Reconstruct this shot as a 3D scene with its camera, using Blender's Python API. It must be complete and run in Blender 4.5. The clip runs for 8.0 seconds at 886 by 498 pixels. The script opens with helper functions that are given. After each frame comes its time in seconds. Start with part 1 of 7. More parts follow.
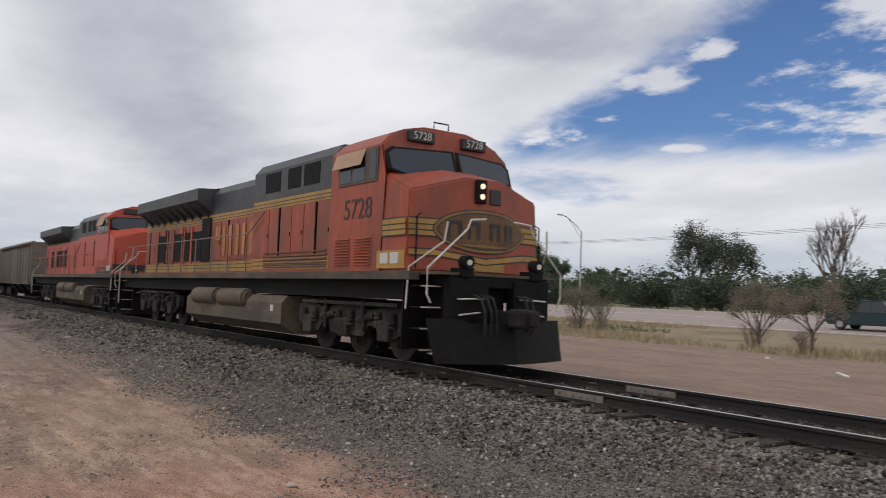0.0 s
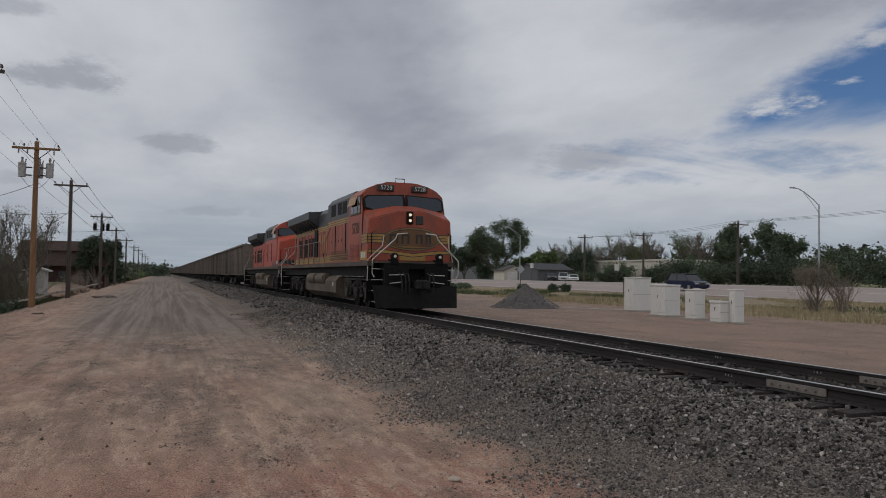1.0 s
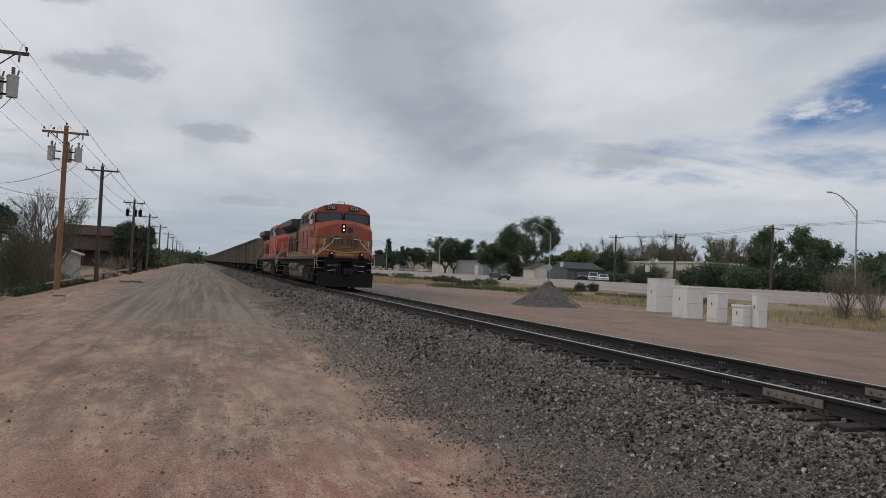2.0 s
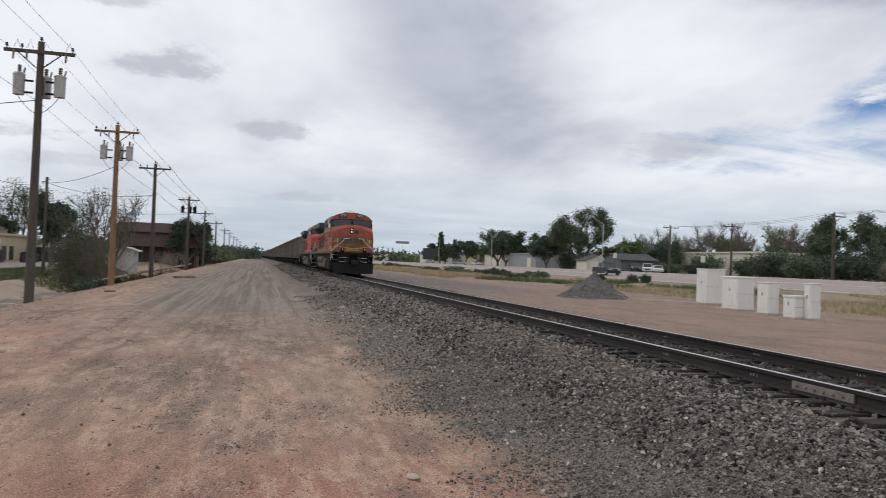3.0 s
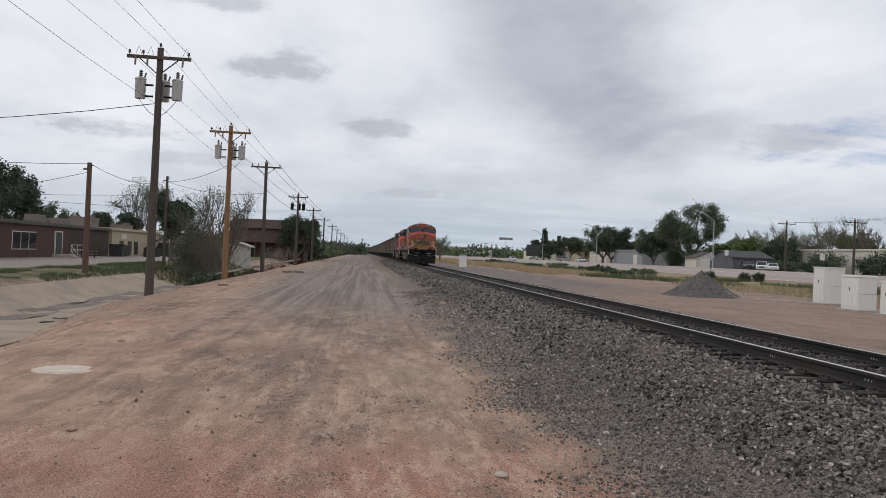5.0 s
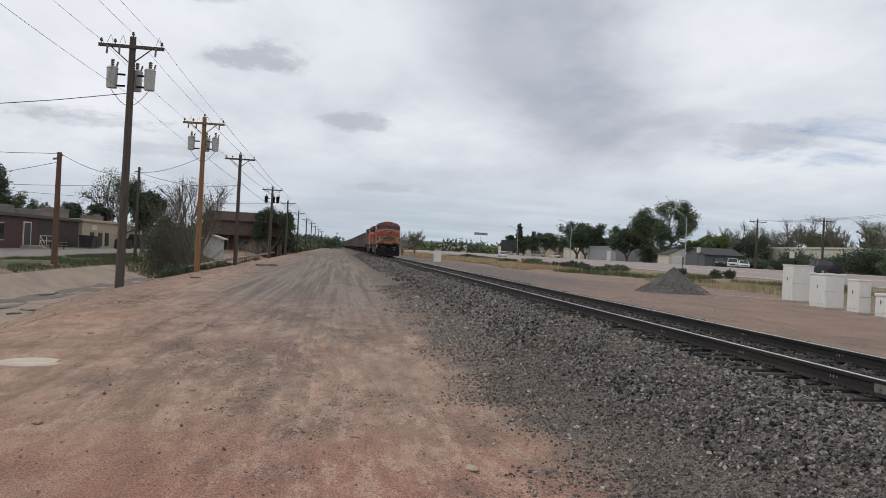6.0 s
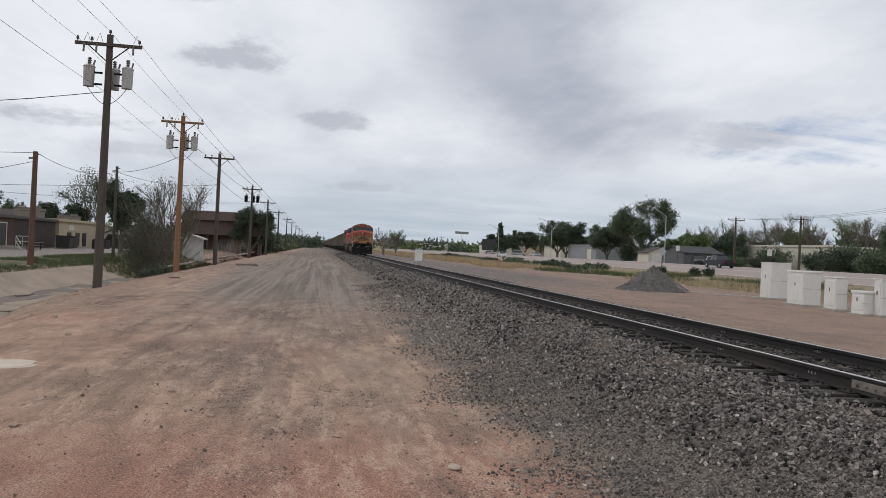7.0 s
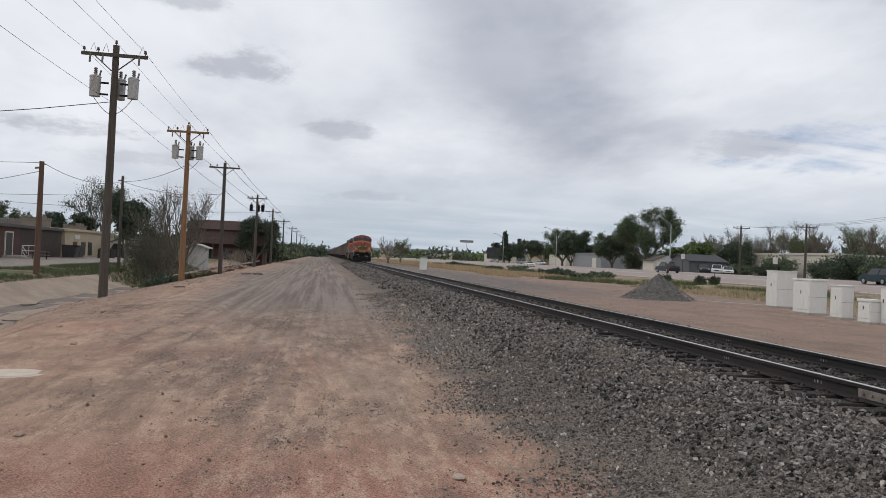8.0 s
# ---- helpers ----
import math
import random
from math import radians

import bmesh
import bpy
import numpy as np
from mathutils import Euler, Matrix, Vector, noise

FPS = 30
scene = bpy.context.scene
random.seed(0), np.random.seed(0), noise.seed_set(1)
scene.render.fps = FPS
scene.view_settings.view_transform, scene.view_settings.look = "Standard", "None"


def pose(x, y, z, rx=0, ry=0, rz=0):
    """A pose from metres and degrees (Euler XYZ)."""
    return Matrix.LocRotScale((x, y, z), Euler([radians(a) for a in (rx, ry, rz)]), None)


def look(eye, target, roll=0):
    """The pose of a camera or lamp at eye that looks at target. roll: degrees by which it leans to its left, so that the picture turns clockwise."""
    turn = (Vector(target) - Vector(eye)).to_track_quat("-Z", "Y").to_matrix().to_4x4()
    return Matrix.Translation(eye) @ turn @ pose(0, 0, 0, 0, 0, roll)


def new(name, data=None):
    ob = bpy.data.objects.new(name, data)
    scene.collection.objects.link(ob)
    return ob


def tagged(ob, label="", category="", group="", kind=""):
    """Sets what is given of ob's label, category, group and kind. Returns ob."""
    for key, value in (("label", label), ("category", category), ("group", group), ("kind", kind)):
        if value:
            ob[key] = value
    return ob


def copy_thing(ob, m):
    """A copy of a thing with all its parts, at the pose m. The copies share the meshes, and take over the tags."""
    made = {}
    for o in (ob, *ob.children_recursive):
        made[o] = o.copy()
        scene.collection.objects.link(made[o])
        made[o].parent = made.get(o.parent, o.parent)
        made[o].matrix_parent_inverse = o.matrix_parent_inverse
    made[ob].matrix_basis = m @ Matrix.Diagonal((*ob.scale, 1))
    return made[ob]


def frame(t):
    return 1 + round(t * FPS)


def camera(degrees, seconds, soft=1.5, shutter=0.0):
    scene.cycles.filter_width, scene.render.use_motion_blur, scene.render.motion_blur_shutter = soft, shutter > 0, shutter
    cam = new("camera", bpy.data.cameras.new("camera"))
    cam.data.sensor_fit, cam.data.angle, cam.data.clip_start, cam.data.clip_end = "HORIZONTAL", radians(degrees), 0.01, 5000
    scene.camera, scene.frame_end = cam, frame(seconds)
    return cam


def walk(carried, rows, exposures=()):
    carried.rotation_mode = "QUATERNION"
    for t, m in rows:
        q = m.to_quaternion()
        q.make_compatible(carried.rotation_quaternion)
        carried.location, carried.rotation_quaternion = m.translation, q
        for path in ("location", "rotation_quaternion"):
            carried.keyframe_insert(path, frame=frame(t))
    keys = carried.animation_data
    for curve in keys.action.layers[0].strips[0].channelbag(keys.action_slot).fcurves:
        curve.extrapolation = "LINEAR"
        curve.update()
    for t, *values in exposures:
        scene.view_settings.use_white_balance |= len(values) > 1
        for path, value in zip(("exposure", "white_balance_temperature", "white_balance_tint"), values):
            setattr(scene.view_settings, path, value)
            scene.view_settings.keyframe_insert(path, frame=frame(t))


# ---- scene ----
cam = camera(58.0, 8.0, soft=0.8, shutter=0.2)
PATH = [
    (0, (-8.871, -0.572, 1.228), (-7.729, 1.065, 1.347), 2.1),
    (0.2, (-8.679, -0.468, 1.211), (-7.657, 1.247, 1.324), 1.9),
    (0.5, (-8.391, -0.313, 1.185), (-7.568, 1.508, 1.274), 1.7),
    (0.7, (-8.219, -0.225, 1.177), (-7.471, 1.629, 1.253), 1.4),
    (1, (-7.962, -0.092, 1.164), (-7.301, 1.794, 1.234), 0.9),
    (1.3, (-7.694, -0.010, 1.153), (-7.093, 1.896, 1.221), 1.1),
    (1.5, (-7.515, 0.045, 1.146), (-6.931, 1.956, 1.211), 1.7),
    (1.7, (-7.402, 0.071, 1.143), (-6.812, 1.981, 1.204), 2.5),
    (2.8, (-6.783, 0.214, 1.128), (-6.234, 2.137, 1.170), 2.1),
    (3, (-6.67, 0.24, 1.125), (-6.215, 2.187, 1.159), 2.1),
    (3.2, (-6.635, 0.242, 1.129), (-6.243, 2.203, 1.153), 2.1),
    (3.5, (-6.582, 0.246, 1.134), (-6.263, 2.22, 1.155), 2.1),
    (4, (-6.559, 0.206, 1.143), (-6.306, 2.19, 1.163), 1.7),
    (4.2, (-6.554, 0.214, 1.141), (-6.323, 2.200, 1.162), 1.8),
    (5.3, (-6.528, 0.257, 1.130), (-6.329, 2.247, 1.143), 2.4),
    (5.5, (-6.523, 0.265, 1.128), (-6.311, 2.254, 1.142), 2.5),
    (6, (-6.516, 0.245, 1.13), (-6.253, 2.228, 1.134), 2.9),
    (6.5, (-6.52, 0.233, 1.128), (-6.195, 2.207, 1.119), 3.0),
    (7, (-6.521, 0.258, 1.127), (-6.211, 2.234, 1.131), 2.7),
    (7.5, (-6.52, 0.256, 1.135), (-6.218, 2.232, 1.159), 2.8),
    (8, (-6.516, 0.254, 1.132), (-6.219, 2.231, 1.157), 2.6),
]
walk(cam, [(t, look(eye, target, roll)) for t, eye, target, roll in PATH],
     [(0, 0.0, 6700, 12), (0.5, -0.50, 6500, 11), (1, -0.60, 6450, 10), (1.7, -0.48, 6500, 10), (2.4, -0.12, 6500, 10), (3, 0.05, 6500, 10), (4, 0.0, 6500, 10), (5.5, -0.03, 6500, 10), (8, -0.02, 6500, 10)])


# ---- world, sun, exposure ----
world = bpy.data.worlds.new("sky")
scene.world = world
world.use_nodes = True


def sky_nodes():
    nt = world.node_tree
    nt.nodes.clear()
    n, l = nt.nodes.new, nt.links.new

    def math_node(op, a, b=0.0, clamp=False):
        m = n("ShaderNodeMath")
        m.operation, m.use_clamp = op, clamp
        for i, v in enumerate((a, b)):
            if isinstance(v, (int, float)):
                m.inputs[i].default_value = v
            else:
                l(v, m.inputs[i])
        return m.outputs[0]

    def smooth(v, lo, hi):
        r = n("ShaderNodeMapRange")
        r.interpolation_type = "SMOOTHSTEP"
        l(v, r.inputs["Value"])
        r.inputs["From Min"].default_value, r.inputs["From Max"].default_value = lo, hi
        return r.outputs["Result"]

    def cloud_noise(scale, detail, rough, offset, stretch):
        mp = n("ShaderNodeMapping")
        mp.inputs["Location"].default_value = offset
        mp.inputs["Scale"].default_value = stretch
        l(plane, mp.inputs["Vector"])
        t = n("ShaderNodeTexNoise")
        t.inputs["Scale"].default_value, t.inputs["Detail"].default_value, t.inputs["Roughness"].default_value = scale, detail, rough
        l(mp.outputs[0], t.inputs["Vector"])
        return t.outputs["Fac"]

    def mixc(f, a, b):
        m = n("ShaderNodeMix")
        m.data_type = "RGBA"
        if isinstance(f, (int, float)):
            m.inputs[0].default_value = f
        else:
            l(f, m.inputs[0])
        for i, v in ((6, a), (7, b)):
            if isinstance(v, tuple):
                m.inputs[i].default_value = (*v, 1)
            else:
                l(v, m.inputs[i])
        return m.outputs[2]

    geo = n("ShaderNodeTexCoord")
    sep = n("ShaderNodeSeparateXYZ")
    l(geo.outputs["Generated"], sep.inputs[0])
    x, y, z = sep.outputs
    up = math_node("ADD", math_node("MAXIMUM", z, 0.0), 0.16)
    comb = n("ShaderNodeCombineXYZ")
    l(math_node("DIVIDE", x, up), comb.inputs[0])
    l(math_node("DIVIDE", y, up), comb.inputs[1])
    plane = comb.outputs[0]
    az = math_node("ARCTAN2", x, y)
    sky = n("ShaderNodeTexSky")
    sky.sky_type, sky.sun_disc = "NISHITA", False
    sky.sun_elevation, sky.sun_rotation = radians(SUN_EL), radians(SUN_AZ)
    blue = n("ShaderNodeMix")
    blue.data_type, blue.blend_type = "RGBA", "MULTIPLY"
    blue.inputs[0].default_value = 1.0
    l(sky.outputs[0], blue.inputs[6])
    blue.inputs[7].default_value = (SKY * 0.62, SKY * 0.86, SKY * 1.22, 1)
    # thick layer: broad masses, a darker bank that runs from the zenith to the track's end, finer edges
    broad = cloud_noise(0.55, 5.0, 0.5, (1.3, 0.4, 0), (1.0, 0.75, 1))
    fine = cloud_noise(2.2, 8.0, 0.55, (4.0, 7.1, 2), (1.0, 0.6, 1))
    wisp = cloud_noise(9.0, 8.0, 0.66, (1.0, 3.1, 6), (1.0, 0.8, 1))
    off = math_node("SUBTRACT", broad, 0.5)
    off_fine = math_node("SUBTRACT", fine, 0.5)
    off_wisp = math_node("SUBTRACT", wisp, 0.5)

    def blob(az0, z0, half_az, half_z, ragged=1.0):
        """A cloud of its own round a direction, with a ragged rim."""
        da = math_node("DIVIDE", math_node("SUBTRACT", az, az0), half_az)
        dz = math_node("DIVIDE", math_node("SUBTRACT", z, z0), half_z)
        dz = math_node("ADD", dz, math_node("MULTIPLY", math_node("MAXIMUM", math_node("MULTIPLY", dz, -1.0), 0.0), -0.7))
        r = math_node("ADD", math_node("MULTIPLY", da, da), math_node("MULTIPLY", dz, dz))
        r = math_node("ADD", r, math_node("MULTIPLY", math_node("ADD", off_wisp, math_node("MULTIPLY", off_fine, 0.8)), 7.0 * ragged))
        return math_node("SUBTRACT", 1.0, smooth(r, -0.4, 2.0))

    left = math_node("SUBTRACT", math_node("SUBTRACT", az, 0.11), math_node("MULTIPLY", math_node("SUBTRACT", 0.3, z), 0.70))
    left = math_node("ADD", left, math_node("ADD", math_node("MULTIPLY", off_fine, 0.22), math_node("MULTIPLY", off_wisp, 0.05)))
    far_side = math_node("ADD", az, math_node("ADD", math_node("MULTIPLY", off, 0.25), math_node("MULTIPLY", off_fine, 0.2)))
    bank = math_node("MULTIPLY", smooth(left, -0.07, 0.07), math_node("SUBTRACT", 1.0, smooth(far_side, 0.24, 0.46)))
    bank = math_node("MULTIPLY", bank, smooth(z, 0.05, 0.22))
    tone = math_node("ADD", math_node("MULTIPLY", smooth(broad, 0.30, 0.62), 0.34), math_node("MULTIPLY", smooth(fine, 0.30, 0.68), 0.30))
    tone = math_node("ADD", tone, 0.30)
    tone = math_node("SUBTRACT", tone, math_node("MULTIPLY", bank, 0.46), True)
    tone = math_node("ADD", tone, math_node("MULTIPLY", blob(0.14, 0.13, 0.12, 0.05, 0.2), 0.30), True)
    tone = math_node("ADD", tone, math_node("MULTIPLY", blob(0.50, 0.22, 0.13, 0.08, 0.2), 0.22), True)
    tone = math_node("SUBTRACT", tone, math_node("MULTIPLY", blob(0.74, 0.32, 0.16, 0.05, 0.3), 0.45), True)
    cloud = mixc(tone, (0.40, 0.435, 0.515), (0.89, 0.915, 0.965))
    low = math_node("SUBTRACT", 1.0, smooth(z, 0.02, 0.135))
    low = math_node("MULTIPLY", low, math_node("ADD", 0.55, math_node("MULTIPLY", smooth(az, -0.2, 0.1), 0.30)))
    streaky = cloud_noise(3.0, 5.0, 0.5, (0.4, 5.0, 3), (0.35, 1.0, 1))
    low = math_node("MULTIPLY", low, math_node("ADD", 0.72, math_node("MULTIPLY", smooth(streaky, 0.36, 0.62), 0.40)), True)
    cloud = mixc(low, cloud, (0.46, 0.54, 0.62))
    # small dark puffs below the layer
    for az0, z0, ha, hz, depth in ((-0.103, 0.214, 0.058, 0.020, 0.75), (0.018, 0.150, 0.034, 0.013, 0.7), (0.503, 0.143, 0.042, 0.017, 0.5), (-0.18, 0.280, 0.06, 0.012, 0.6), (-0.270, 0.128, 0.075, 0.012, 0.65),
                                   (0.056, 0.073, 0.045, 0.006, 0.4), (-0.20, 0.10, 0.09, 0.008, 0.35)):
        cloud = mixc(math_node("MULTIPLY", blob(az0, z0, ha, hz), depth * 0.85), cloud, (0.40, 0.425, 0.49))
    # a clear part in the east with ragged edges, small white clouds in it and thin streaks below it
    edge = math_node("SUBTRACT", math_node("SUBTRACT", az, 0.70), math_node("MULTIPLY", math_node("SUBTRACT", z, 0.209), 1.55))
    edge = math_node("ADD", edge, math_node("ADD", math_node("MULTIPLY", off_fine, 0.22), math_node("MULTIPLY", off_wisp, 0.12)))
    clear = smooth(edge, -0.03, 0.09)
    clear = math_node("MULTIPLY", clear, smooth(math_node("ADD", z, math_node("MULTIPLY", off_fine, 0.10)), 0.155, 0.205))
    clear = math_node("MULTIPLY", clear, math_node("SUBTRACT", 1.0, smooth(math_node("ADD", az, math_node("MULTIPLY", off, 0.8)), 1.25, 1.45)))
    thin = math_node("MULTIPLY", blob(0.66, 0.135, 0.17, 0.030, 0.5), smooth(streaky, 0.40, 0.58))
    clear = math_node("MAXIMUM", clear, math_node("MULTIPLY", thin, 0.65))
    for az0, z0, ha, hz in ((0.927, 0.293, 0.022, 0.011), (0.859, 0.26, 0.038, 0.015), (0.733, 0.196, 0.035, 0.014), (0.802, 0.222, 0.018, 0.006), (1.10, 0.215, 0.10, 0.050), (0.90, 0.185, 0.02, 0.006), (1.13, 0.31, 0.05, 0.03)):
        clear = math_node("MULTIPLY", clear, math_node("SUBTRACT", 1.0, math_node("MULTIPLY", blob(az0, z0, ha, hz, 1.2), 0.92)))
    whole = mixc(clear, cloud, blue.outputs[2])
    bg = n("ShaderNodeBackground")
    bg.inputs["Strength"].default_value = CLOUD
    l(whole, bg.inputs["Color"])
    out = n("ShaderNodeOutputWorld")
    l(bg.outputs[0], out.inputs["Surface"])


SUN_EL, SUN_AZ, SKY, CLOUD = 50.0, 285.0, 0.085, 1.0
sky_nodes()
sun = new("sun", bpy.data.lights.new("sun", "SUN"))
sun.data.energy, sun.data.angle, sun.data.color = 0.7, radians(14), (1.0, 0.96, 0.9)
a, e = radians(SUN_AZ), radians(SUN_EL)
sun.matrix_world = look((0, 0, 60), (-math.sin(a) * math.cos(e) * 10, -math.cos(a) * math.cos(e) * 10, 60 - math.sin(e) * 10))


# ---- building helpers ----
def link(ob, parent):
    if parent is not None:
        ob.parent = parent
    return ob


def part(name, bm, material, parent=None, label=""):
    me = bpy.data.meshes.new(name)
    if isinstance(bm, bmesh.types.BMesh):
        bm.normal_update()
        bm.to_mesh(me)
        bm.free()
    else:
        me = bm
    if material is not None and not me.materials:
        me.materials.append(material)
    ob = link(new(name, me), parent)
    if label:
        ob["label"] = label
    return ob


def thing(name, label, category, m=None, group="", kind=""):
    ob = tagged(new(name), label, category, group, kind)
    if m is not None:
        ob.matrix_basis = m
    return ob


def box(bm, x0, x1, y0, y1, z0, z1, bevel=0.0):
    v = [bm.verts.new(p) for p in ((x0, y0, z0), (x1, y0, z0), (x1, y1, z0), (x0, y1, z0), (x0, y0, z1), (x1, y0, z1), (x1, y1, z1), (x0, y1, z1))]
    f = [bm.faces.new([v[i] for i in q]) for q in ((3, 2, 1, 0), (4, 5, 6, 7), (0, 1, 5, 4), (1, 2, 6, 5), (2, 3, 7, 6), (3, 0, 4, 7))]
    if bevel:
        bmesh.ops.bevel(bm, geom=list({e for q in f for e in q.edges}), offset=bevel, segments=2, affect="EDGES", profile=0.5)
    return bm


def prism(bm, ring0, ring1, caps=True):
    """A solid between two rings of as many points."""
    a, b = [bm.verts.new(p) for p in ring0], [bm.verts.new(p) for p in ring1]
    k = len(a)
    for i in range(k):
        bm.faces.new((a[i], a[(i + 1) % k], b[(i + 1) % k], b[i]))
    if caps:
        bm.faces.new(a[::-1])
        bm.faces.new(b)
    return bm


def rod(bm, p0, p1, r0, r1=None, seg=8):
    p0, p1 = Vector(p0), Vector(p1)
    r1 = r0 if r1 is None else r1
    q = (p1 - p0).to_track_quat("Z", "Y")
    ring = [Vector((math.cos(i * math.tau / seg), math.sin(i * math.tau / seg), 0)) for i in range(seg)]
    return prism(bm, [p0 + q @ (c * r0) for c in ring], [p1 + q @ (c * r1) for c in ring])


def pipe(bm, pts, r, seg=6):
    """One bent tube along the points."""
    pts = [Vector(p) for p in pts]
    rings = []
    for i, p in enumerate(pts):
        d = (pts[min(i + 1, len(pts) - 1)] - pts[max(i - 1, 0)]).normalized()
        side = d.cross(Vector((0.13, 0.21, 0.97))).normalized()
        up = side.cross(d)
        rings.append([bm.verts.new(p + (side * math.cos(k * math.tau / seg) + up * math.sin(k * math.tau / seg)) * r) for k in range(seg)])
    for a, b in zip(rings, rings[1:]):
        for k in range(seg):
            bm.faces.new((a[k], a[(k + 1) % seg], b[(k + 1) % seg], b[k]))
    bm.faces.new(rings[0][::-1])
    bm.faces.new(rings[-1])
    return bm


def B():
    return bmesh.new()


def fix(bm):
    bmesh.ops.recalc_face_normals(bm, faces=bm.faces)
    return bm


def smooth_mesh(ob, angle=40):
    me = ob.data
    me.shade_smooth()
    me.set_sharp_from_angle(angle=radians(angle))
    return ob


# ---- materials ----
def material(name, color, rough=0.7, metal=0.0, var=0.25, scale=3.0, bump=0.1, dirt=None, dirt_at=0.55, dirt_scale=1.2, stretch=(1, 1, 1), island=0.0, obj_random=0.0, spec=0.5):
    m = bpy.data.materials.new(name)
    m.use_nodes = True
    nt = m.node_tree
    n, l = nt.nodes.new, nt.links.new
    p = nt.nodes["Principled BSDF"]
    p.inputs["Roughness"].default_value, p.inputs["Metallic"].default_value = rough, metal
    p.inputs["Specular IOR Level"].default_value = spec
    co = n("ShaderNodeTexCoord")
    mp = n("ShaderNodeMapping")
    mp.inputs["Scale"].default_value = stretch
    l(co.outputs["Object"], mp.inputs[0])
    t = n("ShaderNodeTexNoise")
    t.inputs["Scale"].default_value, t.inputs["Detail"].default_value = scale, 6
    l(mp.outputs[0], t.inputs["Vector"])
    t2 = n("ShaderNodeTexNoise")
    t2.inputs["Scale"].default_value, t2.inputs["Detail"].default_value = scale * 9, 4
    l(mp.outputs[0], t2.inputs["Vector"])
    add = n("ShaderNodeMath")
    add.operation = "ADD"
    l(t.outputs["Fac"], add.inputs[0])
    l(t2.outputs["Fac"], add.inputs[1])
    r = n("ShaderNodeMapRange")
    r.inputs["From Min"].default_value, r.inputs["From Max"].default_value = 0.7, 1.3
    r.inputs["To Min"].default_value, r.inputs["To Max"].default_value = 1 - var, 1 + var
    l(add.outputs[0], r.inputs["Value"])
    last = r.outputs[0]
    for use, node, sock in ((island, "ShaderNodeNewGeometry", "Random Per Island"), (obj_random, "ShaderNodeObjectInfo", "Random")):
        if use:
            g = n(node)
            k = n("ShaderNodeMapRange")
            k.inputs["To Min"].default_value, k.inputs["To Max"].default_value = 1 - use, 1 + use
            l(g.outputs[sock], k.inputs["Value"])
            mul = n("ShaderNodeMath")
            mul.operation = "MULTIPLY"
            l(last, mul.inputs[0])
            l(k.outputs[0], mul.inputs[1])
            last = mul.outputs[0]
    mix = n("ShaderNodeMix")
    mix.data_type, mix.blend_type = "RGBA", "MULTIPLY"
    mix.inputs[0].default_value = 1.0
    mix.inputs[6].default_value = (*color, 1)
    l(last, mix.inputs[7])
    c = mix.outputs[2]
    if dirt:
        d = n("ShaderNodeTexNoise")
        d.inputs["Scale"].default_value, d.inputs["Detail"].default_value, d.inputs["Roughness"].default_value = dirt_scale, 7, 0.65
        l(mp.outputs[0], d.inputs["Vector"])
        s = n("ShaderNodeMapRange")
        s.inputs["From Min"].default_value, s.inputs["From Max"].default_value = dirt_at - 0.08, dirt_at + 0.12
        s.inputs["To Max"].default_value = 0.85
        l(d.outputs["Fac"], s.inputs["Value"])
        dm = n("ShaderNodeMix")
        dm.data_type = "RGBA"
        l(s.outputs[0], dm.inputs[0])
        l(c, dm.inputs[6])
        dm.inputs[7].default_value = (*dirt, 1)
        c = dm.outputs[2]
    l(c, p.inputs["Base Color"])
    if bump:
        b = n("ShaderNodeBump")
        b.inputs["Strength"].default_value, b.inputs["Distance"].default_value = bump, 0.02
        l(add.outputs[0], b.inputs["Height"])
        l(b.outputs[0], p.inputs["Normal"])
    return m


def glow(name, color, strength):
    m = bpy.data.materials.new(name)
    m.use_nodes = True
    p = m.node_tree.nodes["Principled BSDF"]
    p.inputs["Base Color"].default_value = (0.25, 0.25, 0.24, 1)
    p.inputs["Emission Color"].default_value = (*color, 1)
    p.inputs["Emission Strength"].default_value = strength
    return m


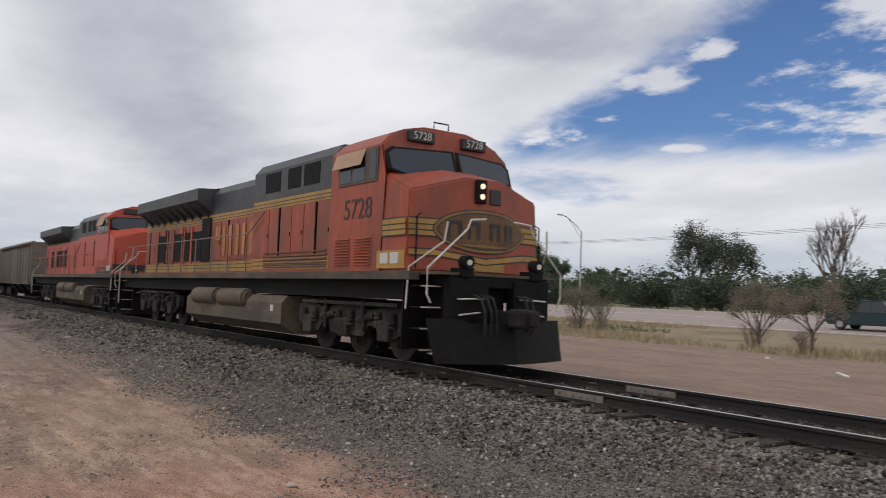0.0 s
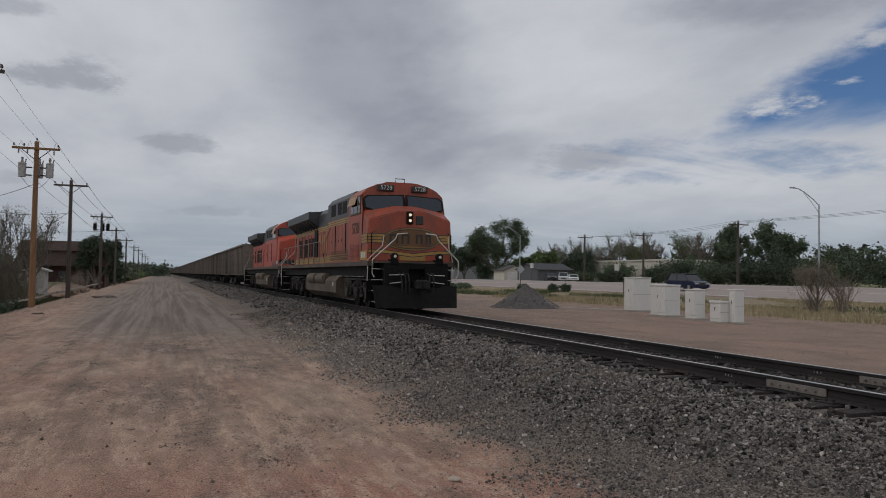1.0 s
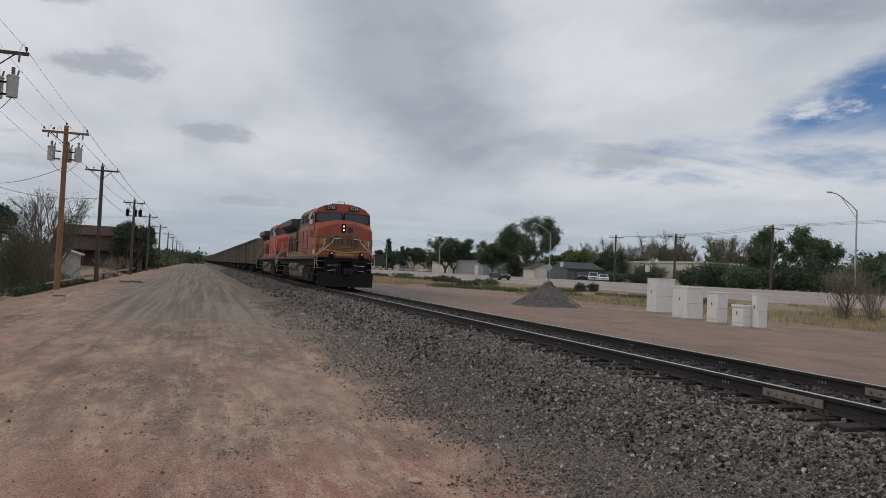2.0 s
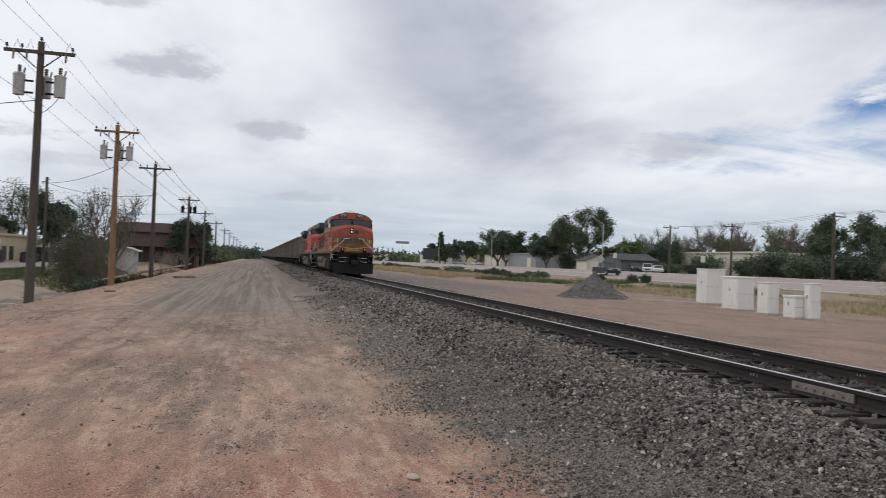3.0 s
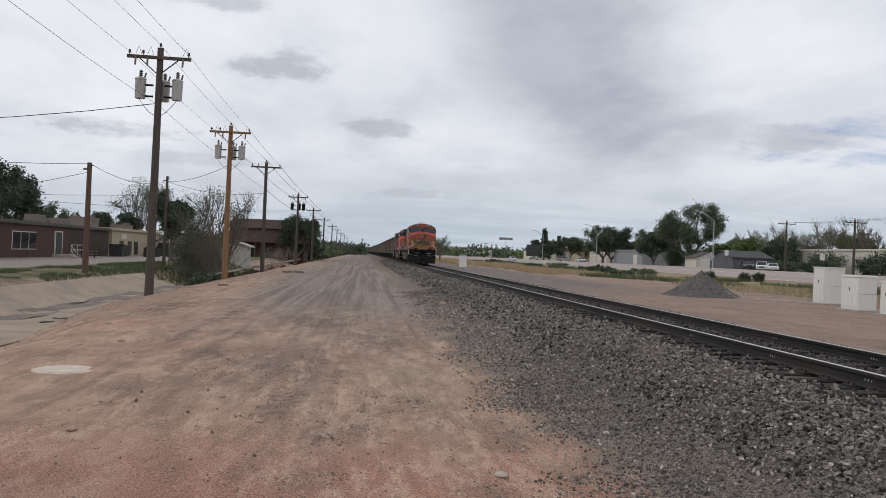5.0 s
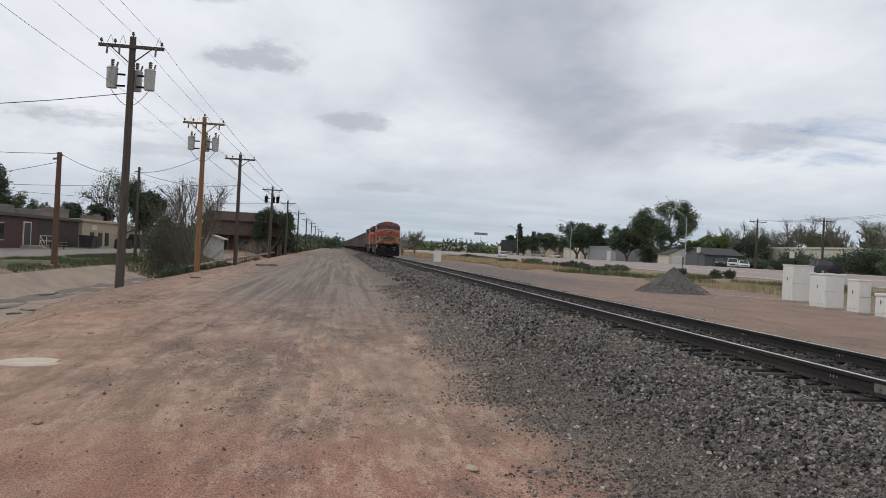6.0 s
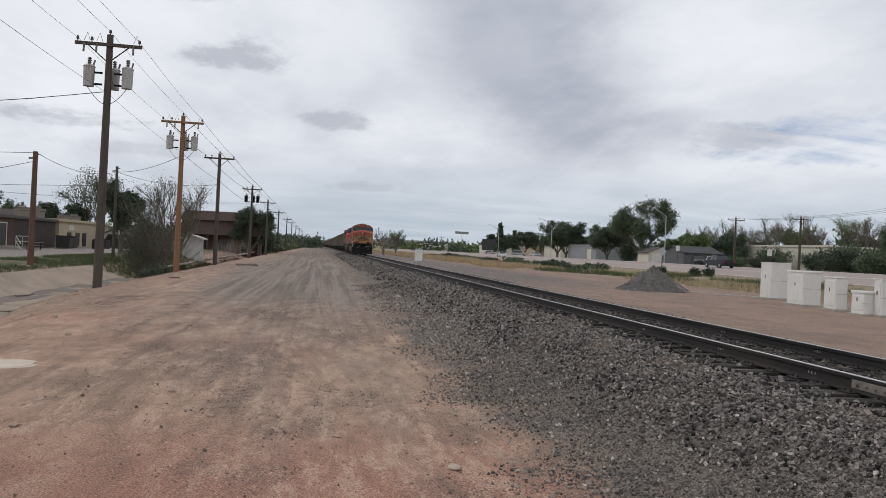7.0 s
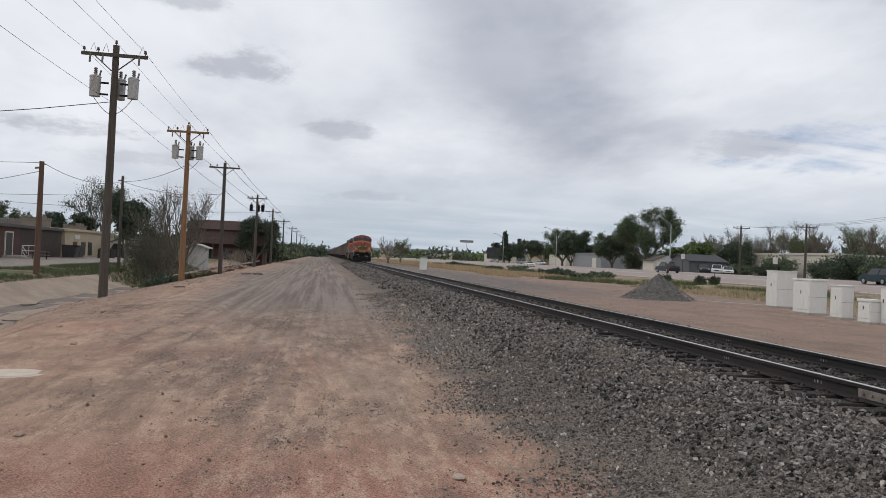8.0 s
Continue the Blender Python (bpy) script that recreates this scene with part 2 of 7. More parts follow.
def ground_material():
    """Pink dirt lot with grey wheel lanes, gravel along the track, dry grass towards the road."""
    m = bpy.data.materials.new("ground")
    m.use_nodes = True
    nt = m.node_tree
    n, l = nt.nodes.new, nt.links.new
    p = nt.nodes["Principled BSDF"]
    p.inputs["Roughness"].default_value, p.inputs["Specular IOR Level"].default_value = 0.95, 0.2
    geo = n("ShaderNodeNewGeometry")
    pos = geo.outputs["Position"]

    def mth(op, a, b=0.0):
        k = n("ShaderNodeMath")
        k.operation = op
        for i, v in enumerate((a, b)):
            if isinstance(v, (int, float)):
                k.inputs[i].default_value = v
            else:
                l(v, k.inputs[i])
        return k.outputs[0]

    def noi(scale, detail=6, stretch=(1, 1, 1), rough=0.6):
        mp = n("ShaderNodeMapping")
        mp.inputs["Scale"].default_value = stretch
        l(pos, mp.inputs[0])
        t = n("ShaderNodeTexNoise")
        t.inputs["Scale"].default_value, t.inputs["Detail"].default_value, t.inputs["Roughness"].default_value = scale, detail, rough
        l(mp.outputs[0], t.inputs["Vector"])
        return t.outputs["Fac"]

    def ramp(v, stops, ease="LINEAR"):
        r = n("ShaderNodeValToRGB")
        r.color_ramp.interpolation = ease
        while len(r.color_ramp.elements) < len(stops):
            r.color_ramp.elements.new(0.5)
        for el, (at, c) in zip(r.color_ramp.elements, stops):
            el.position = at
            el.color = (*c, 1) if len(c) == 3 else c
        l(v, r.inputs[0])
        return r.outputs[0]

    def rng(v, a, b, c=0.0, d=1.0):
        r = n("ShaderNodeMapRange")
        r.interpolation_type = "SMOOTHSTEP"
        for i, q in zip((1, 2, 3, 4), (a, b, c, d)):
            r.inputs[i].default_value = q
        l(v, r.inputs[0])
        return r.outputs[0]

    def mix(f, a, b, mode="MIX"):
        k = n("ShaderNodeMix")
        k.data_type, k.blend_type = "RGBA", mode
        if isinstance(f, (int, float)):
            k.inputs[0].default_value = f
        else:
            l(f, k.inputs[0])
        for i, v in ((6, a), (7, b)):
            if isinstance(v, tuple):
                k.inputs[i].default_value = (*v, 1)
            else:
                l(v, k.inputs[i])
        return k.outputs[2]

    sep = n("ShaderNodeSeparateXYZ")
    l(pos, sep.inputs[0])
    x, y = sep.outputs[0], sep.outputs[1]
    big = noi(0.16, 5)
    mid = noi(0.7, 7)
    fine = noi(9.0, 6)
    grit = noi(60.0, 3)
    lanes = noi(1.0, 5, (1.1, 0.07, 1))
    wob = mth("MULTIPLY", mth("SUBTRACT", mid, 0.5), 2.4)
    xw = mth("ADD", x, wob)
    dirt = mix(rng(mid, 0.35, 0.65), (0.50, 0.330, 0.238), (0.40, 0.268, 0.194))
    dirt = mix(rng(big, 0.46, 0.64), dirt, (0.46, 0.275, 0.20))
    dirt = mix(rng(mth("SUBTRACT", mth("MULTIPLY", mid, 4.0), y), -8.5, -3.5), dirt, (0.42, 0.215, 0.155))
    grey = mix(rng(fine, 0.3, 0.7), (0.20, 0.162, 0.135), (0.31, 0.252, 0.21))
    # wheel lanes, greyer further on
    lane_mask = mth("MULTIPLY", rng(lanes, 0.46, 0.58), mth("MULTIPLY", rng(xw, -10.5, -8.0), rng(y, 6.0, 14.0, 0.35, 1.0)))
    far_grey = rng(mth("ADD", y, mth("MULTIPLY", mid, 14.0)), 14.0, 44.0, 0.0, 0.95)
    lot = mix(mth("MAXIMUM", mth("MULTIPLY", lane_mask, 0.5), mth("MULTIPLY", far_grey, rng(mth("ADD", xw, mth("MULTIPLY", rng(y, 20.0, 70.0), 3.0)), -12.5, -8.5))), dirt, grey)
    streak = noi(1.0, 4, (3.2, 0.045, 1))
    ruts = mth("MULTIPLY", mth("MULTIPLY", rng(streak, 0.55, 0.63), rng(y, 9.0, 18.0)), mth("MULTIPLY", rng(xw, -12.0, -10.0), 0.42))
    lot = mix(ruts, lot, (0.37, 0.31, 0.26))
    ruts2 = mth("MULTIPLY", mth("MULTIPLY", rng(streak, 0.45, 0.37), rng(y, 7.0, 14.0)), 0.38)
    lot = mix(ruts2, lot, (0.15, 0.12, 0.10))
    # gravelly and damp patches worn into the lot, and one long rut
    rough_edge = mth("ADD", mth("MULTIPLY", mth("SUBTRACT", noi(1.6, 6, (1, 0.6, 1), 0.7), 0.5), 4.0), mth("MULTIPLY", mth("SUBTRACT", noi(4.5, 6, (1, 0.8, 1), 0.7), 0.5), 5.0))
    speck = rng(noi(34.0, 4), 0.40, 0.56, 0.30, 1.0)

    def patch(cx, cy, rx, ry, depth, c):
        dx = mth("DIVIDE", mth("SUBTRACT", x, cx), rx)
        dy = mth("DIVIDE", mth("SUBTRACT", y, cy), ry)
        r = mth("ADD", mth("ADD", mth("MULTIPLY", dx, dx), mth("MULTIPLY", dy, dy)), rough_edge)
        return mix(mth("MULTIPLY", mth("MULTIPLY", rng(r, 2.2, -0.4), speck), depth * 0.8), lot, c)

    lot = mix(mth("MULTIPLY", rng(noi(0.5, 8, (1, 0.55, 1), 0.75), 0.53, 0.66), 0.4), lot, (0.22, 0.165, 0.13))
    for cx, cy, rx, ry, depth in LOT_PATCHES:
        lot = patch(cx, cy, rx, ry, depth, (0.135, 0.11, 0.095))
    lot = patch(-5.6, 12.6, 0.9, 2.4, 0.55, (0.55, 0.40, 0.29))
    lot = patch(-6.8, 18.0, 0.6, 1.6, 0.5, (0.53, 0.385, 0.29))
    lot = patch(-9.6, 24.0, 2.2, 2.5, 0.5, (0.52, 0.335, 0.25))
    lot = patch(-11.0, 14.5, 1.3, 2.2, 0.55, (0.45, 0.26, 0.19))
    pale = mth("MULTIPLY", rng(noi(0.55, 8, (1, 0.5, 1), 0.7), 0.56, 0.64), 0.6)
    lot = mix(pale, lot, (0.52, 0.375, 0.275))
    mottle = noi(1.7, 10, (1.5, 0.42, 1), 0.76)
    lot = mix(mth("MULTIPLY", rng(mottle, 0.52, 0.60), 0.50), lot, (0.235, 0.165, 0.122))
    lot = mix(mth("MULTIPLY", rng(mottle, 0.50, 0.41), 0.55), lot, (0.60, 0.425, 0.31))
    lot = mix(mth("MULTIPLY", rng(mth("ADD", y, mth("MULTIPLY", mid, 12.0)), 20.0, 42.0), mth("MULTIPLY", rng(xw, -13.5, -9.5), 0.8)), lot, mix(rng(streak, 0.40, 0.60), (0.185, 0.152, 0.13), (0.30, 0.25, 0.212)))
    near_red = mth("MULTIPLY", rng(mth("ADD", y, mth("MULTIPLY", mid, 3.0)), 11.5, 7.5), rng(xw, -6.5, -8.5))
    lot = mix(mth("MULTIPLY", near_red, 0.6), lot, (0.345, 0.185, 0.135))
    lip = mth("MULTIPLY", rng(xw, -12.6, -14.2), rng(y, 17.0, 24.0))
    lot = mix(mth("MULTIPLY", lip, 0.5), lot, (0.27, 0.20, 0.155))
    chips = rng(noi(42.0, 3, (1, 1, 1), 0.7), 0.36, 0.64)
    gravel = mix(chips, (0.070, 0.058, 0.050), (0.28, 0.24, 0.205))
    gravel = mix(mth("MULTIPLY", rng(xw, -2.9, -4.2), rng(mid, 0.38, 0.60)), gravel, (0.27, 0.20, 0.15))
    xe = mth("ADD", x, mth("MULTIPLY", mth("SUBTRACT", noi(0.9, 8, (1, 0.7, 1), 0.7), 0.5), 2.6))
    band = mth("MULTIPLY", rng(xe, -4.85, -4.05), mth("SUBTRACT", 1.0, rng(xw, 2.6, 4.6)))
    c = mix(band, lot, gravel)
    # beyond the track
    right = rng(xw, 2.8, 4.8)
    east = mix(rng(mid, 0.35, 0.7), (0.35, 0.245, 0.19), (0.275, 0.20, 0.16))
    east = mix(mth("MULTIPLY", rng(y, 30.0, 55.0), mth("SUBTRACT", 1.0, rng(xw, 8.0, 13.0))), east, (0.20, 0.17, 0.155))
    east = mix(mth("MULTIPLY", rng(noi(0.8, 7, (1.0, 0.22, 1), 0.7), 0.50, 0.66), 0.5), east, (0.21, 0.155, 0.125))
    east = mix(mth("MULTIPLY", rng(noi(0.5, 7, (1, 0.4, 1), 0.7), 0.55, 0.66), 0.6), east, (0.42, 0.27, 0.20))
    dry = mix(rng(fine, 0.3, 0.7), (0.36, 0.285, 0.19), (0.27, 0.215, 0.145))
    dry = mix(mth("MULTIPLY", rng(noi(0.22, 5), 0.52, 0.66), 0.6), dry, (0.15, 0.155, 0.07))
    east = mix(rng(mth("ADD", xw, mth("MULTIPLY", mth("SUBTRACT", big, 0.5), 9.0)), 16.0, 21.0), east, dry)
    c = mix(right, c, east)
    west = mix(rng(mid, 0.4, 0.62), (0.085, 0.105, 0.042), (0.21, 0.165, 0.115))
    c = mix(rng(xw, -21.6, -23.4), c, west)
    yard = mth("MULTIPLY", rng(xw, -27.0, -28.0), mth("SUBTRACT", 1.0, rng(y, 140.0, 170.0)))
    c = mix(yard, c, (0.29, 0.255, 0.225))
    off = mix(rng(noi(0.02, 5), 0.4, 0.6), (0.15, 0.16, 0.08), (0.26, 0.22, 0.13))
    c = mix(rng(mth("ABSOLUTE", x), 62.0, 80.0), c, off)
    c = mix(1.0, c, ramp(grit, ((0.32, (0.45, 0.45, 0.45)), (0.68, (1.50, 1.50, 1.50)))), "MULTIPLY")
    l(c, p.inputs["Base Color"])
    h = mth("ADD", mth("MULTIPLY", fine, 0.8), mth("MULTIPLY", grit, 0.35))
    h = mth("ADD", h, mth("MULTIPLY", noi(2.6, 6, (1, 1, 1), 0.65), 1.6))
    b = n("ShaderNodeBump")
    b.inputs["Strength"].default_value, b.inputs["Distance"].default_value = 0.8, 0.08
    l(h, b.inputs["Height"])
    l(b.outputs[0], p.inputs["Normal"])
    return m


LOT_PATCHES = ((-7.5, 10.7, 0.30, 1.15, 1.0), (-6.9, 8.75, 0.20, 0.42, 0.9), (-6.45, 9.4, 0.22, 1.1, 0.85), (-9.3, 15.4, 0.40, 1.0, 0.8), (-9.4, 19.4, 0.45, 0.8, 0.7), (-7.8, 13.8, 1.4, 2.5, 0.55),
               (-6.1, 18.3, 0.9, 2.2, 0.6), (-6.95, 7.1, 0.24, 0.28, 0.8), (-7.5, 7.3, 0.2, 0.24, 0.7), (-9.65, 11.6, 0.42, 0.55, 0.55), (-9.7, 10.5, 0.22, 0.2, 0.6), (-8.9, 9.4, 0.28, 0.2, 0.5),
               (-7.7, 22.9, 1.1, 2.3, 0.7), (-6.0, 10.8, 0.55, 0.7, 0.75), (-10.4, 18.5, 0.14, 2.2, 0.9), (-10.35, 23.5, 0.16, 2.8, 0.9), (-4.9, 9.2, 0.5, 0.8, 0.5), (-5.1, 6.6, 0.5, 0.5, 0.5), (-12.8, 27.0, 0.9, 4.0, 0.7))
GROUND = ground_material()
BALLAST = material("ballast_stone", (0.138, 0.122, 0.109), 0.9, var=0.5, scale=6, bump=0.3, island=1.0, dirt=(0.21, 0.165, 0.13), dirt_at=0.60, dirt_scale=0.8)
BALLAST_DARK = material("dark_ballast_stone", (0.085, 0.073, 0.064), 0.9, var=0.4, scale=6, bump=0.3, island=0.8)
PALE_CHIP = material("pale_chip_stone", (0.37, 0.33, 0.29), 0.9, var=0.3, scale=9, bump=0.2, island=0.35)
LOT_CHIP = material("dusty_lot_chip", (0.165, 0.135, 0.112), 0.9, var=0.35, scale=9, bump=0.2, island=0.7)
GREY_CHIP = material("grey_chip_stone", (0.145, 0.127, 0.113), 0.9, var=0.35, scale=9, bump=0.2, island=0.7)
PILE = material("dark_gravel", (0.155, 0.14, 0.13), 0.9, var=0.35, scale=6, bump=0.5, island=0.7)
DITCH_CONCRETE = material("stained_ditch_concrete", (0.33, 0.255, 0.19), 0.9, 0, 0.15, 1.2, 0.2, dirt=(0.22, 0.175, 0.135), dirt_at=0.54, dirt_scale=0.5)
PEBBLE = material("pebble", (0.25, 0.19, 0.15), 0.9, var=0.3, scale=8, bump=0.2, island=0.75)
PEBBLE_MIX = material("mixed_pebble", (0.27, 0.20, 0.155), 0.9, var=0.3, scale=8, bump=0.2, island=0.85)
CLOD = material("dirt_clod", (0.27, 0.20, 0.155), 0.95, var=0.3, scale=8, bump=0.3, island=0.5)
STEEL = material("rail_steel", (0.018, 0.015, 0.014), 0.75, 0.2, 0.4, 4, 0.3, dirt=(0.05, 0.036, 0.028), stretch=(1, 0.2, 1))
SHINE = material("polished_rail_head", (0.62, 0.60, 0.58), 0.42, 0.9, 0.12, 3, 0.02, stretch=(1, 0.1, 1))
TIE = material("creosoted_wood", (0.034, 0.028, 0.024), 0.95, 0, 0.4, 3, 0.6, stretch=(1, 8, 3), obj_random=0.35)
CONCRETE = material("old_concrete", (0.42, 0.38, 0.33), 0.9, 0, 0.15, 1.2, 0.2, dirt=(0.26, 0.22, 0.18), dirt_at=0.56, dirt_scale=0.5)
PALE_CONCRETE = material("dusty_pale_concrete", (0.56, 0.47, 0.38), 0.9, 0, 0.15, 3, 0.2)
ASPHALT = material("worn_asphalt", (0.335, 0.275, 0.245), 0.9, 0, 0.12, 0.5, 0.1, stretch=(1, 0.1, 1))
WHITE_PAINT = material("white_line_paint", (0.7, 0.68, 0.64), 0.8, 0, 0.2, 2)
CABINET = material("cream_painted_steel", (0.72, 0.71, 0.67), 0.45, 0, 0.06, 1.5, 0.03, dirt=(0.42, 0.37, 0.30), dirt_at=0.68, stretch=(1, 1, 0.3))
GALV = material("galvanised_steel", (0.42, 0.44, 0.45), 0.45, 0.7, 0.15, 4, 0.05)
POLE_DARK = material("weathered_dark_pole", (0.085, 0.07, 0.058), 0.95, 0, 0.35, 2.5, 0.5, stretch=(6, 6, 0.4))
POLE_BROWN = material("brown_treated_pole", (0.23, 0.125, 0.062), 0.9, 0, 0.3, 2.5, 0.5, stretch=(6, 6, 0.4))
TRANSF = material("grey_transformer_paint", (0.40, 0.39, 0.37), 0.5, 0.1, 0.2, 3, 0.05, dirt=(0.20, 0.085, 0.04), dirt_at=0.56, stretch=(1, 1, 0.4))
BLACK_IRON = material("black_iron", (0.008, 0.0075, 0.0075), 0.7, 0.1, 0.5, 5, 0.15, dirt=(0.020, 0.017, 0.015), dirt_at=0.64, spec=0.2)
WIRE = material("wire", (0.05, 0.05, 0.055), 0.6, 0.5)
LEAF = material("leaf_green", (0.088, 0.118, 0.064), 0.75, 0, 0.2, 2, 0, island=0.5)
LEAF_DARK = material("leaf_dark_green", (0.056, 0.078, 0.046), 0.8, 0, 0.2, 2, 0, island=0.5)
LEAF_PALE = material("leaf_spring_green", (0.11, 0.15, 0.055), 0.8, 0, 0.2, 2, 0, island=0.45)
BARK = material("grey_bark", (0.14, 0.115, 0.095), 0.95, 0, 0.3, 4, 0.5, stretch=(4, 4, 0.6))
DRY = material("dry_grass", (0.42, 0.32, 0.19), 0.9, 0, 0.2, 2, 0, island=0.4)
GREEN_GRASS = material("green_grass", (0.088, 0.108, 0.046), 0.9, 0, 0.2, 2, 0, island=0.4)
BRICK_DARK = material("dark_brown_brick_wall", (0.062, 0.043, 0.036), 0.9, 0, 0.18, 1.2, 0.2)
BRICK = material("red_brown_brick_wall", (0.088, 0.046, 0.037), 0.9, 0, 0.18, 1.2, 0.2)
TAN = material("tan_stucco", (0.44, 0.36, 0.25), 0.9, 0, 0.1, 1.5, 0.1)
CREAM = material("cream_siding", (0.60, 0.56, 0.48), 0.8, 0, 0.1, 2, 0.05)
GREY_CREAM = material("weathered_pale_boards", (0.42, 0.41, 0.38), 0.9, 0, 0.15, 2, 0.1, stretch=(6, 6, 0.5))
GREY_WALL = material("grey_metal_siding", (0.26, 0.27, 0.28), 0.7, 0.1, 0.1, 1, 0.05)
ROOF = material("dark_shingle", (0.10, 0.09, 0.085), 0.9, 0, 0.25, 3, 0.2)
SLATE_WALL = material("dark_slate_siding", (0.11, 0.115, 0.12), 0.8, 0, 0.15, 1.5, 0.05)
ROOF_DARK = material("charcoal_shingle", (0.060, 0.060, 0.064), 0.9, 0, 0.25, 3, 0.2)
ROOF_BROWN = material("brown_shingle", (0.085, 0.055, 0.047), 0.9, 0, 0.25, 2, 0.2)
GLASS = material("dark_window_glass", (0.02, 0.024, 0.028), 0.08, 0, 0.1, 1, 0)
TYRE = material("rubber", (0.025, 0.025, 0.026), 0.85, 0, 0.2, 5, 0.1)


# ---- ground ----
def ground_height(x, y):
    s = float(np.interp(y, (14, 18, 21, 25, 29, 34), (2.2, 1.9, 1.4, 0.75, 0.3, 0.0)))
    xs = (-4000, -60, -40, -24, -22.8, -21.7, -19.2, -16.9 + s, -15.7 + s, -14.6 + s, -7, -4.6, -3.5, -2.3, -1.8, 1.8, 2.3, 3.6, 8, 30, 38, 40, 58, 62, 4000)
    zs = (-0.4, -0.5, -0.65, -0.74, -0.86, -1.08, -1.90, -1.90, -1.10, -0.9, -0.84, -0.81, -0.68, -0.30, -0.215, -0.215, -0.32, -0.45, -0.42, -0.40, -0.22, -0.15, 0.65, 0.62, 0.6)
    z = float(np.interp(x, xs, zs))
    k = 0.0 if abs(x) < 1.9 or 39.5 < x < 58.5 or -22.0 < x < -16.5 else 1.0
    if y < 400 and abs(x) < 62:
        z += k * (0.045 * noise.noise((x * 0.5, y * 0.35, 0)) + 0.02 * noise.noise((x * 1.9, y * 1.7, 3)))
    return z


def build_ground():
    xs = sorted({*np.round(np.arange(-17, 6.01, 0.25), 3), *np.arange(6.5, 40, 1.0), *np.arange(40, 62.1, 2), *np.arange(-26, -17, 0.5), *np.arange(-62, -26, 2),
                 -80, -120, -200, -400, -900, -2000, -4000, 80, 120, 200, 400, 900, 2000, 4000})
    ys = [-260, -120, -60, -40, -25, -15, -10, -6, -3] + list(np.arange(-2, 30, 0.3)) + list(np.arange(30, 80, 0.8)) + list(80 * 1.04 ** np.arange(0, 102))
    verts = [(float(x), float(y), ground_height(x, y)) for y in ys for x in xs]
    k = len(xs)
    faces = [(j * k + i, j * k + i + 1, (j + 1) * k + i + 1, (j + 1) * k + i) for j in range(len(ys) - 1) for i in range(k - 1)]
    me = bpy.data.meshes.new("ground")
    me.from_pydata(verts, [], faces)
    me.shade_smooth()
    return tagged(part("ground", me, GROUND), "pink dirt lot with grey wheel lanes and dry verges", "ground", kind="structure")


build_ground()


def stones(name, area, count, size, mat, label, category, seed, y_bias=1.0, edge=None, sink=0.3, lift=0.0):
    """Loose stones over a stretch of the plan, each an uneven eight-cornered lump."""
    rs = np.random.RandomState(seed)
    x0, x1, y0, y1 = area
    x = x0 + (x1 - x0) * rs.rand(count)
    y = y0 + (y1 - y0) * rs.rand(count) ** y_bias
    if edge:
        keep = edge(x, y, rs)
        x, y = x[keep], y[keep]
    count = len(x)
    z = np.array([ground_height(a, b) for a, b in zip(x, y)])
    s = size * (0.45 + 1.1 * rs.rand(count) ** 2) * np.clip(0.8 + y / 45, 0.8, 1.8)
    cube = np.array([(-1, -1, -1), (1, -1, -1), (1, 1, -1), (-1, 1, -1), (-1, -1, 1), (1, -1, 1), (1, 1, 1), (-1, 1, 1)], float)
    v = cube[None] * (0.45 + 0.55 * rs.rand(count, 8, 3)) * np.stack([0.7 + 0.6 * rs.rand(count), 0.7 + 0.6 * rs.rand(count), 0.45 + 0.4 * rs.rand(count)], 1)[:, None]
    ax = rs.normal(size=(count, 4))
    ax /= np.linalg.norm(ax, axis=1)[:, None]
    w, a, b, c = ax.T
    R = np.stack([1 - 2 * (b * b + c * c), 2 * (a * b - w * c), 2 * (a * c + w * b), 2 * (a * b + w * c), 1 - 2 * (a * a + c * c), 2 * (b * c - w * a),
                  2 * (a * c - w * b), 2 * (b * c + w * a), 1 - 2 * (a * a + b * b)], 1).reshape(-1, 3, 3)
    v = np.einsum("nij,nkj->nki", R, v) * s[:, None, None] * 0.5
    v += np.stack([x, y, z + s * sink + lift], 1)[:, None]
    quads = np.array([(3, 2, 1, 0), (4, 5, 6, 7), (0, 1, 5, 4), (1, 2, 6, 5), (2, 3, 7, 6), (3, 0, 4, 7)])
    f = (quads[None] + 8 * np.arange(count)[:, None, None]).reshape(-1)
    me = bpy.data.meshes.new(name)
    me.vertices.add(count * 8)
    me.vertices.foreach_set("co", v.reshape(-1).astype(np.float32))
    me.loops.add(len(f))
    me.loops.foreach_set("vertex_index", f.astype(np.int32))
    me.polygons.add(count * 6)
    me.polygons.foreach_set("loop_start", (np.arange(count * 6) * 4).astype(np.int32))
    me.update(calc_edges=True)
    me.shade_flat()
    return tagged(part(name, me, mat), label, category, kind="stuff")


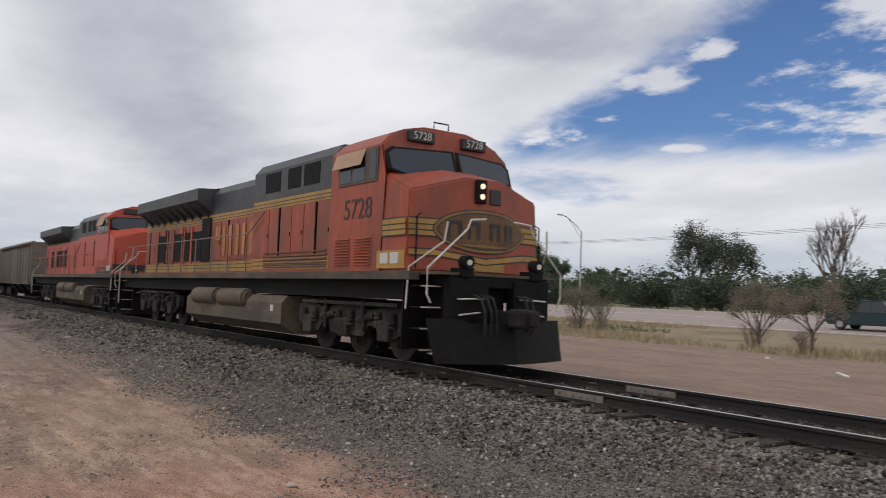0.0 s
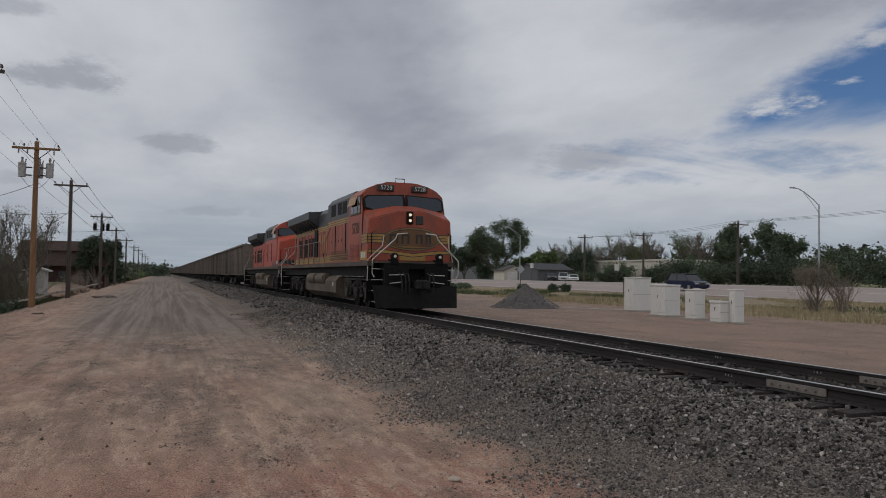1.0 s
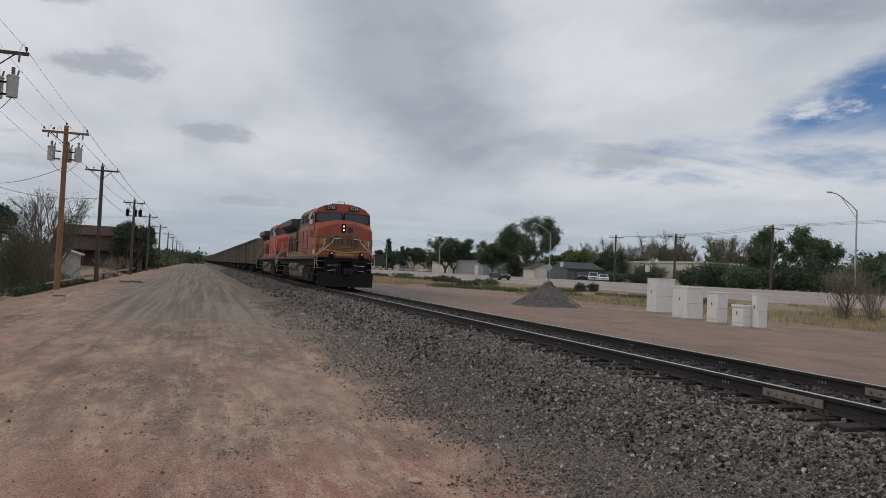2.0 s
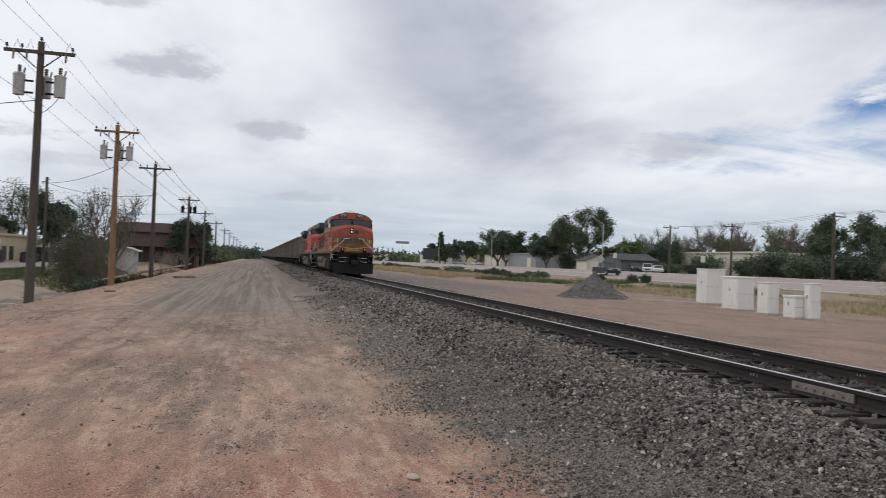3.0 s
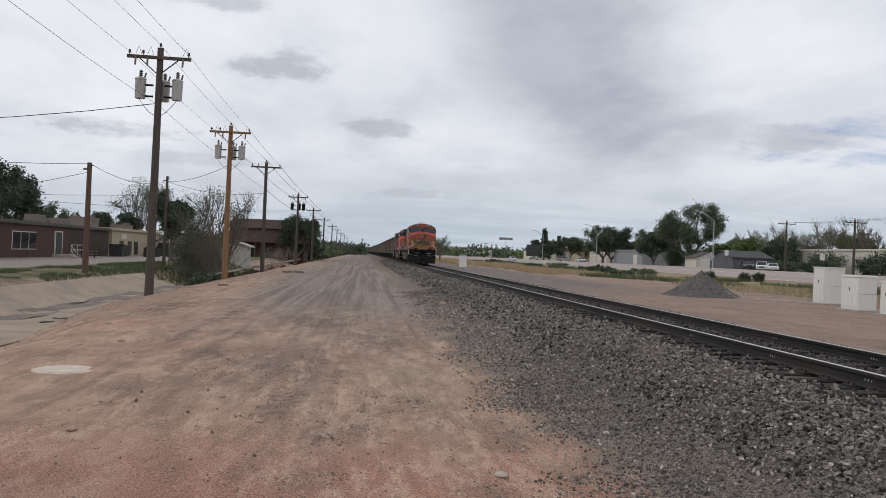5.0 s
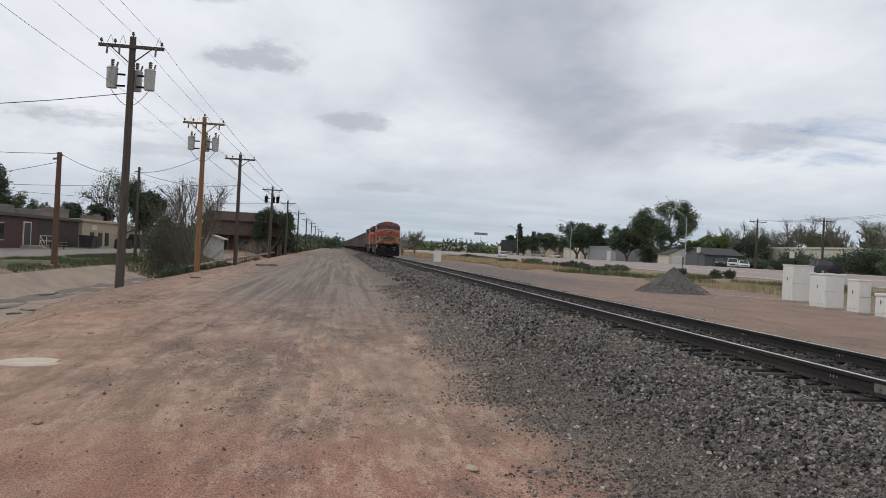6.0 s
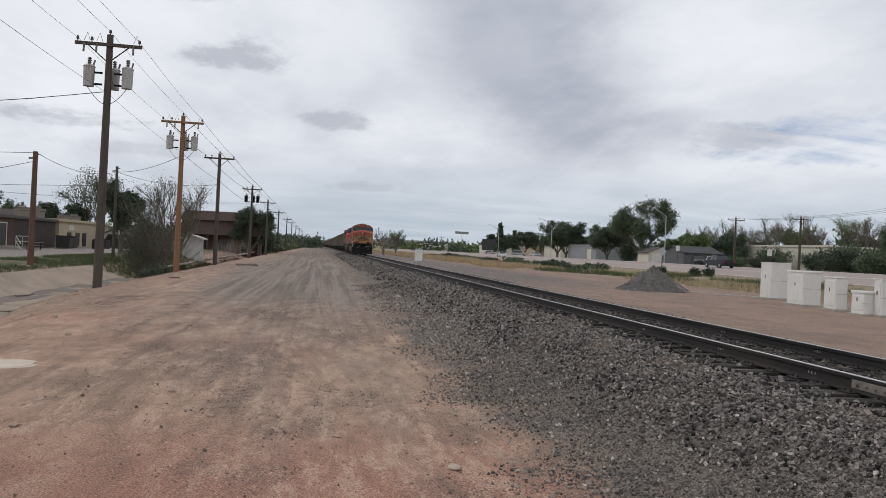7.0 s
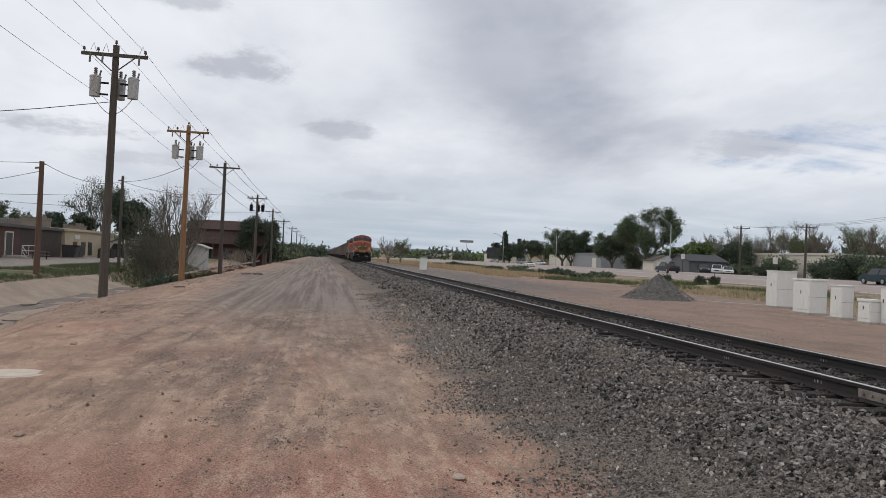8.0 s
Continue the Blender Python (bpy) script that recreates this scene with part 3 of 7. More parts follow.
shoulder = lambda x, y, r: x + 0.18 * np.sin(y * 0.9) + 0.12 * np.sin(y * 2.3) > -2.85 + 1.0 * (r.rand(len(x)) - 0.45)
stones("ballast", (-3.6, -1.42, 1.0, 14), 40000, 0.037, BALLAST, "grey crushed-stone ballast heaped beside the rails", "ballast", 1, edge=shoulder)
stones("ballast", (-3.6, -1.42, 14, 60), 34000, 0.043, BALLAST, "grey crushed-stone ballast heaped beside the rails", "ballast", 2, 1.6, edge=shoulder)
stones("ballast", (-1.6, -0.84, 1.0, 45), 5200, 0.048, BALLAST, "grey crushed-stone ballast over the tie ends", "ballast", 11, 1.5, lift=0.025, edge=lambda x, y, r: r.rand(len(x)) < np.clip(0.95 - (x + 1.6) * 1.3, 0.12, 1) * (0.3 + 0.7 * (np.sin(y * 3.1) * np.sin(y * 0.7 + 1) > -0.2)))
stones("ballast", (-0.68, 0.68, 2.0, 48), 12000, 0.046, BALLAST_DARK, "darker crushed-stone ballast between the rails", "ballast", 3, 1.6, lift=0.015)
stones("ballast", (0.84, 3.2, 2.0, 48), 10000, 0.05, BALLAST, "grey crushed-stone ballast beyond the rails", "ballast", 12, 1.6)
stones("ballast", (-3.4, -1.5, 58, 150), 9000, 0.075, BALLAST, "grey crushed-stone ballast heaped beside the rails", "ballast", 13, 1.4)
stones("gravel", (-5.2, -2.2, 3.0, 14), 42000, 0.022, GREY_CHIP, "fine grey gravel trodden into the dirt", "gravel", 4, 1.2, sink=0.2,
       edge=lambda x, y, r: r.rand(len(x)) < np.clip((x + 4.95 + 0.35 * np.sin(y * 1.3) + 0.2 * np.sin(y * 3.7)) / 1.1, 0.02, 1) ** 1.5)
stones("gravel", (-5.2, -2.4, 14, 40), 16000, 0.024, BALLAST, "fine grey gravel trodden into the dirt", "gravel", 24, 1.5, sink=0.1,
       edge=lambda x, y, r: r.rand(len(x)) < np.clip((x + 4.95 + 0.35 * np.sin(y * 1.3)) / 1.1, 0.02, 1) ** 1.5)
stones("gravel", (-4.9, -1.5, 3.0, 30), 3600, 0.030, PALE_CHIP, "pale stones scattered through the grey gravel", "gravel", 25, 1.3, sink=0.6)


def near_patches(x, y, r):
    """Keeps what falls on the lot's gravelly patches."""
    keep = np.zeros(len(x), bool)
    warp_x = x + 0.16 * np.sin(y * 5.1 + x * 3.0) + 0.10 * np.sin(y * 11.0)
    warp_y = y + 0.30 * np.sin(x * 6.3 + 1.0) + 0.15 * np.sin(x * 15.0)
    for cx, cy, rx, ry, depth in LOT_PATCHES:
        keep |= ((warp_x - cx) / rx) ** 2 + ((warp_y - cy) / ry) ** 2 + 2.2 * r.rand(len(x)) < 1.9 * depth
    return keep


stones("gravel", (-13.0, -4.6, 5.8, 29), 90000, 0.0135, LOT_CHIP, "grey gravel gathered in worn patches of the lot", "gravel", 5, 1.5, sink=0.16, edge=near_patches)
stones("gravel", (-13.5, -4.5, 4.0, 30), 14000, 0.013, PEBBLE_MIX, "small loose gravel strewn over the dirt lot", "gravel", 15, 1.5, sink=0.05)
stones("gravel", (-12, -4.6, 4.0, 18), 480, 0.02, PEBBLE, "small loose stones strewn over the dirt lot", "gravel", 8, 1.2, sink=0.1)
stones("gravel", (-9.5, -3.6, 5.5, 12), 70, 0.034, CLOD, "dark dirt clods lying on the lot", "gravel", 9, 1.2)
stones("gravel", (-16.2, -12.6, 14, 60), 3400, 0.024, CLOD, "dirt clods and stones along the ditch's edge", "gravel", 6, 1.2, sink=0.1, edge=lambda x, y, r: x < -12.9 - 0.012 * (y - 14) - r.rand(len(x)) * 1.6)
stones("gravel", (-13.5, -5.5, 12.0, 44), 5200, 0.017, PILE, "dark gravel and clods churned up along the wheel lanes", "gravel", 21, 1.3, sink=0.05,
       edge=lambda x, y, r: np.sin(x * 2.1 + y * 0.35) + np.sin(y * 0.8 - x) + np.sin(x * 0.9 + 1.3) + 0.8 * r.rand(len(x)) > 1.3)
stones("gravel", (3.0, 18, 8, 50), 2600, 0.014, PEBBLE_MIX, "small loose gravel strewn over the dirt", "gravel", 7, 1.2)


# ---- track ----
def build_track():
    # foot, web and head of a rail, and the polished top as a strip of its own
    foot = [(-0.075, -0.17), (0.075, -0.17), (0.07, -0.155), (0.012, -0.135), (0.010, -0.05), (0.036, -0.04), (0.037, -0.008), (0.030, -0.002), (-0.030, -0.002), (-0.037, -0.008), (-0.036, -0.04), (-0.010, -0.05), (-0.012, -0.135), (-0.07, -0.155)]
    for x in (-0.755, 0.755):
        t = tagged(new("rail"), "rusty brown steel rail with a polished top", "rail", "rails of the track", kind="structure")
        bm = prism(B(), [(x + a, -40, b) for a, b in foot], [(x + a, 1800, b) for a, b in foot])
        part("rail_body", fix(bm), STEEL, t)
        bm = B()
        box(bm, x - 0.027, x + 0.027, -40, 1800, -0.002, 0.002)
        part("rail_top", bm, SHINE, t, "bright polished running surface")
        bm = B()
        for y, d in ((7.25, 0.95),):
            for k in (-1, 1):
                box(bm, x + k * 0.014, x + k * 0.040, y - 0.15, y - 0.15 + d, -0.14, -0.045, 0.006)
                for i in range(6):
                    rod(bm, (x + k * 0.04, y + i * 0.14, -0.09), (x + k * 0.065, y + i * 0.14, -0.09), 0.016, seg=6)
        part("joint_bar", fix(bm), GALV_DULL, t, "pale bolted joint bar")
        for y in (8.72, 10.85, 13.6):
            for i in range(3):
                bm = B()
                box(bm, x - 0.0125, x - 0.0115, y + i * 0.06, y + i * 0.06 + 0.014 + 0.006 * (i % 2), -0.105, -0.075)
                part("chalk_bar", bm, CHALK, t, "small pale chalk mark")


CHALK = material("faint_chalk", (0.30, 0.28, 0.26), 0.9, 0, 0.4, 30, 0)
GALV_DULL = material("dusty_joint_steel", (0.22, 0.19, 0.165), 0.8, 0.3, 0.3, 8, 0.2)
build_track()


def ties():
    bed = tagged(new("track_bed"), "row of dark weathered wooden railway ties", "railway ties", kind="structure")
    meshes = []
    for k in range(4):
        bm = B()
        box(bm, -1.3, 1.3, -0.11, 0.11, -0.32, -0.172, 0.012)
        for v in bm.verts:
            v.co.x += 0.03 * noise.noise(v.co * 3 + Vector((k * 9, 0, 0)))
            v.co.z += 0.008 * noise.noise(v.co * 7 + Vector((k * 5, 3, 0)))
        me = bpy.data.meshes.new("tie")
        bm.to_mesh(me)
        bm.free()
        me.materials.append(TIE)
        meshes.append(me)
    bm = B()
    box(bm, -0.18, 0.18, -0.09, 0.09, -0.176, -0.164, 0.003)
    for sx in (-0.12, 0.12):
        for sy in (-0.05, 0.05):
            box(bm, sx - 0.012, sx + 0.012, sy - 0.012, sy + 0.012, -0.17, -0.135)
    plate = bpy.data.meshes.new("tie_plate")
    bm.to_mesh(plate)
    bm.free()
    plate.materials.append(STEEL)
    rs = random.Random(4)
    y = -3.0
    for i in range(290):
        ob = link(new("tie", meshes[i % 4]), bed)
        ob.matrix_basis = pose(rs.uniform(-0.05, 0.05), y, rs.uniform(-0.012, 0.006), 0, 0, rs.uniform(-1.5, 1.5))
        if i < 80:
            for sx in (-0.755, 0.755):
                link(new("tie_plate", plate), bed).matrix_basis = pose(sx, y, 0)
        y += 0.5 + rs.uniform(-0.03, 0.03)


ties()


# ---- the train ----
SPEED = 15.4
ORANGE = material("faded_orange_paint", (0.345, 0.064, 0.028), 0.5, 0, 0.22, 0.9, 0.03, dirt=(0.165, 0.055, 0.034), dirt_at=0.52, dirt_scale=1.3, stretch=(1, 1, 0.35))
ORANGE_NEW = material("bright_orange_paint", (0.44, 0.068, 0.034), 0.45, 0, 0.10, 0.9, 0.03, dirt=(0.30, 0.075, 0.05), dirt_at=0.66, dirt_scale=0.8, stretch=(1, 1, 0.4))
FADED = material("worn_off_yellow_paint", (0.44, 0.20, 0.06), 0.6, 0, 0.3, 2, 0, dirt=(0.36, 0.075, 0.035), dirt_at=0.52, stretch=(1, 1, 0.4))
YELLOW = material("faded_yellow_paint", (0.40, 0.225, 0.05), 0.55, 0, 0.2, 1.5, 0.03, dirt=(0.22, 0.13, 0.05), dirt_at=0.58, stretch=(1, 1, 0.4))
EMBLEM = material("brown_emblem_paint", (0.17, 0.082, 0.026), 0.6, 0, 0.35, 3, 0, dirt=(0.10, 0.04, 0.02), dirt_at=0.5, dirt_scale=3)
OCHRE = material("dull_ochre_paint", (0.27, 0.15, 0.036), 0.6, 0, 0.3, 3, 0, dirt=(0.15, 0.075, 0.03), dirt_at=0.52, dirt_scale=3)
DARK_PAINT = material("dark_green_black_paint", (0.045, 0.047, 0.05), 0.5, 0, 0.25, 1.2, 0.05, dirt=(0.10, 0.09, 0.085), dirt_at=0.6)
BLACK_PAINT = material("black_lettering_paint", (0.03, 0.028, 0.026), 0.5, 0, 0.2, 3, 0)
SILL = material("dusty_grey_sill", (0.070, 0.055, 0.044), 0.75, 0, 0.3, 2, 0.1, dirt=(0.15, 0.105, 0.07), dirt_at=0.52, stretch=(1, 0.5, 1))
TANK = material("dust_covered_tank", (0.135, 0.102, 0.072), 0.85, 0, 0.2, 1.5, 0.1, dirt=(0.06, 0.05, 0.042), dirt_at=0.54, stretch=(1, 0.6, 1.5))
TRUCK_IRON = material("dusty_truck_iron", (0.026, 0.024, 0.023), 0.85, 0.1, 0.45, 3, 0.3, dirt=(0.085, 0.076, 0.068), dirt_at=0.54, spec=0.25)
GRIME = material("brown_road_grime", (0.20, 0.085, 0.045), 0.8, 0, 0.3, 2, 0.1, dirt=(0.10, 0.065, 0.045), dirt_at=0.5)
HANDRAIL = material("worn_white_handrail", (0.60, 0.56, 0.50), 0.5, 0, 0.15, 6, 0)
HANDRAIL_DARK = material("dark_handrail", (0.22, 0.19, 0.165), 0.6, 0.1, 0.2, 6, 0)
CAB_GLASS = material("windscreen_glass", (0.022, 0.032, 0.045), 0.05, 0.0, 0.1, 1, 0, spec=0.45)
VISOR = material("tan_window_awning", (0.42, 0.27, 0.17), 0.7, 0, 0.15, 3, 0.05)
LAMP = glow("headlight_glow", (1.0, 0.80, 0.55), 1.1)
DITCH = glow("ditch_light_glow", (1.0, 0.88, 0.7), 0.2)
NUMBER = material("number_board_white", (0.55, 0.55, 0.52), 0.6, 0, 0.05, 3, 0)
GONDOLA = material("dusty_aluminium_side", (0.185, 0.155, 0.128), 0.75, 0.1, 0.2, 0.8, 0.1, dirt=(0.115, 0.095, 0.08), dirt_at=0.55, dirt_scale=0.7, stretch=(1, 1, 0.3), obj_random=0.45)
COAL = material("coal", (0.025, 0.024, 0.024), 0.8, 0, 0.5, 4, 0.8)


def quad_slab(bm, pts, t=0.004):
    """A thin painted or set-on sheet with the corners pts, proud of the plane on the side that its winding faces."""
    a, b, c = (Vector(p) for p in pts[:3])
    nrm = (b - a).cross(c - a).normalized() * t
    prism(bm, [Vector(p) + nrm * 0.2 for p in pts], [Vector(p) + nrm * 1.2 for p in pts])
    return bm


def letters(text, size, mat, parent, m, name="lettering"):
    cu = bpy.data.curves.new(name, "FONT")
    cu.body, cu.size, cu.extrude, cu.align_x, cu.align_y = text, size, 0.003, "CENTER", "CENTER"
    tmp = bpy.data.objects.new(name, cu)
    scene.collection.objects.link(tmp)
    me = bpy.data.meshes.new_from_object(tmp.evaluated_get(bpy.context.evaluated_depsgraph_get()))
    bpy.data.objects.remove(tmp)
    me.materials.clear()
    ob = part(name, me, mat, parent)
    ob.matrix_basis = m
    return ob


def wheelset(parent, y, r):
    bm = B()
    for k in (-1, 1):
        seg = 24
        for x0, x1, rr in ((0.69, 0.80, r), (0.665, 0.69, r + 0.026), (0.80, 0.86, r * 0.35)):
            rod(bm, (k * x0, 0, 0), (k * x1, 0, 0), rr, seg=seg)
    rod(bm, (-0.7, 0, 0), (0.7, 0, 0), 0.09, seg=10)
    for k in (-1, 1):
        for i in range(6):
            a = i * math.tau / 6
            box(bm, k * 0.812 - 0.01, k * 0.812 + 0.01, math.cos(a) * r * 0.6 - 0.04, math.cos(a) * r * 0.6 + 0.04, math.sin(a) * r * 0.6 - 0.04, math.sin(a) * r * 0.6 + 0.04)
    w = part("wheelset", fix(bm), TRUCK_IRON, parent)
    w.matrix_basis = pose(0, y, r)
    return w


def loco_truck(parent, y0, flip=1):
    """A three-axle side-framed truck from y0 to y0 + 4.3."""
    r = 0.53
    wheels = [wheelset(parent, y0 + 0.55 + i * 1.6, r) for i in range(3)]
    for k in (-1, 1):
        bm = B()
        x0, x1 = sorted((k * 1.0, k * 1.16))
        prof = [(-0.15, 0.62), (0.25, 0.42), (0.85, 0.42), (1.0, 0.62), (1.25, 0.62), (1.45, 0.40), (2.8, 0.40), (3.0, 0.62), (3.2, 0.62), (3.4, 0.42), (4.0, 0.42), (4.4, 0.62),
                (4.4, 0.95), (3.9, 1.02), (3.0, 0.92), (2.3, 1.05), (1.9, 1.05), (1.2, 0.92), (0.3, 1.02), (-0.15, 0.95)]
        prism(bm, [(x0, y0 + a, b) for a, b in prof], [(x1, y0 + a, b) for a, b in prof])
        for i in range(3):
            cy = y0 + 0.55 + i * 1.6
            xa, xb = sorted((k * 1.1, k * 1.27))
            box(bm, xa, xb, cy - 0.2, cy + 0.2, 0.36, 0.74, 0.03)
            for dy in (-0.27, 0.27):
                for j in range(4):
                    rod(bm, (k * 1.2, cy + dy, 0.60 + j * 0.08), (k * 1.2, cy + dy, 0.655 + j * 0.08), 0.085, seg=10)
        for cy in (y0 + 1.35, y0 + 2.95):
            rod(bm, (k * 1.16, cy - 0.35, 0.82), (k * 1.16, cy + 0.25, 0.72), 0.08, seg=10)
            rod(bm, (k * 1.22, cy, 0.5), (k * 1.22, cy + 0.02, 1.1), 0.045, seg=8)
        box(bm, *sorted((k * 1.05, k * 1.24)), y0 + 0.1, y0 + 4.1, 1.0, 1.07)
        part("truck_side_frame", fix(bm), TRUCK_IRON, parent)
    bm = B()
    box(bm, -0.95, 0.95, y0 + 0.2, y0 + 4.1, 0.62, 1.1)
    part("truck_bolster", bm, BLACK_IRON, parent)
    return wheels


def windscreen(bm, k, grow=0.0, lift=0.02):
    """The five-cornered front window on side k, leaning back with the cab front."""
    pts = [(0.09, 3.62), (0.72, 3.36), (1.38, 3.54), (1.40, 3.84), (1.26, 3.94), (0.09, 3.98)]
    cx, cz = 0.74, 3.68
    ring = []
    for a, b in pts:
        a, b = cx + (a - cx) * (1 + grow), cz + (b - cz) * (1 + grow * 1.4)
        ring.append((k * a, front_y(a, b) - lift, b))
    if k > 0:
        ring = ring[::-1]
    return ring


def front_y(x, z):
    return 1.48 + 0.14 * abs(x) + (z - 3.5) * 0.42


def locomotive(paint, second=False):
    if second:
        t = thing("locomotive", "bright orange diesel locomotive coupled behind the faded one", "locomotive")
    else:
        t = thing("locomotive", "faded orange diesel locomotive with yellow stripes and black plow", "locomotive")
    # underframe and sill
    bm = B()
    box(bm, -1.30, 1.30, 0.9, 21.2, 1.15, 1.50)
    part("underframe", bm, BLACK_IRON, t)
    for k in (-1, 1):
        bm = B()
        box(bm, *sorted((k * 1.30, k * 1.53)), 0.75, 21.0, 1.50, 1.655, 0.01)
        part("side_sill", bm, SILL, t, "dusty grey walkway sill")
    bm = B()
    box(bm, -1.30, 1.30, 0.12, 21.2, 1.60, 1.65)
    part("deck", bm, SILL, t)
    # plow
    bm = B()
    low, top, back = [], [], []
    for i in range(13):
        u = -1 + i / 6
        low.append((u * 1.40, -0.42 + 0.45 * abs(u) ** 1.3, 0.13))
        top.append((u * 1.46, -0.22 + 0.45 * abs(u) ** 1.3, 0.86 if abs(u) > 0.55 else 0.80))
        back.append((u * 1.43, -0.33 + 0.45 * abs(u) ** 1.3, 0.45))
    for ra, rb in ((low, back), (back, top)):
        va = [[bm.verts.new((x, y + d, z)) for x, y, z in r] for d in (0.0, 0.05) for r in (ra, rb)]
        for i in range(12):
            bm.faces.new((va[0][i], va[0][i + 1], va[1][i + 1], va[1][i]))
            bm.faces.new((va[3][i], va[3][i + 1], va[2][i + 1], va[2][i]))
            bm.faces.new((va[1][i], va[1][i + 1], va[3][i + 1], va[3][i]))
            bm.faces.new((va[0][i + 1], va[0][i], va[2][i], va[2][i + 1]))
        for a, b in ((0, 12),):
            bm.faces.new((va[0][a], va[1][a], va[3][a], va[2][a]))
            bm.faces.new((va[1][b], va[0][b], va[2][b], va[3][b]))
    for k in (-1, 1):
        box(bm, k * 0.55 - 0.05, k * 0.55 + 0.05, -0.1, 0.8, 0.3, 0.9)
    part("plow", fix(bm), BLACK_IRON, t, "dirty black steel snow plow")
    bm = B()
    for x0, x1 in ((-1.1, -0.28), (0.28, 1.1)):
        box(bm, x0, x1, 0.10, 0.33, 0.80, 1.55, 0.02)
    box(bm, -0.3, 0.3, 0.40, 0.48, 0.45, 1.41)
    box(bm, -1.1, 1.1, 0.14, 0.8, 1.40, 1.62, 0.02)
    part("pilot_plate", bm, BLACK_IRON, t)
    for k in (-1, 1):
        for pts in ([(k * 0.42, 0.10, 1.22), (k * 0.42, 0.02, 1.22), (k * 0.95, 0.02, 1.20), (k * 0.95, 0.10, 1.20)], [(k * 0.50, 0.05, 0.98), (k * 0.95, 0.05, 0.93)]):
            part("grab_iron", fix(pipe(B(), pts, 0.015)), HANDRAIL, t, "white grab iron")
    bm = B()
    box(bm, -0.12, 0.12, -0.35, 0.9, 0.78, 1.02, 0.03)
    box(bm, -0.18, 0.16, -0.6, -0.26, 0.74, 1.06, 0.06)
    box(bm, 0.02, 0.2, -0.72, -0.52, 0.76, 1.04, 0.05)
    part("coupler", bm, TRUCK_IRON, t)
    for x in (-0.62, -0.48, -0.36, 0.36, 0.5):
        bm = B()
        pipe(bm, [(x, 0.12, 1.28), (x, -0.12, 1.22), (x * 0.98, -0.22, 1.0), (x * 0.95, -0.22, 0.72), (x * 0.9, -0.16, 0.58)], 0.025)
        smooth_mesh(part("air_hose", fix(bm), TYRE, t))
    # corner steps
    for k in (-1, 1):
        for y0, fore in ((0.45, True), (20.9, False)):
            bm = B()
            box(bm, *sorted((k * 0.95, k * 1.0)), y0, y0 + 0.5, 0.35, 1.6)
            box(bm, *sorted((k * 1.0, k * 1.5)), y0 + 0.5, y0 + 0.53, 0.30, 1.6)
            part("stepwell", bm, BLACK_IRON, t)
            for i in range(4):
                bm = B()
                z = 0.33 + i * 0.36
                box(bm, *sorted((k * 1.02, k * 1.50)), y0, y0 + 0.26, z - 0.02, z)
                step = part("step", bm, BLACK_IRON, t)
                bm = B()
                box(bm, *sorted((k * 1.06, k * 1.46)), y0 - 0.012, y0, z - 0.022, z + 0.002)
                part("step_edge", bm, HANDRAIL, step, "worn white step edge")
    # nose
    bm = B()
    bot = [(-1.5, 0.88, 1.655), (-0.5, 0.62, 1.655), (0.5, 0.62, 1.655), (1.5, 0.88, 1.655), (1.5, 1.78, 1.655), (-1.5, 1.78, 1.655)]
    topn = [(-1.46, 0.93, 3.08), (-0.42, 0.70, 3.38), (0.42, 0.70, 3.38), (1.46, 0.93, 3.08), (1.46, 1.78, 3.46), (-1.46, 1.78, 3.46)]
    va, vb = [bm.verts.new(p) for p in bot], [bm.verts.new(p) for p in topn]
    mid = bm.verts.new((-0.32, 1.56, 3.62)), bm.verts.new((0.32, 1.56, 3.62))
    for i in range(6):
        bm.faces.new((va[i], va[(i + 1) % 6], vb[(i + 1) % 6], vb[i]))
    bm.faces.new((vb[0], vb[1], mid[0], vb[5]))
    bm.faces.new((vb[1], vb[2], mid[1], mid[0]))
    bm.faces.new((vb[2], vb[3], vb[4], mid[1]))
    bm.faces.new((vb[5], mid[0], mid[1], vb[4]))
    bm.faces.new(va[::-1])
    fix(bm)
    bmesh.ops.bevel(bm, geom=[e for e in bm.edges], offset=0.035, segments=2, affect="EDGES")
    smooth_mesh(part("nose", bm, paint, t), 35)
    # cab shell: side walls, leaning front, curved roof
    def ring(y_of, rear=False):
        out = []
        for x, z in ((-1.5, 1.66), (-1.5, 3.45), (-1.48, 4.02), (-1.26, 4.24), (-0.95, 4.38), (-0.50, 4.48), (0.50, 4.48), (0.95, 4.38), (1.26, 4.24), (1.48, 4.02), (1.5, 3.45), (1.5, 1.66)):
            out.append((x, y_of(x, z), z))
        return out
    bm = B()
    prism(bm, ring(lambda x, z: 1.76 if z < 3.0 else front_y(x, z)), ring(lambda x, z: 3.86))
    fix(bm)
    bmesh.ops.bevel(bm, geom=[e for e in bm.edges if abs(e.verts[0].co.y - e.verts[1].co.y) < 0.6 and e.verts[0].co.y < 3], offset=0.04, segments=2, affect="EDGES")
    cab = smooth_mesh(part("cab", bm, paint, t), 30)
    bm = B()
    box(bm, -0.5, 0.5, 2.4, 3.7, 4.48, 4.54, 0.03)
    part("roof_hatch", bm, paint, cab)
    bm = B()
    pipe(bm, [(-0.25, 2.05, 4.5), (-0.25, 2.05, 4.62), (0.1, 2.05, 4.62), (0.1, 2.05, 4.5)], 0.015)
    part("roof_grab_iron", fix(bm), BLACK_IRON, cab)
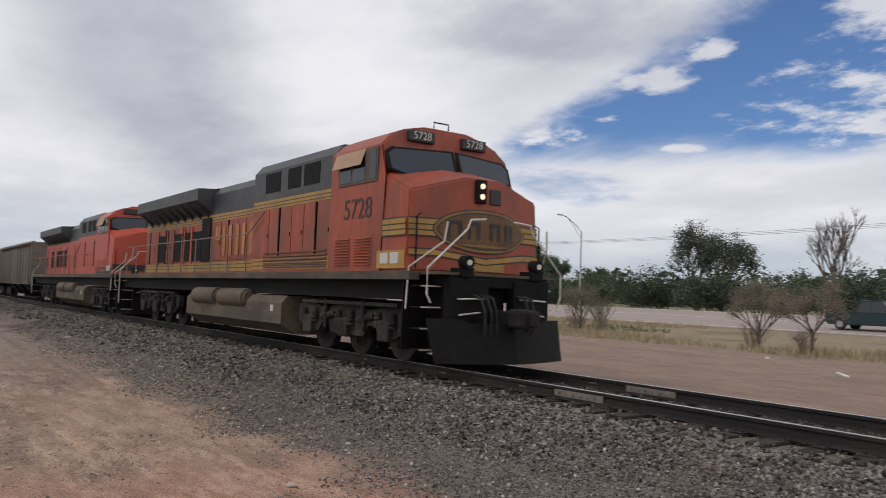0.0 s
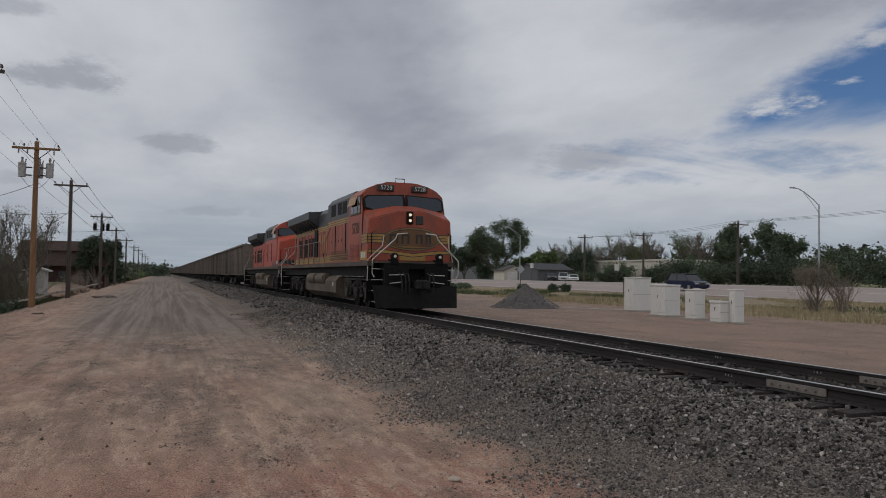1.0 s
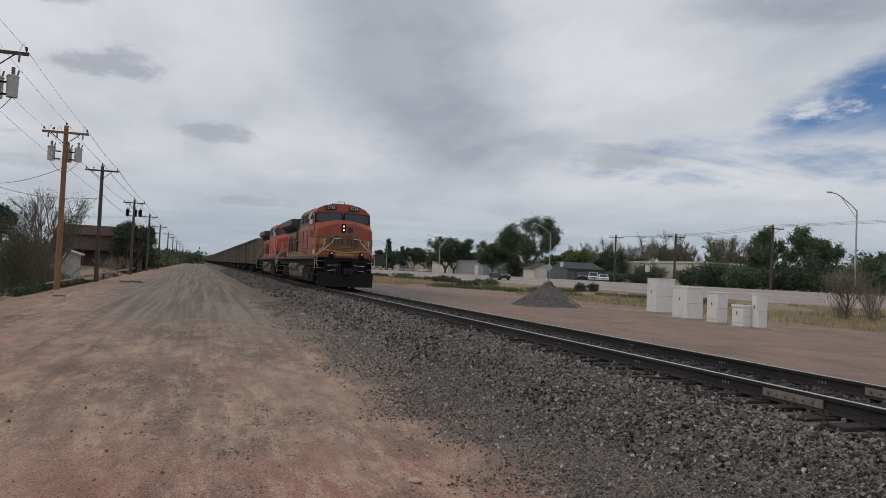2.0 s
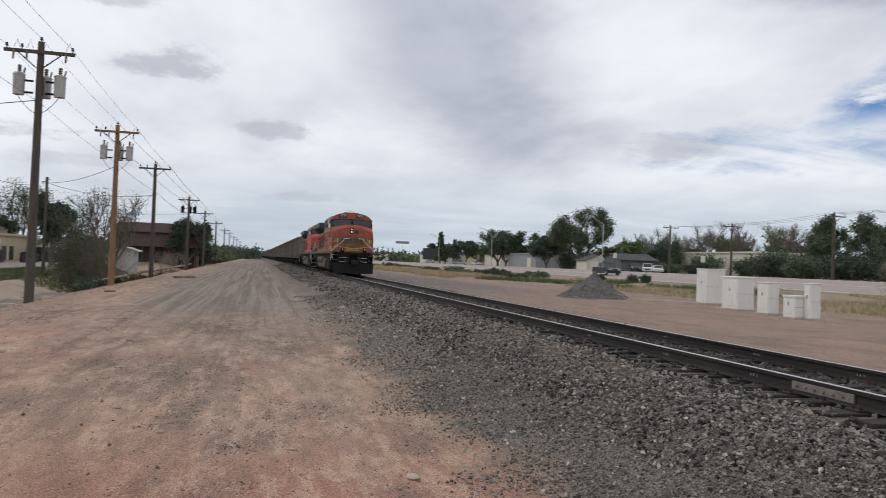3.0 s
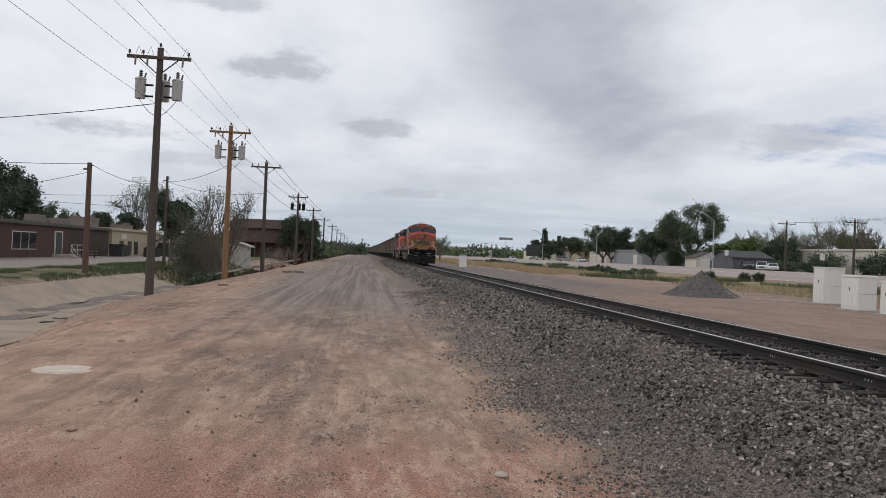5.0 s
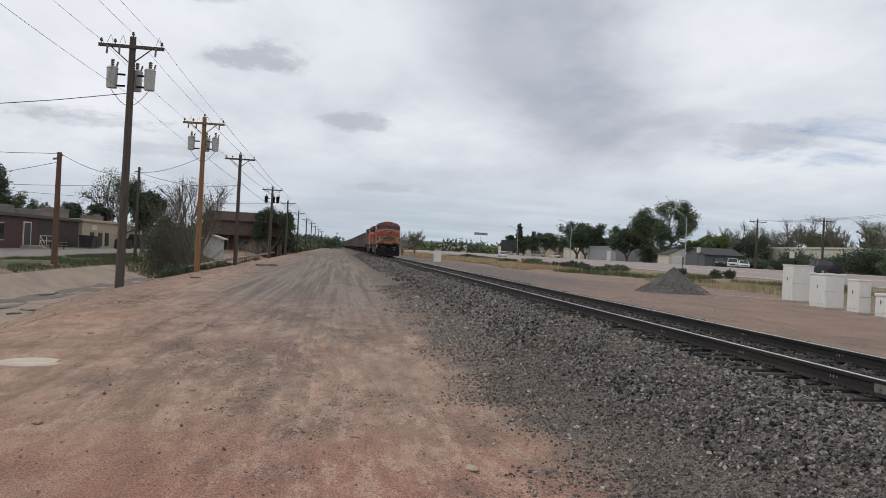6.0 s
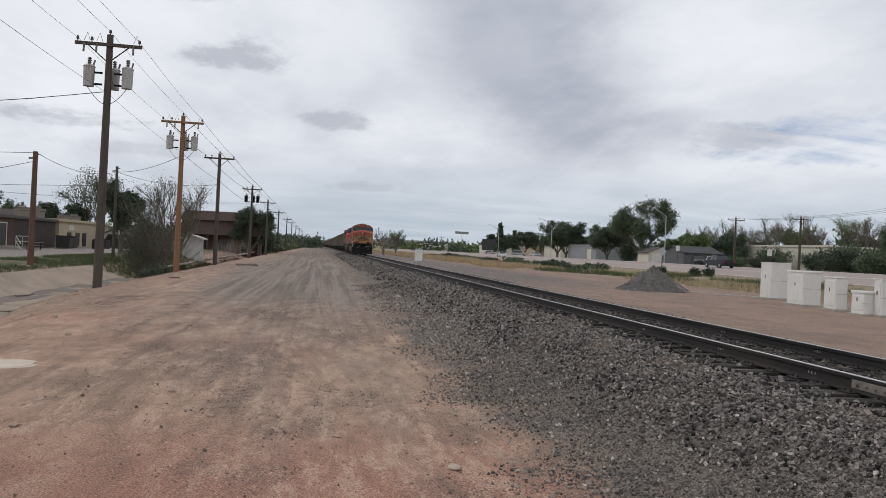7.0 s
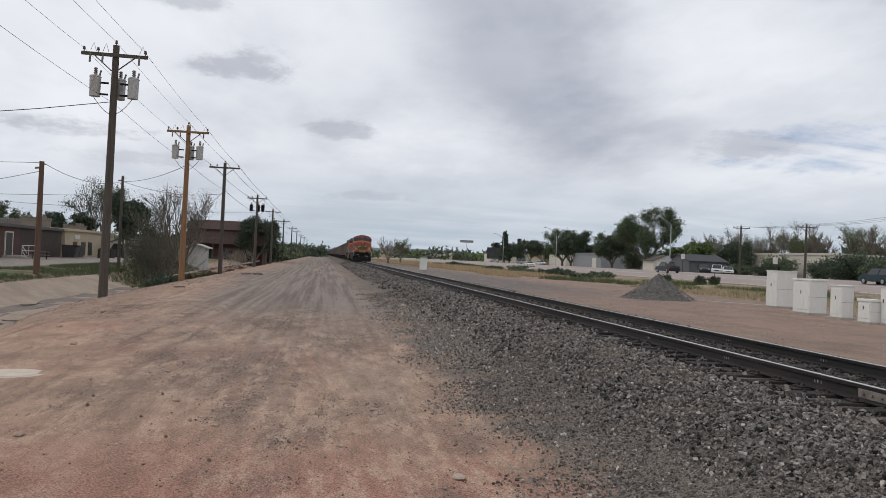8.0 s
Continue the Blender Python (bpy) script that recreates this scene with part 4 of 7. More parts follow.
    for k in (-1, 1):
        bm = B()
        r0 = windscreen(bm, k, 0.10, 0.012)
        prism(bm, r0, [(x, y + 0.03, z) for x, y, z in r0])
        part("windscreen_gasket", fix(bm), BLACK_IRON, cab)
        bm = B()
        r1 = windscreen(bm, k, 0.0, 0.022)
        prism(bm, r1, [(x, y + 0.03, z) for x, y, z in r1])
        part("windscreen", fix(bm), CAB_GLASS, cab)
        # side windows, awning, mirror
        x = k * 1.5
        bm = B()
        box(bm, *sorted((x * 0.985, x * 1.012)), 1.98, 3.50, 3.32, 3.98, 0.01)
        part("side_window_frame", bm, SILL, cab)
        for y0, y1 in ((2.03, 2.25), (2.45, 2.93), (2.99, 3.45)):
            bm = B()
            box(bm, *sorted((x * 0.99, x * 1.016)), y0, y1, 3.38, 3.92)
            part("side_window", bm, CAB_GLASS, cab)
        bm = B()
        q = [(x, 2.45, 3.98), (x, 3.62, 3.98), (x + k * 0.11, 3.62, 3.66), (x + k * 0.11, 2.45, 3.66)]
        quad_slab(bm, q if k < 0 else q[::-1], 0.015)
        part("awning", fix(bm), VISOR, cab, "tan awning over the side window")
    # number boards with numerals
    for k in (-1, 1):
        bm = B()
        y = front_y(0.8, 4.26) - 0.05
        box(bm, k * 0.62 - 0.29, k * 0.62 + 0.29, y, y + 0.35, 4.15, 4.37, 0.02)
        board = part("number_board", bm, BLACK_PAINT, cab)
        if not second:
            letters("5728", 0.21, NUMBER, board, pose(k * 0.62, y - 0.004, 4.262, 90, 0, 0))
    # headlight casing and lamps in the nose
    bm = B()
    box(bm, -0.22, 0.0, 0.60, 0.76, 2.93, 3.36, 0.02)
    casing = part("headlight_casing", bm, BLACK_IRON, t)
    for z in (3.05, 3.24):
        bm = B()
        rod(bm, (-0.11, 0.585, z), (-0.11, 0.64, z), 0.05, 0.055, 16)
        part("headlight", fix(bm), LAMP, casing, "lit headlight")
    bm = B()
    box(bm, 0.12, 0.38, 0.655, 0.70, 2.93, 3.22, 0.02)
    part("nose_door_window", bm, BLACK_PAINT, t)
    for k in (-1, 1):
        bm = B()
        rod(bm, (k * 0.78, 0.02, 1.82), (k * 0.78, 0.20, 1.82), 0.11, 0.12, 16)
        box(bm, k * 0.78 - 0.13, k * 0.78 + 0.13, 0.06, 0.4, 1.58, 1.73)
        lamp = part("ditch_light", fix(bm), BLACK_IRON, t)
        bm = B()
        rod(bm, (k * 0.78, 0.01, 1.82), (k * 0.78, 0.04, 1.82), 0.05, seg=16)
        part("lens", fix(bm), DITCH, lamp, "lit lens")
    # painted bands on nose and cab
    def nose_front(x, z):
        ax = abs(x)
        f = (z - 1.655) / 1.6
        base = 0.62 + 0.08 * f
        return base if ax < 0.46 else base + (ax - 0.46) / 1.0 * 0.245
    def nose_band(name, mat, za, zb, up=0.0, off=0.006, xm=1.475, label=""):
        bm = B()
        xs_ = [-xm, -1.0, -0.46, 0.0, 0.46, 1.0, xm] if xm > 1 else [-xm, 0.0, xm]
        def lift(x):
            return up * max(0.0, 1 - abs(x) / 1.0)
        rows_ = [[bm.verts.new((a, nose_front(a, z) - d, z + lift(a))) for a in xs_] for z, d in ((za, 0.001), (za, 0.003 + off), (zb, 0.003 + off), (zb, 0.001))]
        for ra, rb in zip(rows_, rows_[1:]):
            for i in range(len(xs_) - 1):
                bm.faces.new((ra[i], ra[i + 1], rb[i + 1], rb[i]))
        part(name, fix(bm), mat, t, label)
    def side_band(name, mat, y0, y1, za, zb, x=1.5, off=0.006, label=""):
        for k in (-1, 1):
            bm = B()
            box(bm, *sorted((k * (x + 0.001), k * (x + off))), y0, y1, za, zb)
            part(name, bm, mat, t, label)
    if not second:
        nose_band("yellow_band", YELLOW, 2.29, 2.60, 0.16, 0.014)
        for z in (2.27, 2.37, 2.47, 2.58):
            nose_band("black_pinstripe", BLACK_PAINT, z, z + 0.022, 0.16, 0.018)
        nose_band("yellow_band", YELLOW, 1.95, 2.04, -0.12, 0.016)
        nose_band("black_pinstripe", BLACK_PAINT, 2.04, 2.065, -0.12, 0.020)
        nose_band("black_pinstripe", BLACK_PAINT, 1.925, 1.95, -0.12, 0.020)
        side_band("yellow_band", YELLOW, 0.95, 1.74, 2.29, 2.60)
        for z in (2.27, 2.37, 2.47, 2.58):
            side_band("black_pinstripe", BLACK_PAINT, 0.95, 1.74, z, z + 0.022, 1.5, 0.010)
        side_band("yellow_band", YELLOW, 0.95, 1.90, 1.70, 2.02)
        nose_band("yellow_panel", YELLOW, 1.70, 1.90, 0.0, 0.012, 0.45)
        # swept emblem on the nose: dark rim, yellow ring, brown field and plain bars
        def nose_patch(name, mat, half_w, zc, half_h, off, label="", x_mid=0.0):
            bm = B()
            cols = []
            for i in range(25):
                u = -1 + i / 12
                h = half_h * max(0.02, 1 - abs(u) ** 2.4) ** 0.62
                px = x_mid + u * half_w
                cols.append([bm.verts.new((px, nose_front(px, zz) - d, zz)) for zz, d in ((zc - h, 0.002), (zc - h, off), (zc + h, off), (zc + h, 0.002))])
            for ca, cb in zip(cols, cols[1:]):
                for j in range(3):
                    bm.faces.new((ca[j], cb[j], cb[j + 1], ca[j + 1]))
            part(name, fix(bm), mat, t, label)
        nose_patch("emblem_rim", BLACK_PAINT, 1.05, 2.42, 0.40, 0.026)
        nose_patch("emblem_ring", OCHRE, 1.03, 2.42, 0.38, 0.030)
        nose_patch("emblem_inner_rim", BLACK_PAINT, 0.98, 2.42, 0.335, 0.034)
        nose_patch("emblem_field", EMBLEM, 0.95, 2.42, 0.31, 0.038, "brown field of the worn emblem")
        nose_patch("emblem_stripe", OCHRE, 0.62, 2.155, 0.022, 0.043)
        for xa, xb in ((-0.80, -0.52), (-0.40, -0.12), (0.10, 0.34), (0.46, 0.66)):
            for za, zb, xc, xd in ((2.26, 2.58, xa, xa + 0.07), (2.26, 2.58, xb - 0.07, xb), (2.52, 2.58, xa + 0.07, xb - 0.07)):
                bm = B()
                ya, yb = nose_front(xc, 2.4) - 0.042, nose_front(xd, 2.4) - 0.042
                prism(bm, [(xc, ya, za), (xd, yb, za), (xd, yb, zb), (xc, ya, zb)], [(xc, ya - 0.006, za), (xd, yb - 0.006, za), (xd, yb - 0.006, zb), (xc, ya - 0.006, zb)])
                part("emblem_bar", fix(bm), BLACK_PAINT, t)
        for k in (-1, 1):
            letters("5728", 0.56, BLACK_PAINT, t, pose(k * 1.508, 2.70, 2.83, 90, 0, -90 if k < 0 else 90), "cab_number")
    else:
        nose_band("black_band", BLACK_PAINT, 1.80, 2.05, 0.0)
        side_band("black_band", BLACK_PAINT, 0.95, 3.8, 1.68, 1.92)
    # louvres on the cab's lower side
    for k in (-1, 1):
        for y0 in (2.15, 2.95):
            for i in range(10):
                bm = B()
                z = 1.80 + i * 0.055
                q = [(k * 1.502, y0, z), (k * 1.502, y0 + 0.62, z), (k * 1.535, y0 + 0.62, z - 0.03), (k * 1.535, y0, z - 0.03)]
                quad_slab(bm, q if k > 0 else q[::-1], 0.006)
                part("louvre_slat", fix(bm), paint, t)
        bm = B()
        box(bm, *sorted((k * 1.49, k * 1.506)), 2.10, 3.62, 1.72, 2.36)
        part("louvre_panel", bm, paint, t)
        for y0 in (1.15, 1.5):
            bm = B()
            box(bm, *sorted((k * 1.501, k * 1.512)), y0, y0 + 0.28, 1.78, 1.98, 0.01)
            part("builder_plate", bm, NUMBER, t)
    # long hood in three lengths, dark upper part
    hood = [("hood_front", 3.86, 8.2, 1.42, 4.30), ("engine_hood", 8.2, 12.3, 1.05, 4.18), ("radiator_hood", 12.3, 19.4, 1.05, 3.98)]
    upper = DARK_PAINT
    for name, y0, y1, hw, top in hood:
        bm = B()
        box(bm, -hw, hw, y0, y1, 1.66, 3.36)
        part(name, bm, paint, t)
        bm = B()
        ring0 = [(-hw - 0.003, 3.36), (hw + 0.003, 3.36), (hw, top - 0.22), (hw - 0.18, top), (-hw + 0.18, top), (-hw, top - 0.22)]
        prism(bm, [(x, y0, z) for x, z in ring0], [(x, y1, z) for x, z in ring0])
        part(name + "_top", fix(bm), upper, t)
        if not second:
            side_band("yellow_band", YELLOW, y0, y1, 3.16, 3.37, hw, 0.007)
            side_band("yellow_band", YELLOW, y0, y1, 1.72, 1.98, hw, 0.007)
            for z in (1.80, 1.90, 3.20, 3.28):
                side_band("pinstripe", BLACK_PAINT, y0, y1, z, z + 0.02, hw, 0.010)
        # doors: proud panels, dark seams, latches
        yy = y0 + 0.12
        while yy + 0.62 < y1:
            for k in (-1, 1):
                bm = B()
                box(bm, *sorted((k * hw, k * (hw + 0.012))), yy, yy + 0.60, 2.03, 3.12, 0.004)
                door = part("hood_door", bm, paint, t)
                bm = B()
                box(bm, *sorted((k * (hw + 0.01), k * (hw + 0.028))), yy + 0.04, yy + 0.06, 2.48, 2.56)
                part("latch", bm, BLACK_IRON, door)
            yy += 0.64
        for k in (-1, 1):
            for ys in np.arange(y0 + 0.75, y1 - 0.3, 1.92):
                bm = B()
                box(bm, *sorted((k * hw, k * (hw + 0.03))), ys, ys + 0.05, 2.0, 3.14)
                part("hood_seam", bm, BLACK_IRON, t)
    for k in (-1, 1):
        for y0, y1 in ((4.55, 5.35), (5.5, 6.2), (6.6, 7.5)):
            bm = B()
            box(bm, *sorted((k * 1.40, k * 1.428)), y0, y1, 3.54, 4.02, 0.01)
            part("intake_grille", bm, BLACK_IRON, t, "dark intake opening")
        for y0 in (13.2, 14.3, 15.2, 16.9):
            bm = B()
            box(bm, *sorted((k * 1.05, k * 1.075)), y0, y0 + 0.8, 2.05, 2.95, 0.01)
            part("radiator_grille", bm, BLACK_IRON, t)
    if not second:
        for k in (-1, 1):
            for z in (1.76, 1.84, 1.92, 2.00, 2.08):
                bm = B()
                box(bm, *sorted((k * 1.43, k * 1.452)), 4.1, 7.4, z, z + 0.035, 0.004)
                part("lower_louvre", bm, GRIME, t, "grimy brown louvre")
            # solid black panel on the hood stands for the open bay's inner shade
            bm = B()
            box(bm, *sorted((k * 1.06, k * 1.10)), 12.35, 13.1, 2.0, 3.3, 0.01)
            part("bay_shade_panel", bm, BLACK_IRON, t, "dark panel standing for the shade inside an open equipment bay")
            for y0 in (14.0, 14.75, 15.9, 16.6, 17.7):
                bm = B()
                box(bm, *sorted((k * 1.075, k * 1.10)), y0, y0 + 0.10, 1.95, 3.1)
                part("bay_post", bm, paint, t)
    # plain bars in place of the hood's lettering
    if not second:
        for k in (-1, 1):
            for y0, y1, z0, z1 in ((8.6, 8.8, 2.15, 3.0), (9.0, 9.3, 2.15, 3.0), (9.6, 9.8, 2.15, 3.0), (10.05, 10.3, 2.15, 3.0), (10.6, 10.85, 2.15, 3.0), (11.1, 11.3, 2.15, 3.0), (11.5, 11.9, 2.6, 3.0)):
                bm = B()
                box(bm, *sorted((k * 1.074, k * 1.082)), y0, y1, z0, z1)
                part("hood_lettering_bar", bm, FADED, t)
    # flared radiator wings and exhaust
    for k in (-1, 1):
        bm = B()
        a = [(k * 1.05, 3.45), (k * 1.53, 3.78), (k * 1.53, 4.12), (k * 0.9, 4.16)]
        prism(bm, [(x, 12.3, z) for x, z in a], [(x, 19.0, z) for x, z in a])
        part("radiator_wing", fix(bm), DARK_PAINT, t, "dark overhanging radiator wing")
        for i in range(9):
            bm = B()
            y = 12.6 + i * 0.75
            prism(bm, [(k * 1.06, y, 3.30), (k * 1.06, y, 3.46), (k * 1.50, y, 3.76)], [(k * 1.06, y + 0.05, 3.30), (k * 1.06, y + 0.05, 3.46), (k * 1.50, y + 0.05, 3.76)])
            part("wing_bracket", fix(bm), DARK_PAINT, t)
    bm = B()
    box(bm, -0.95, 0.95, 12.3, 19.0, 3.95, 4.18, 0.02)
    part("radiator_roof", bm, DARK_PAINT, t)
    bm = B()
    box(bm, -0.35, 0.35, 9.8, 10.9, 4.16, 4.30, 0.03)
    part("exhaust_stack", bm, BLACK_IRON, t)
    # fuel tank and air reservoirs
    bm = B()
    ring0 = [(-1.30, 1.12), (-1.46, 0.95), (-1.46, 0.48), (-1.05, 0.24), (1.05, 0.24), (1.46, 0.48), (1.46, 0.95), (1.30, 1.12)]
    prism(bm, [(x, 6.15, z) for x, z in ring0], [(x, 13.0, z) for x, z in ring0])
    part("fuel_tank", fix(bm), TANK, t, "dust-covered fuel tank")
    for k in (-1, 1):
        for y0 in (8.3, 10.4):
            bm = B()
            rod(bm, (k * 1.36, y0, 1.02), (k * 1.36, y0 + 1.9, 1.02), 0.24, seg=20)
            fix(bm)
            bmesh.ops.bevel(bm, geom=[e for e in bm.edges if abs(e.verts[0].co.y - e.verts[1].co.y) < 0.01], offset=0.06, segments=3, affect="EDGES")
            smooth_mesh(part("air_reservoir", bm, TANK, t))
        bm = B()
        box(bm, *sorted((k * 1.46, k * 1.475)), 6.6, 6.75, 0.75, 0.9)
        part("fuel_gauge", bm, NUMBER, t)
    wheels = loco_truck(t, 1.45) + loco_truck(t, 14.9)
    # handrails
    for k in (-1, 1):
        rails = {"front_handrail": [(k * 1.50, 0.86, 1.0), (k * 1.50, 0.80, 1.72), (k * 1.16, 0.25, 2.16), (k * 1.12, 0.22, 2.50)],
                 "step_handrail": [(k * 1.42, 0.22, 1.12), (k * 1.50, 0.22, 1.26), (k * 1.50, 0.22, 1.70), (k * 0.74, 0.16, 2.40), (k * 0.68, 0.16, 2.56), (k * 0.32, 0.20, 2.60)],
                 "rear_handrail": [(k * 1.50, 21.2, 0.55), (k * 1.50, 21.2, 1.75), (k * 1.25, 20.6, 2.3), (k * 1.25, 20.4, 2.62)]}
        for nm, pts in rails.items():
            bm = B()
            pipe(bm, pts, 0.019)
            part(nm, fix(bm), HANDRAIL, t, "white grab rail")
        bm = B()
        pipe(bm, [(k * 1.49, 7.3, 3.10), (k * 1.49, 8.3, 2.62), (k * 1.49, 20.3, 2.62)], 0.017)
        part("side_handrail", fix(bm), HANDRAIL_DARK if not second else ORANGE_NEW, t)
        for y in np.arange(8.4, 20.4, 1.32):
            bm = B()
            rod(bm, (k * 1.49, y, 1.655), (k * 1.49, y, 2.62), 0.018, seg=6)
            part("stanchion", fix(bm), HANDRAIL_DARK, t)
    for k in (-1, 1):
        bm = B()
        pipe(bm, [(k * 1.40, 0.75, 1.7), (k * 1.40, 0.75, 2.6), (k * 1.30, 0.80, 2.66)], 0.016)
        part("corner_post", fix(bm), BLACK_IRON, t)
    return t, wheels


def hopper_truck(parent, yc):
    for k in (-1, 1):
        bm = B()
        prof = [(-1.05, 0.40), (-0.75, 0.30), (-0.35, 0.30), (0, 0.22), (0.35, 0.30), (0.75, 0.30), (1.05, 0.40), (1.05, 0.62), (0.4, 0.78), (-0.4, 0.78), (-1.05, 0.62)]
        prism(bm, [(k * 0.98, yc + a, b) for a, b in prof], [(k * 1.12, yc + a, b) for a, b in prof])
        part("truck_side_frame", fix(bm), TRUCK_IRON, parent)
    for d in (-0.88, 0.88):
        wheelset(parent, yc + d, 0.46)


def coal_car():
    t = thing("coal_car", "dusty grey-brown ribbed coal car in the train", "coal car", group="coal cars of the train")
    L = 15.7
    bm = B()
    zt = 3.62
    prism(bm, [(-1.58, 0.62, zt), (1.58, 0.62, zt), (1.58, L - 0.62, zt), (-1.58, L - 0.62, zt)][::-1], [(-1.52, 0.95, 1.05), (1.52, 0.95, 1.05), (1.52, L - 0.95, 1.05), (-1.52, L - 0.95, 1.05)][::-1])
    body = part("tub", fix(bm), GONDOLA, t)
    bm = B()
    for k in (-1, 1):
        box(bm, *sorted((k * 1.55, k * 1.66)), 0.6, L - 0.6, zt - 0.06, zt + 0.06)
    for y in (0.58, L - 0.68):
        box(bm, -1.6, 1.6, y, y + 0.1, zt - 0.06, zt + 0.06)
    part("top_chord", bm, GONDOLA, t)
    bm = B()
    for i in range(14):
        for j in range(5):
            x, y = -1.2 + j * 0.6, 1.35 + i * 1.0
            v = [bm.verts.new((x + a, y + b, zt + c)) for a, b, c in ((-0.5, -0.7, -0.15), (0.5, -0.7, -0.15), (0.5, 0.7, -0.15), (-0.5, 0.7, -0.15), (0.05 * j, 0.1, 0.06 + 0.05 * ((i * 7 + j * 3) % 4)))]
            for q in ((0, 1, 4), (1, 2, 4), (2, 3, 4), (3, 0, 4)):
                bm.faces.new([v[g] for g in q])
    part("coal_load", bm, COAL, t, "heaped black coal")
    bm = B()
    box(bm, -0.5, 0.5, -0.25, L + 0.25, 0.75, 1.08)
    for y in (0.15, L - 0.45):
        box(bm, -1.5, 1.5, y, y + 0.3, 0.85, 1.25)
    for y0 in (3.4, 6.8, 9.9):
        prism(bm, [(-1.3, y0, 1.05), (1.3, y0, 1.05), (1.3, y0 + 2.4, 1.05), (-1.3, y0 + 2.4, 1.05)], [(-0.7, y0 + 0.9, 0.35), (0.7, y0 + 0.9, 0.35), (0.7, y0 + 1.5, 0.35), (-0.7, y0 + 1.5, 0.35)])
    part("centre_sill", fix(bm), BLACK_IRON, t)
    rib = None
    for i in range(12):
        for k in (-1, 1):
            y = 1.0 + i * (L - 2.0) / 11
            if rib is None:
                bm = B()
                prism(bm, [(-0.06, -0.06, 1.1), (0.06, -0.06, 1.1), (0.06, 0.06, 1.1), (-0.06, 0.06, 1.1)], [(-0.06, -0.06, 3.58), (0.06, -0.06, 3.58), (0.06, 0.06, 3.58), (-0.06, 0.06, 3.58)])
                rib = bpy.data.meshes.new("side_rib")
                fix(bm).to_mesh(rib)
                bm.free()
                rib.materials.append(GONDOLA)
            ob = link(new("side_rib", rib), t)
            ob.matrix_basis = pose(k * 1.575, y, 0, 0, 0, 0)
    for yc in (1.9, L - 1.9):
        hopper_truck(t, yc)
    bm = B()
    for i in range(5):
        pipe(bm, [(-1.5, 0.55, 1.3 + i * 0.42), (-1.1, 0.55, 1.3 + i * 0.42)], 0.012)
    part("end_ladder", fix(bm), TRUCK_IRON, t)
    return t


lead, lead_wheels = locomotive(ORANGE)
trail, trail_wheels = locomotive(ORANGE_NEW, True)
cars = [coal_car()]
for i in range(1, 46):
    cars.append(copy_thing(cars[0], pose(0, 0, 0)))


# ---- ditch, road, yard ----
def sheet(name, xz, ys, mat, label, category, wob=0.0, thick=0.12, kind="structure", parent=None):
    """A lining along y over a profile of (x, z), with thickness."""
    bm = B()
    rows = []
    for j, y in enumerate(ys):
        rows.append([bm.verts.new((x + wob * noise.noise((y * 0.3, i, 2)), y, z + wob * 0.3 * noise.noise((y * 0.5, i, 7)))) for i, (x, z) in enumerate(xz)])
    low = [[bm.verts.new(v.co - Vector((0, 0, thick))) for v in r] for r in rows]
    for a, b, c, d in zip(rows, rows[1:], low, low[1:]):
        for i in range(len(a) - 1):
            bm.faces.new((a[i], a[i + 1], b[i + 1], b[i]))
            bm.faces.new((c[i + 1], c[i], d[i], d[i + 1]))
        bm.faces.new((a[0], b[0], d[0], c[0]))
        bm.faces.new((b[-1], a[-1], c[-1], d[-1]))
    for r, s in ((rows[0], low[0]), (rows[-1], low[-1])):
        for i in range(len(r) - 1):
            bm.faces.new((r[i], s[i], s[i + 1], r[i + 1]))
    ob = part(name, fix(bm), mat, parent)
    if parent is None:
        tagged(ob, label, category, kind=kind)
    return smooth_mesh(ob, 25)


ditch = tagged(new("ditch_lining"), "pale cracked concrete lining of a drainage ditch", "ditch", kind="structure")
for i in range(13):
    y0 = 6 + i * 4.0
    sheet("concrete_slab", [(-21.75, -0.98), (-20.5, -1.40), (-19.3, -1.78), (-16.2, -1.82)], [y0, y0 + 1.3, y0 + 2.6, y0 + 3.97], DITCH_CONCRETE, "", "", 0.03, parent=ditch)
for i in range(12):
    y0 = 61 + i * 6.5
    sheet("concrete_slab", [(-19.2 - 0.08 * i, -1.35), (-17.6 - 0.08 * i, -1.0), (-16.0 - 0.08 * i, -0.62 + 0.06 * (i % 3))], [y0, y0 + 1.6, y0 + 3 + (i * 37 % 3)], CONCRETE, "", "", 0.14, parent=ditch)
sheet("ditch_silt", [(-19.5, -1.69), (-19.2, -1.76), (-18.5, -1.785)], np.arange(6, 58, 0.8), material("damp_silt", (0.16, 0.125, 0.10), 0.8, var=0.25, scale=0.6), "damp silt on the ditch floor", "silt", 0.5, 0.05)
road = sheet("road", [(38.2, -0.14), (44, 0.135), (52, 0.50), (58.4, 0.76)], [-250, -150] + list(np.arange(-60, 300, 12.0)) + [400, 600, 1000, 2000, 3900], ASPHALT, "pale worn asphalt highway beyond the verge", "road", 0, 0.2)
for x, z in ((38.9, -0.10), (48.2, 0.332), (57.6, 0.735)):
    bm = B()
    prism(bm, [(x - 0.08, -60, z), (x + 0.08, -60, z + 0.006), (x + 0.08, 900, z + 0.006), (x - 0.08, 900, z)], [(x - 0.08, -60, z + 0.012), (x + 0.08, -60, z + 0.018), (x + 0.08, 900, z + 0.018), (x - 0.08, 900, z + 0.012)])
    tagged(part("road_line", fix(bm), WHITE_PAINT), "painted line along the highway", "road marking", kind="structure")
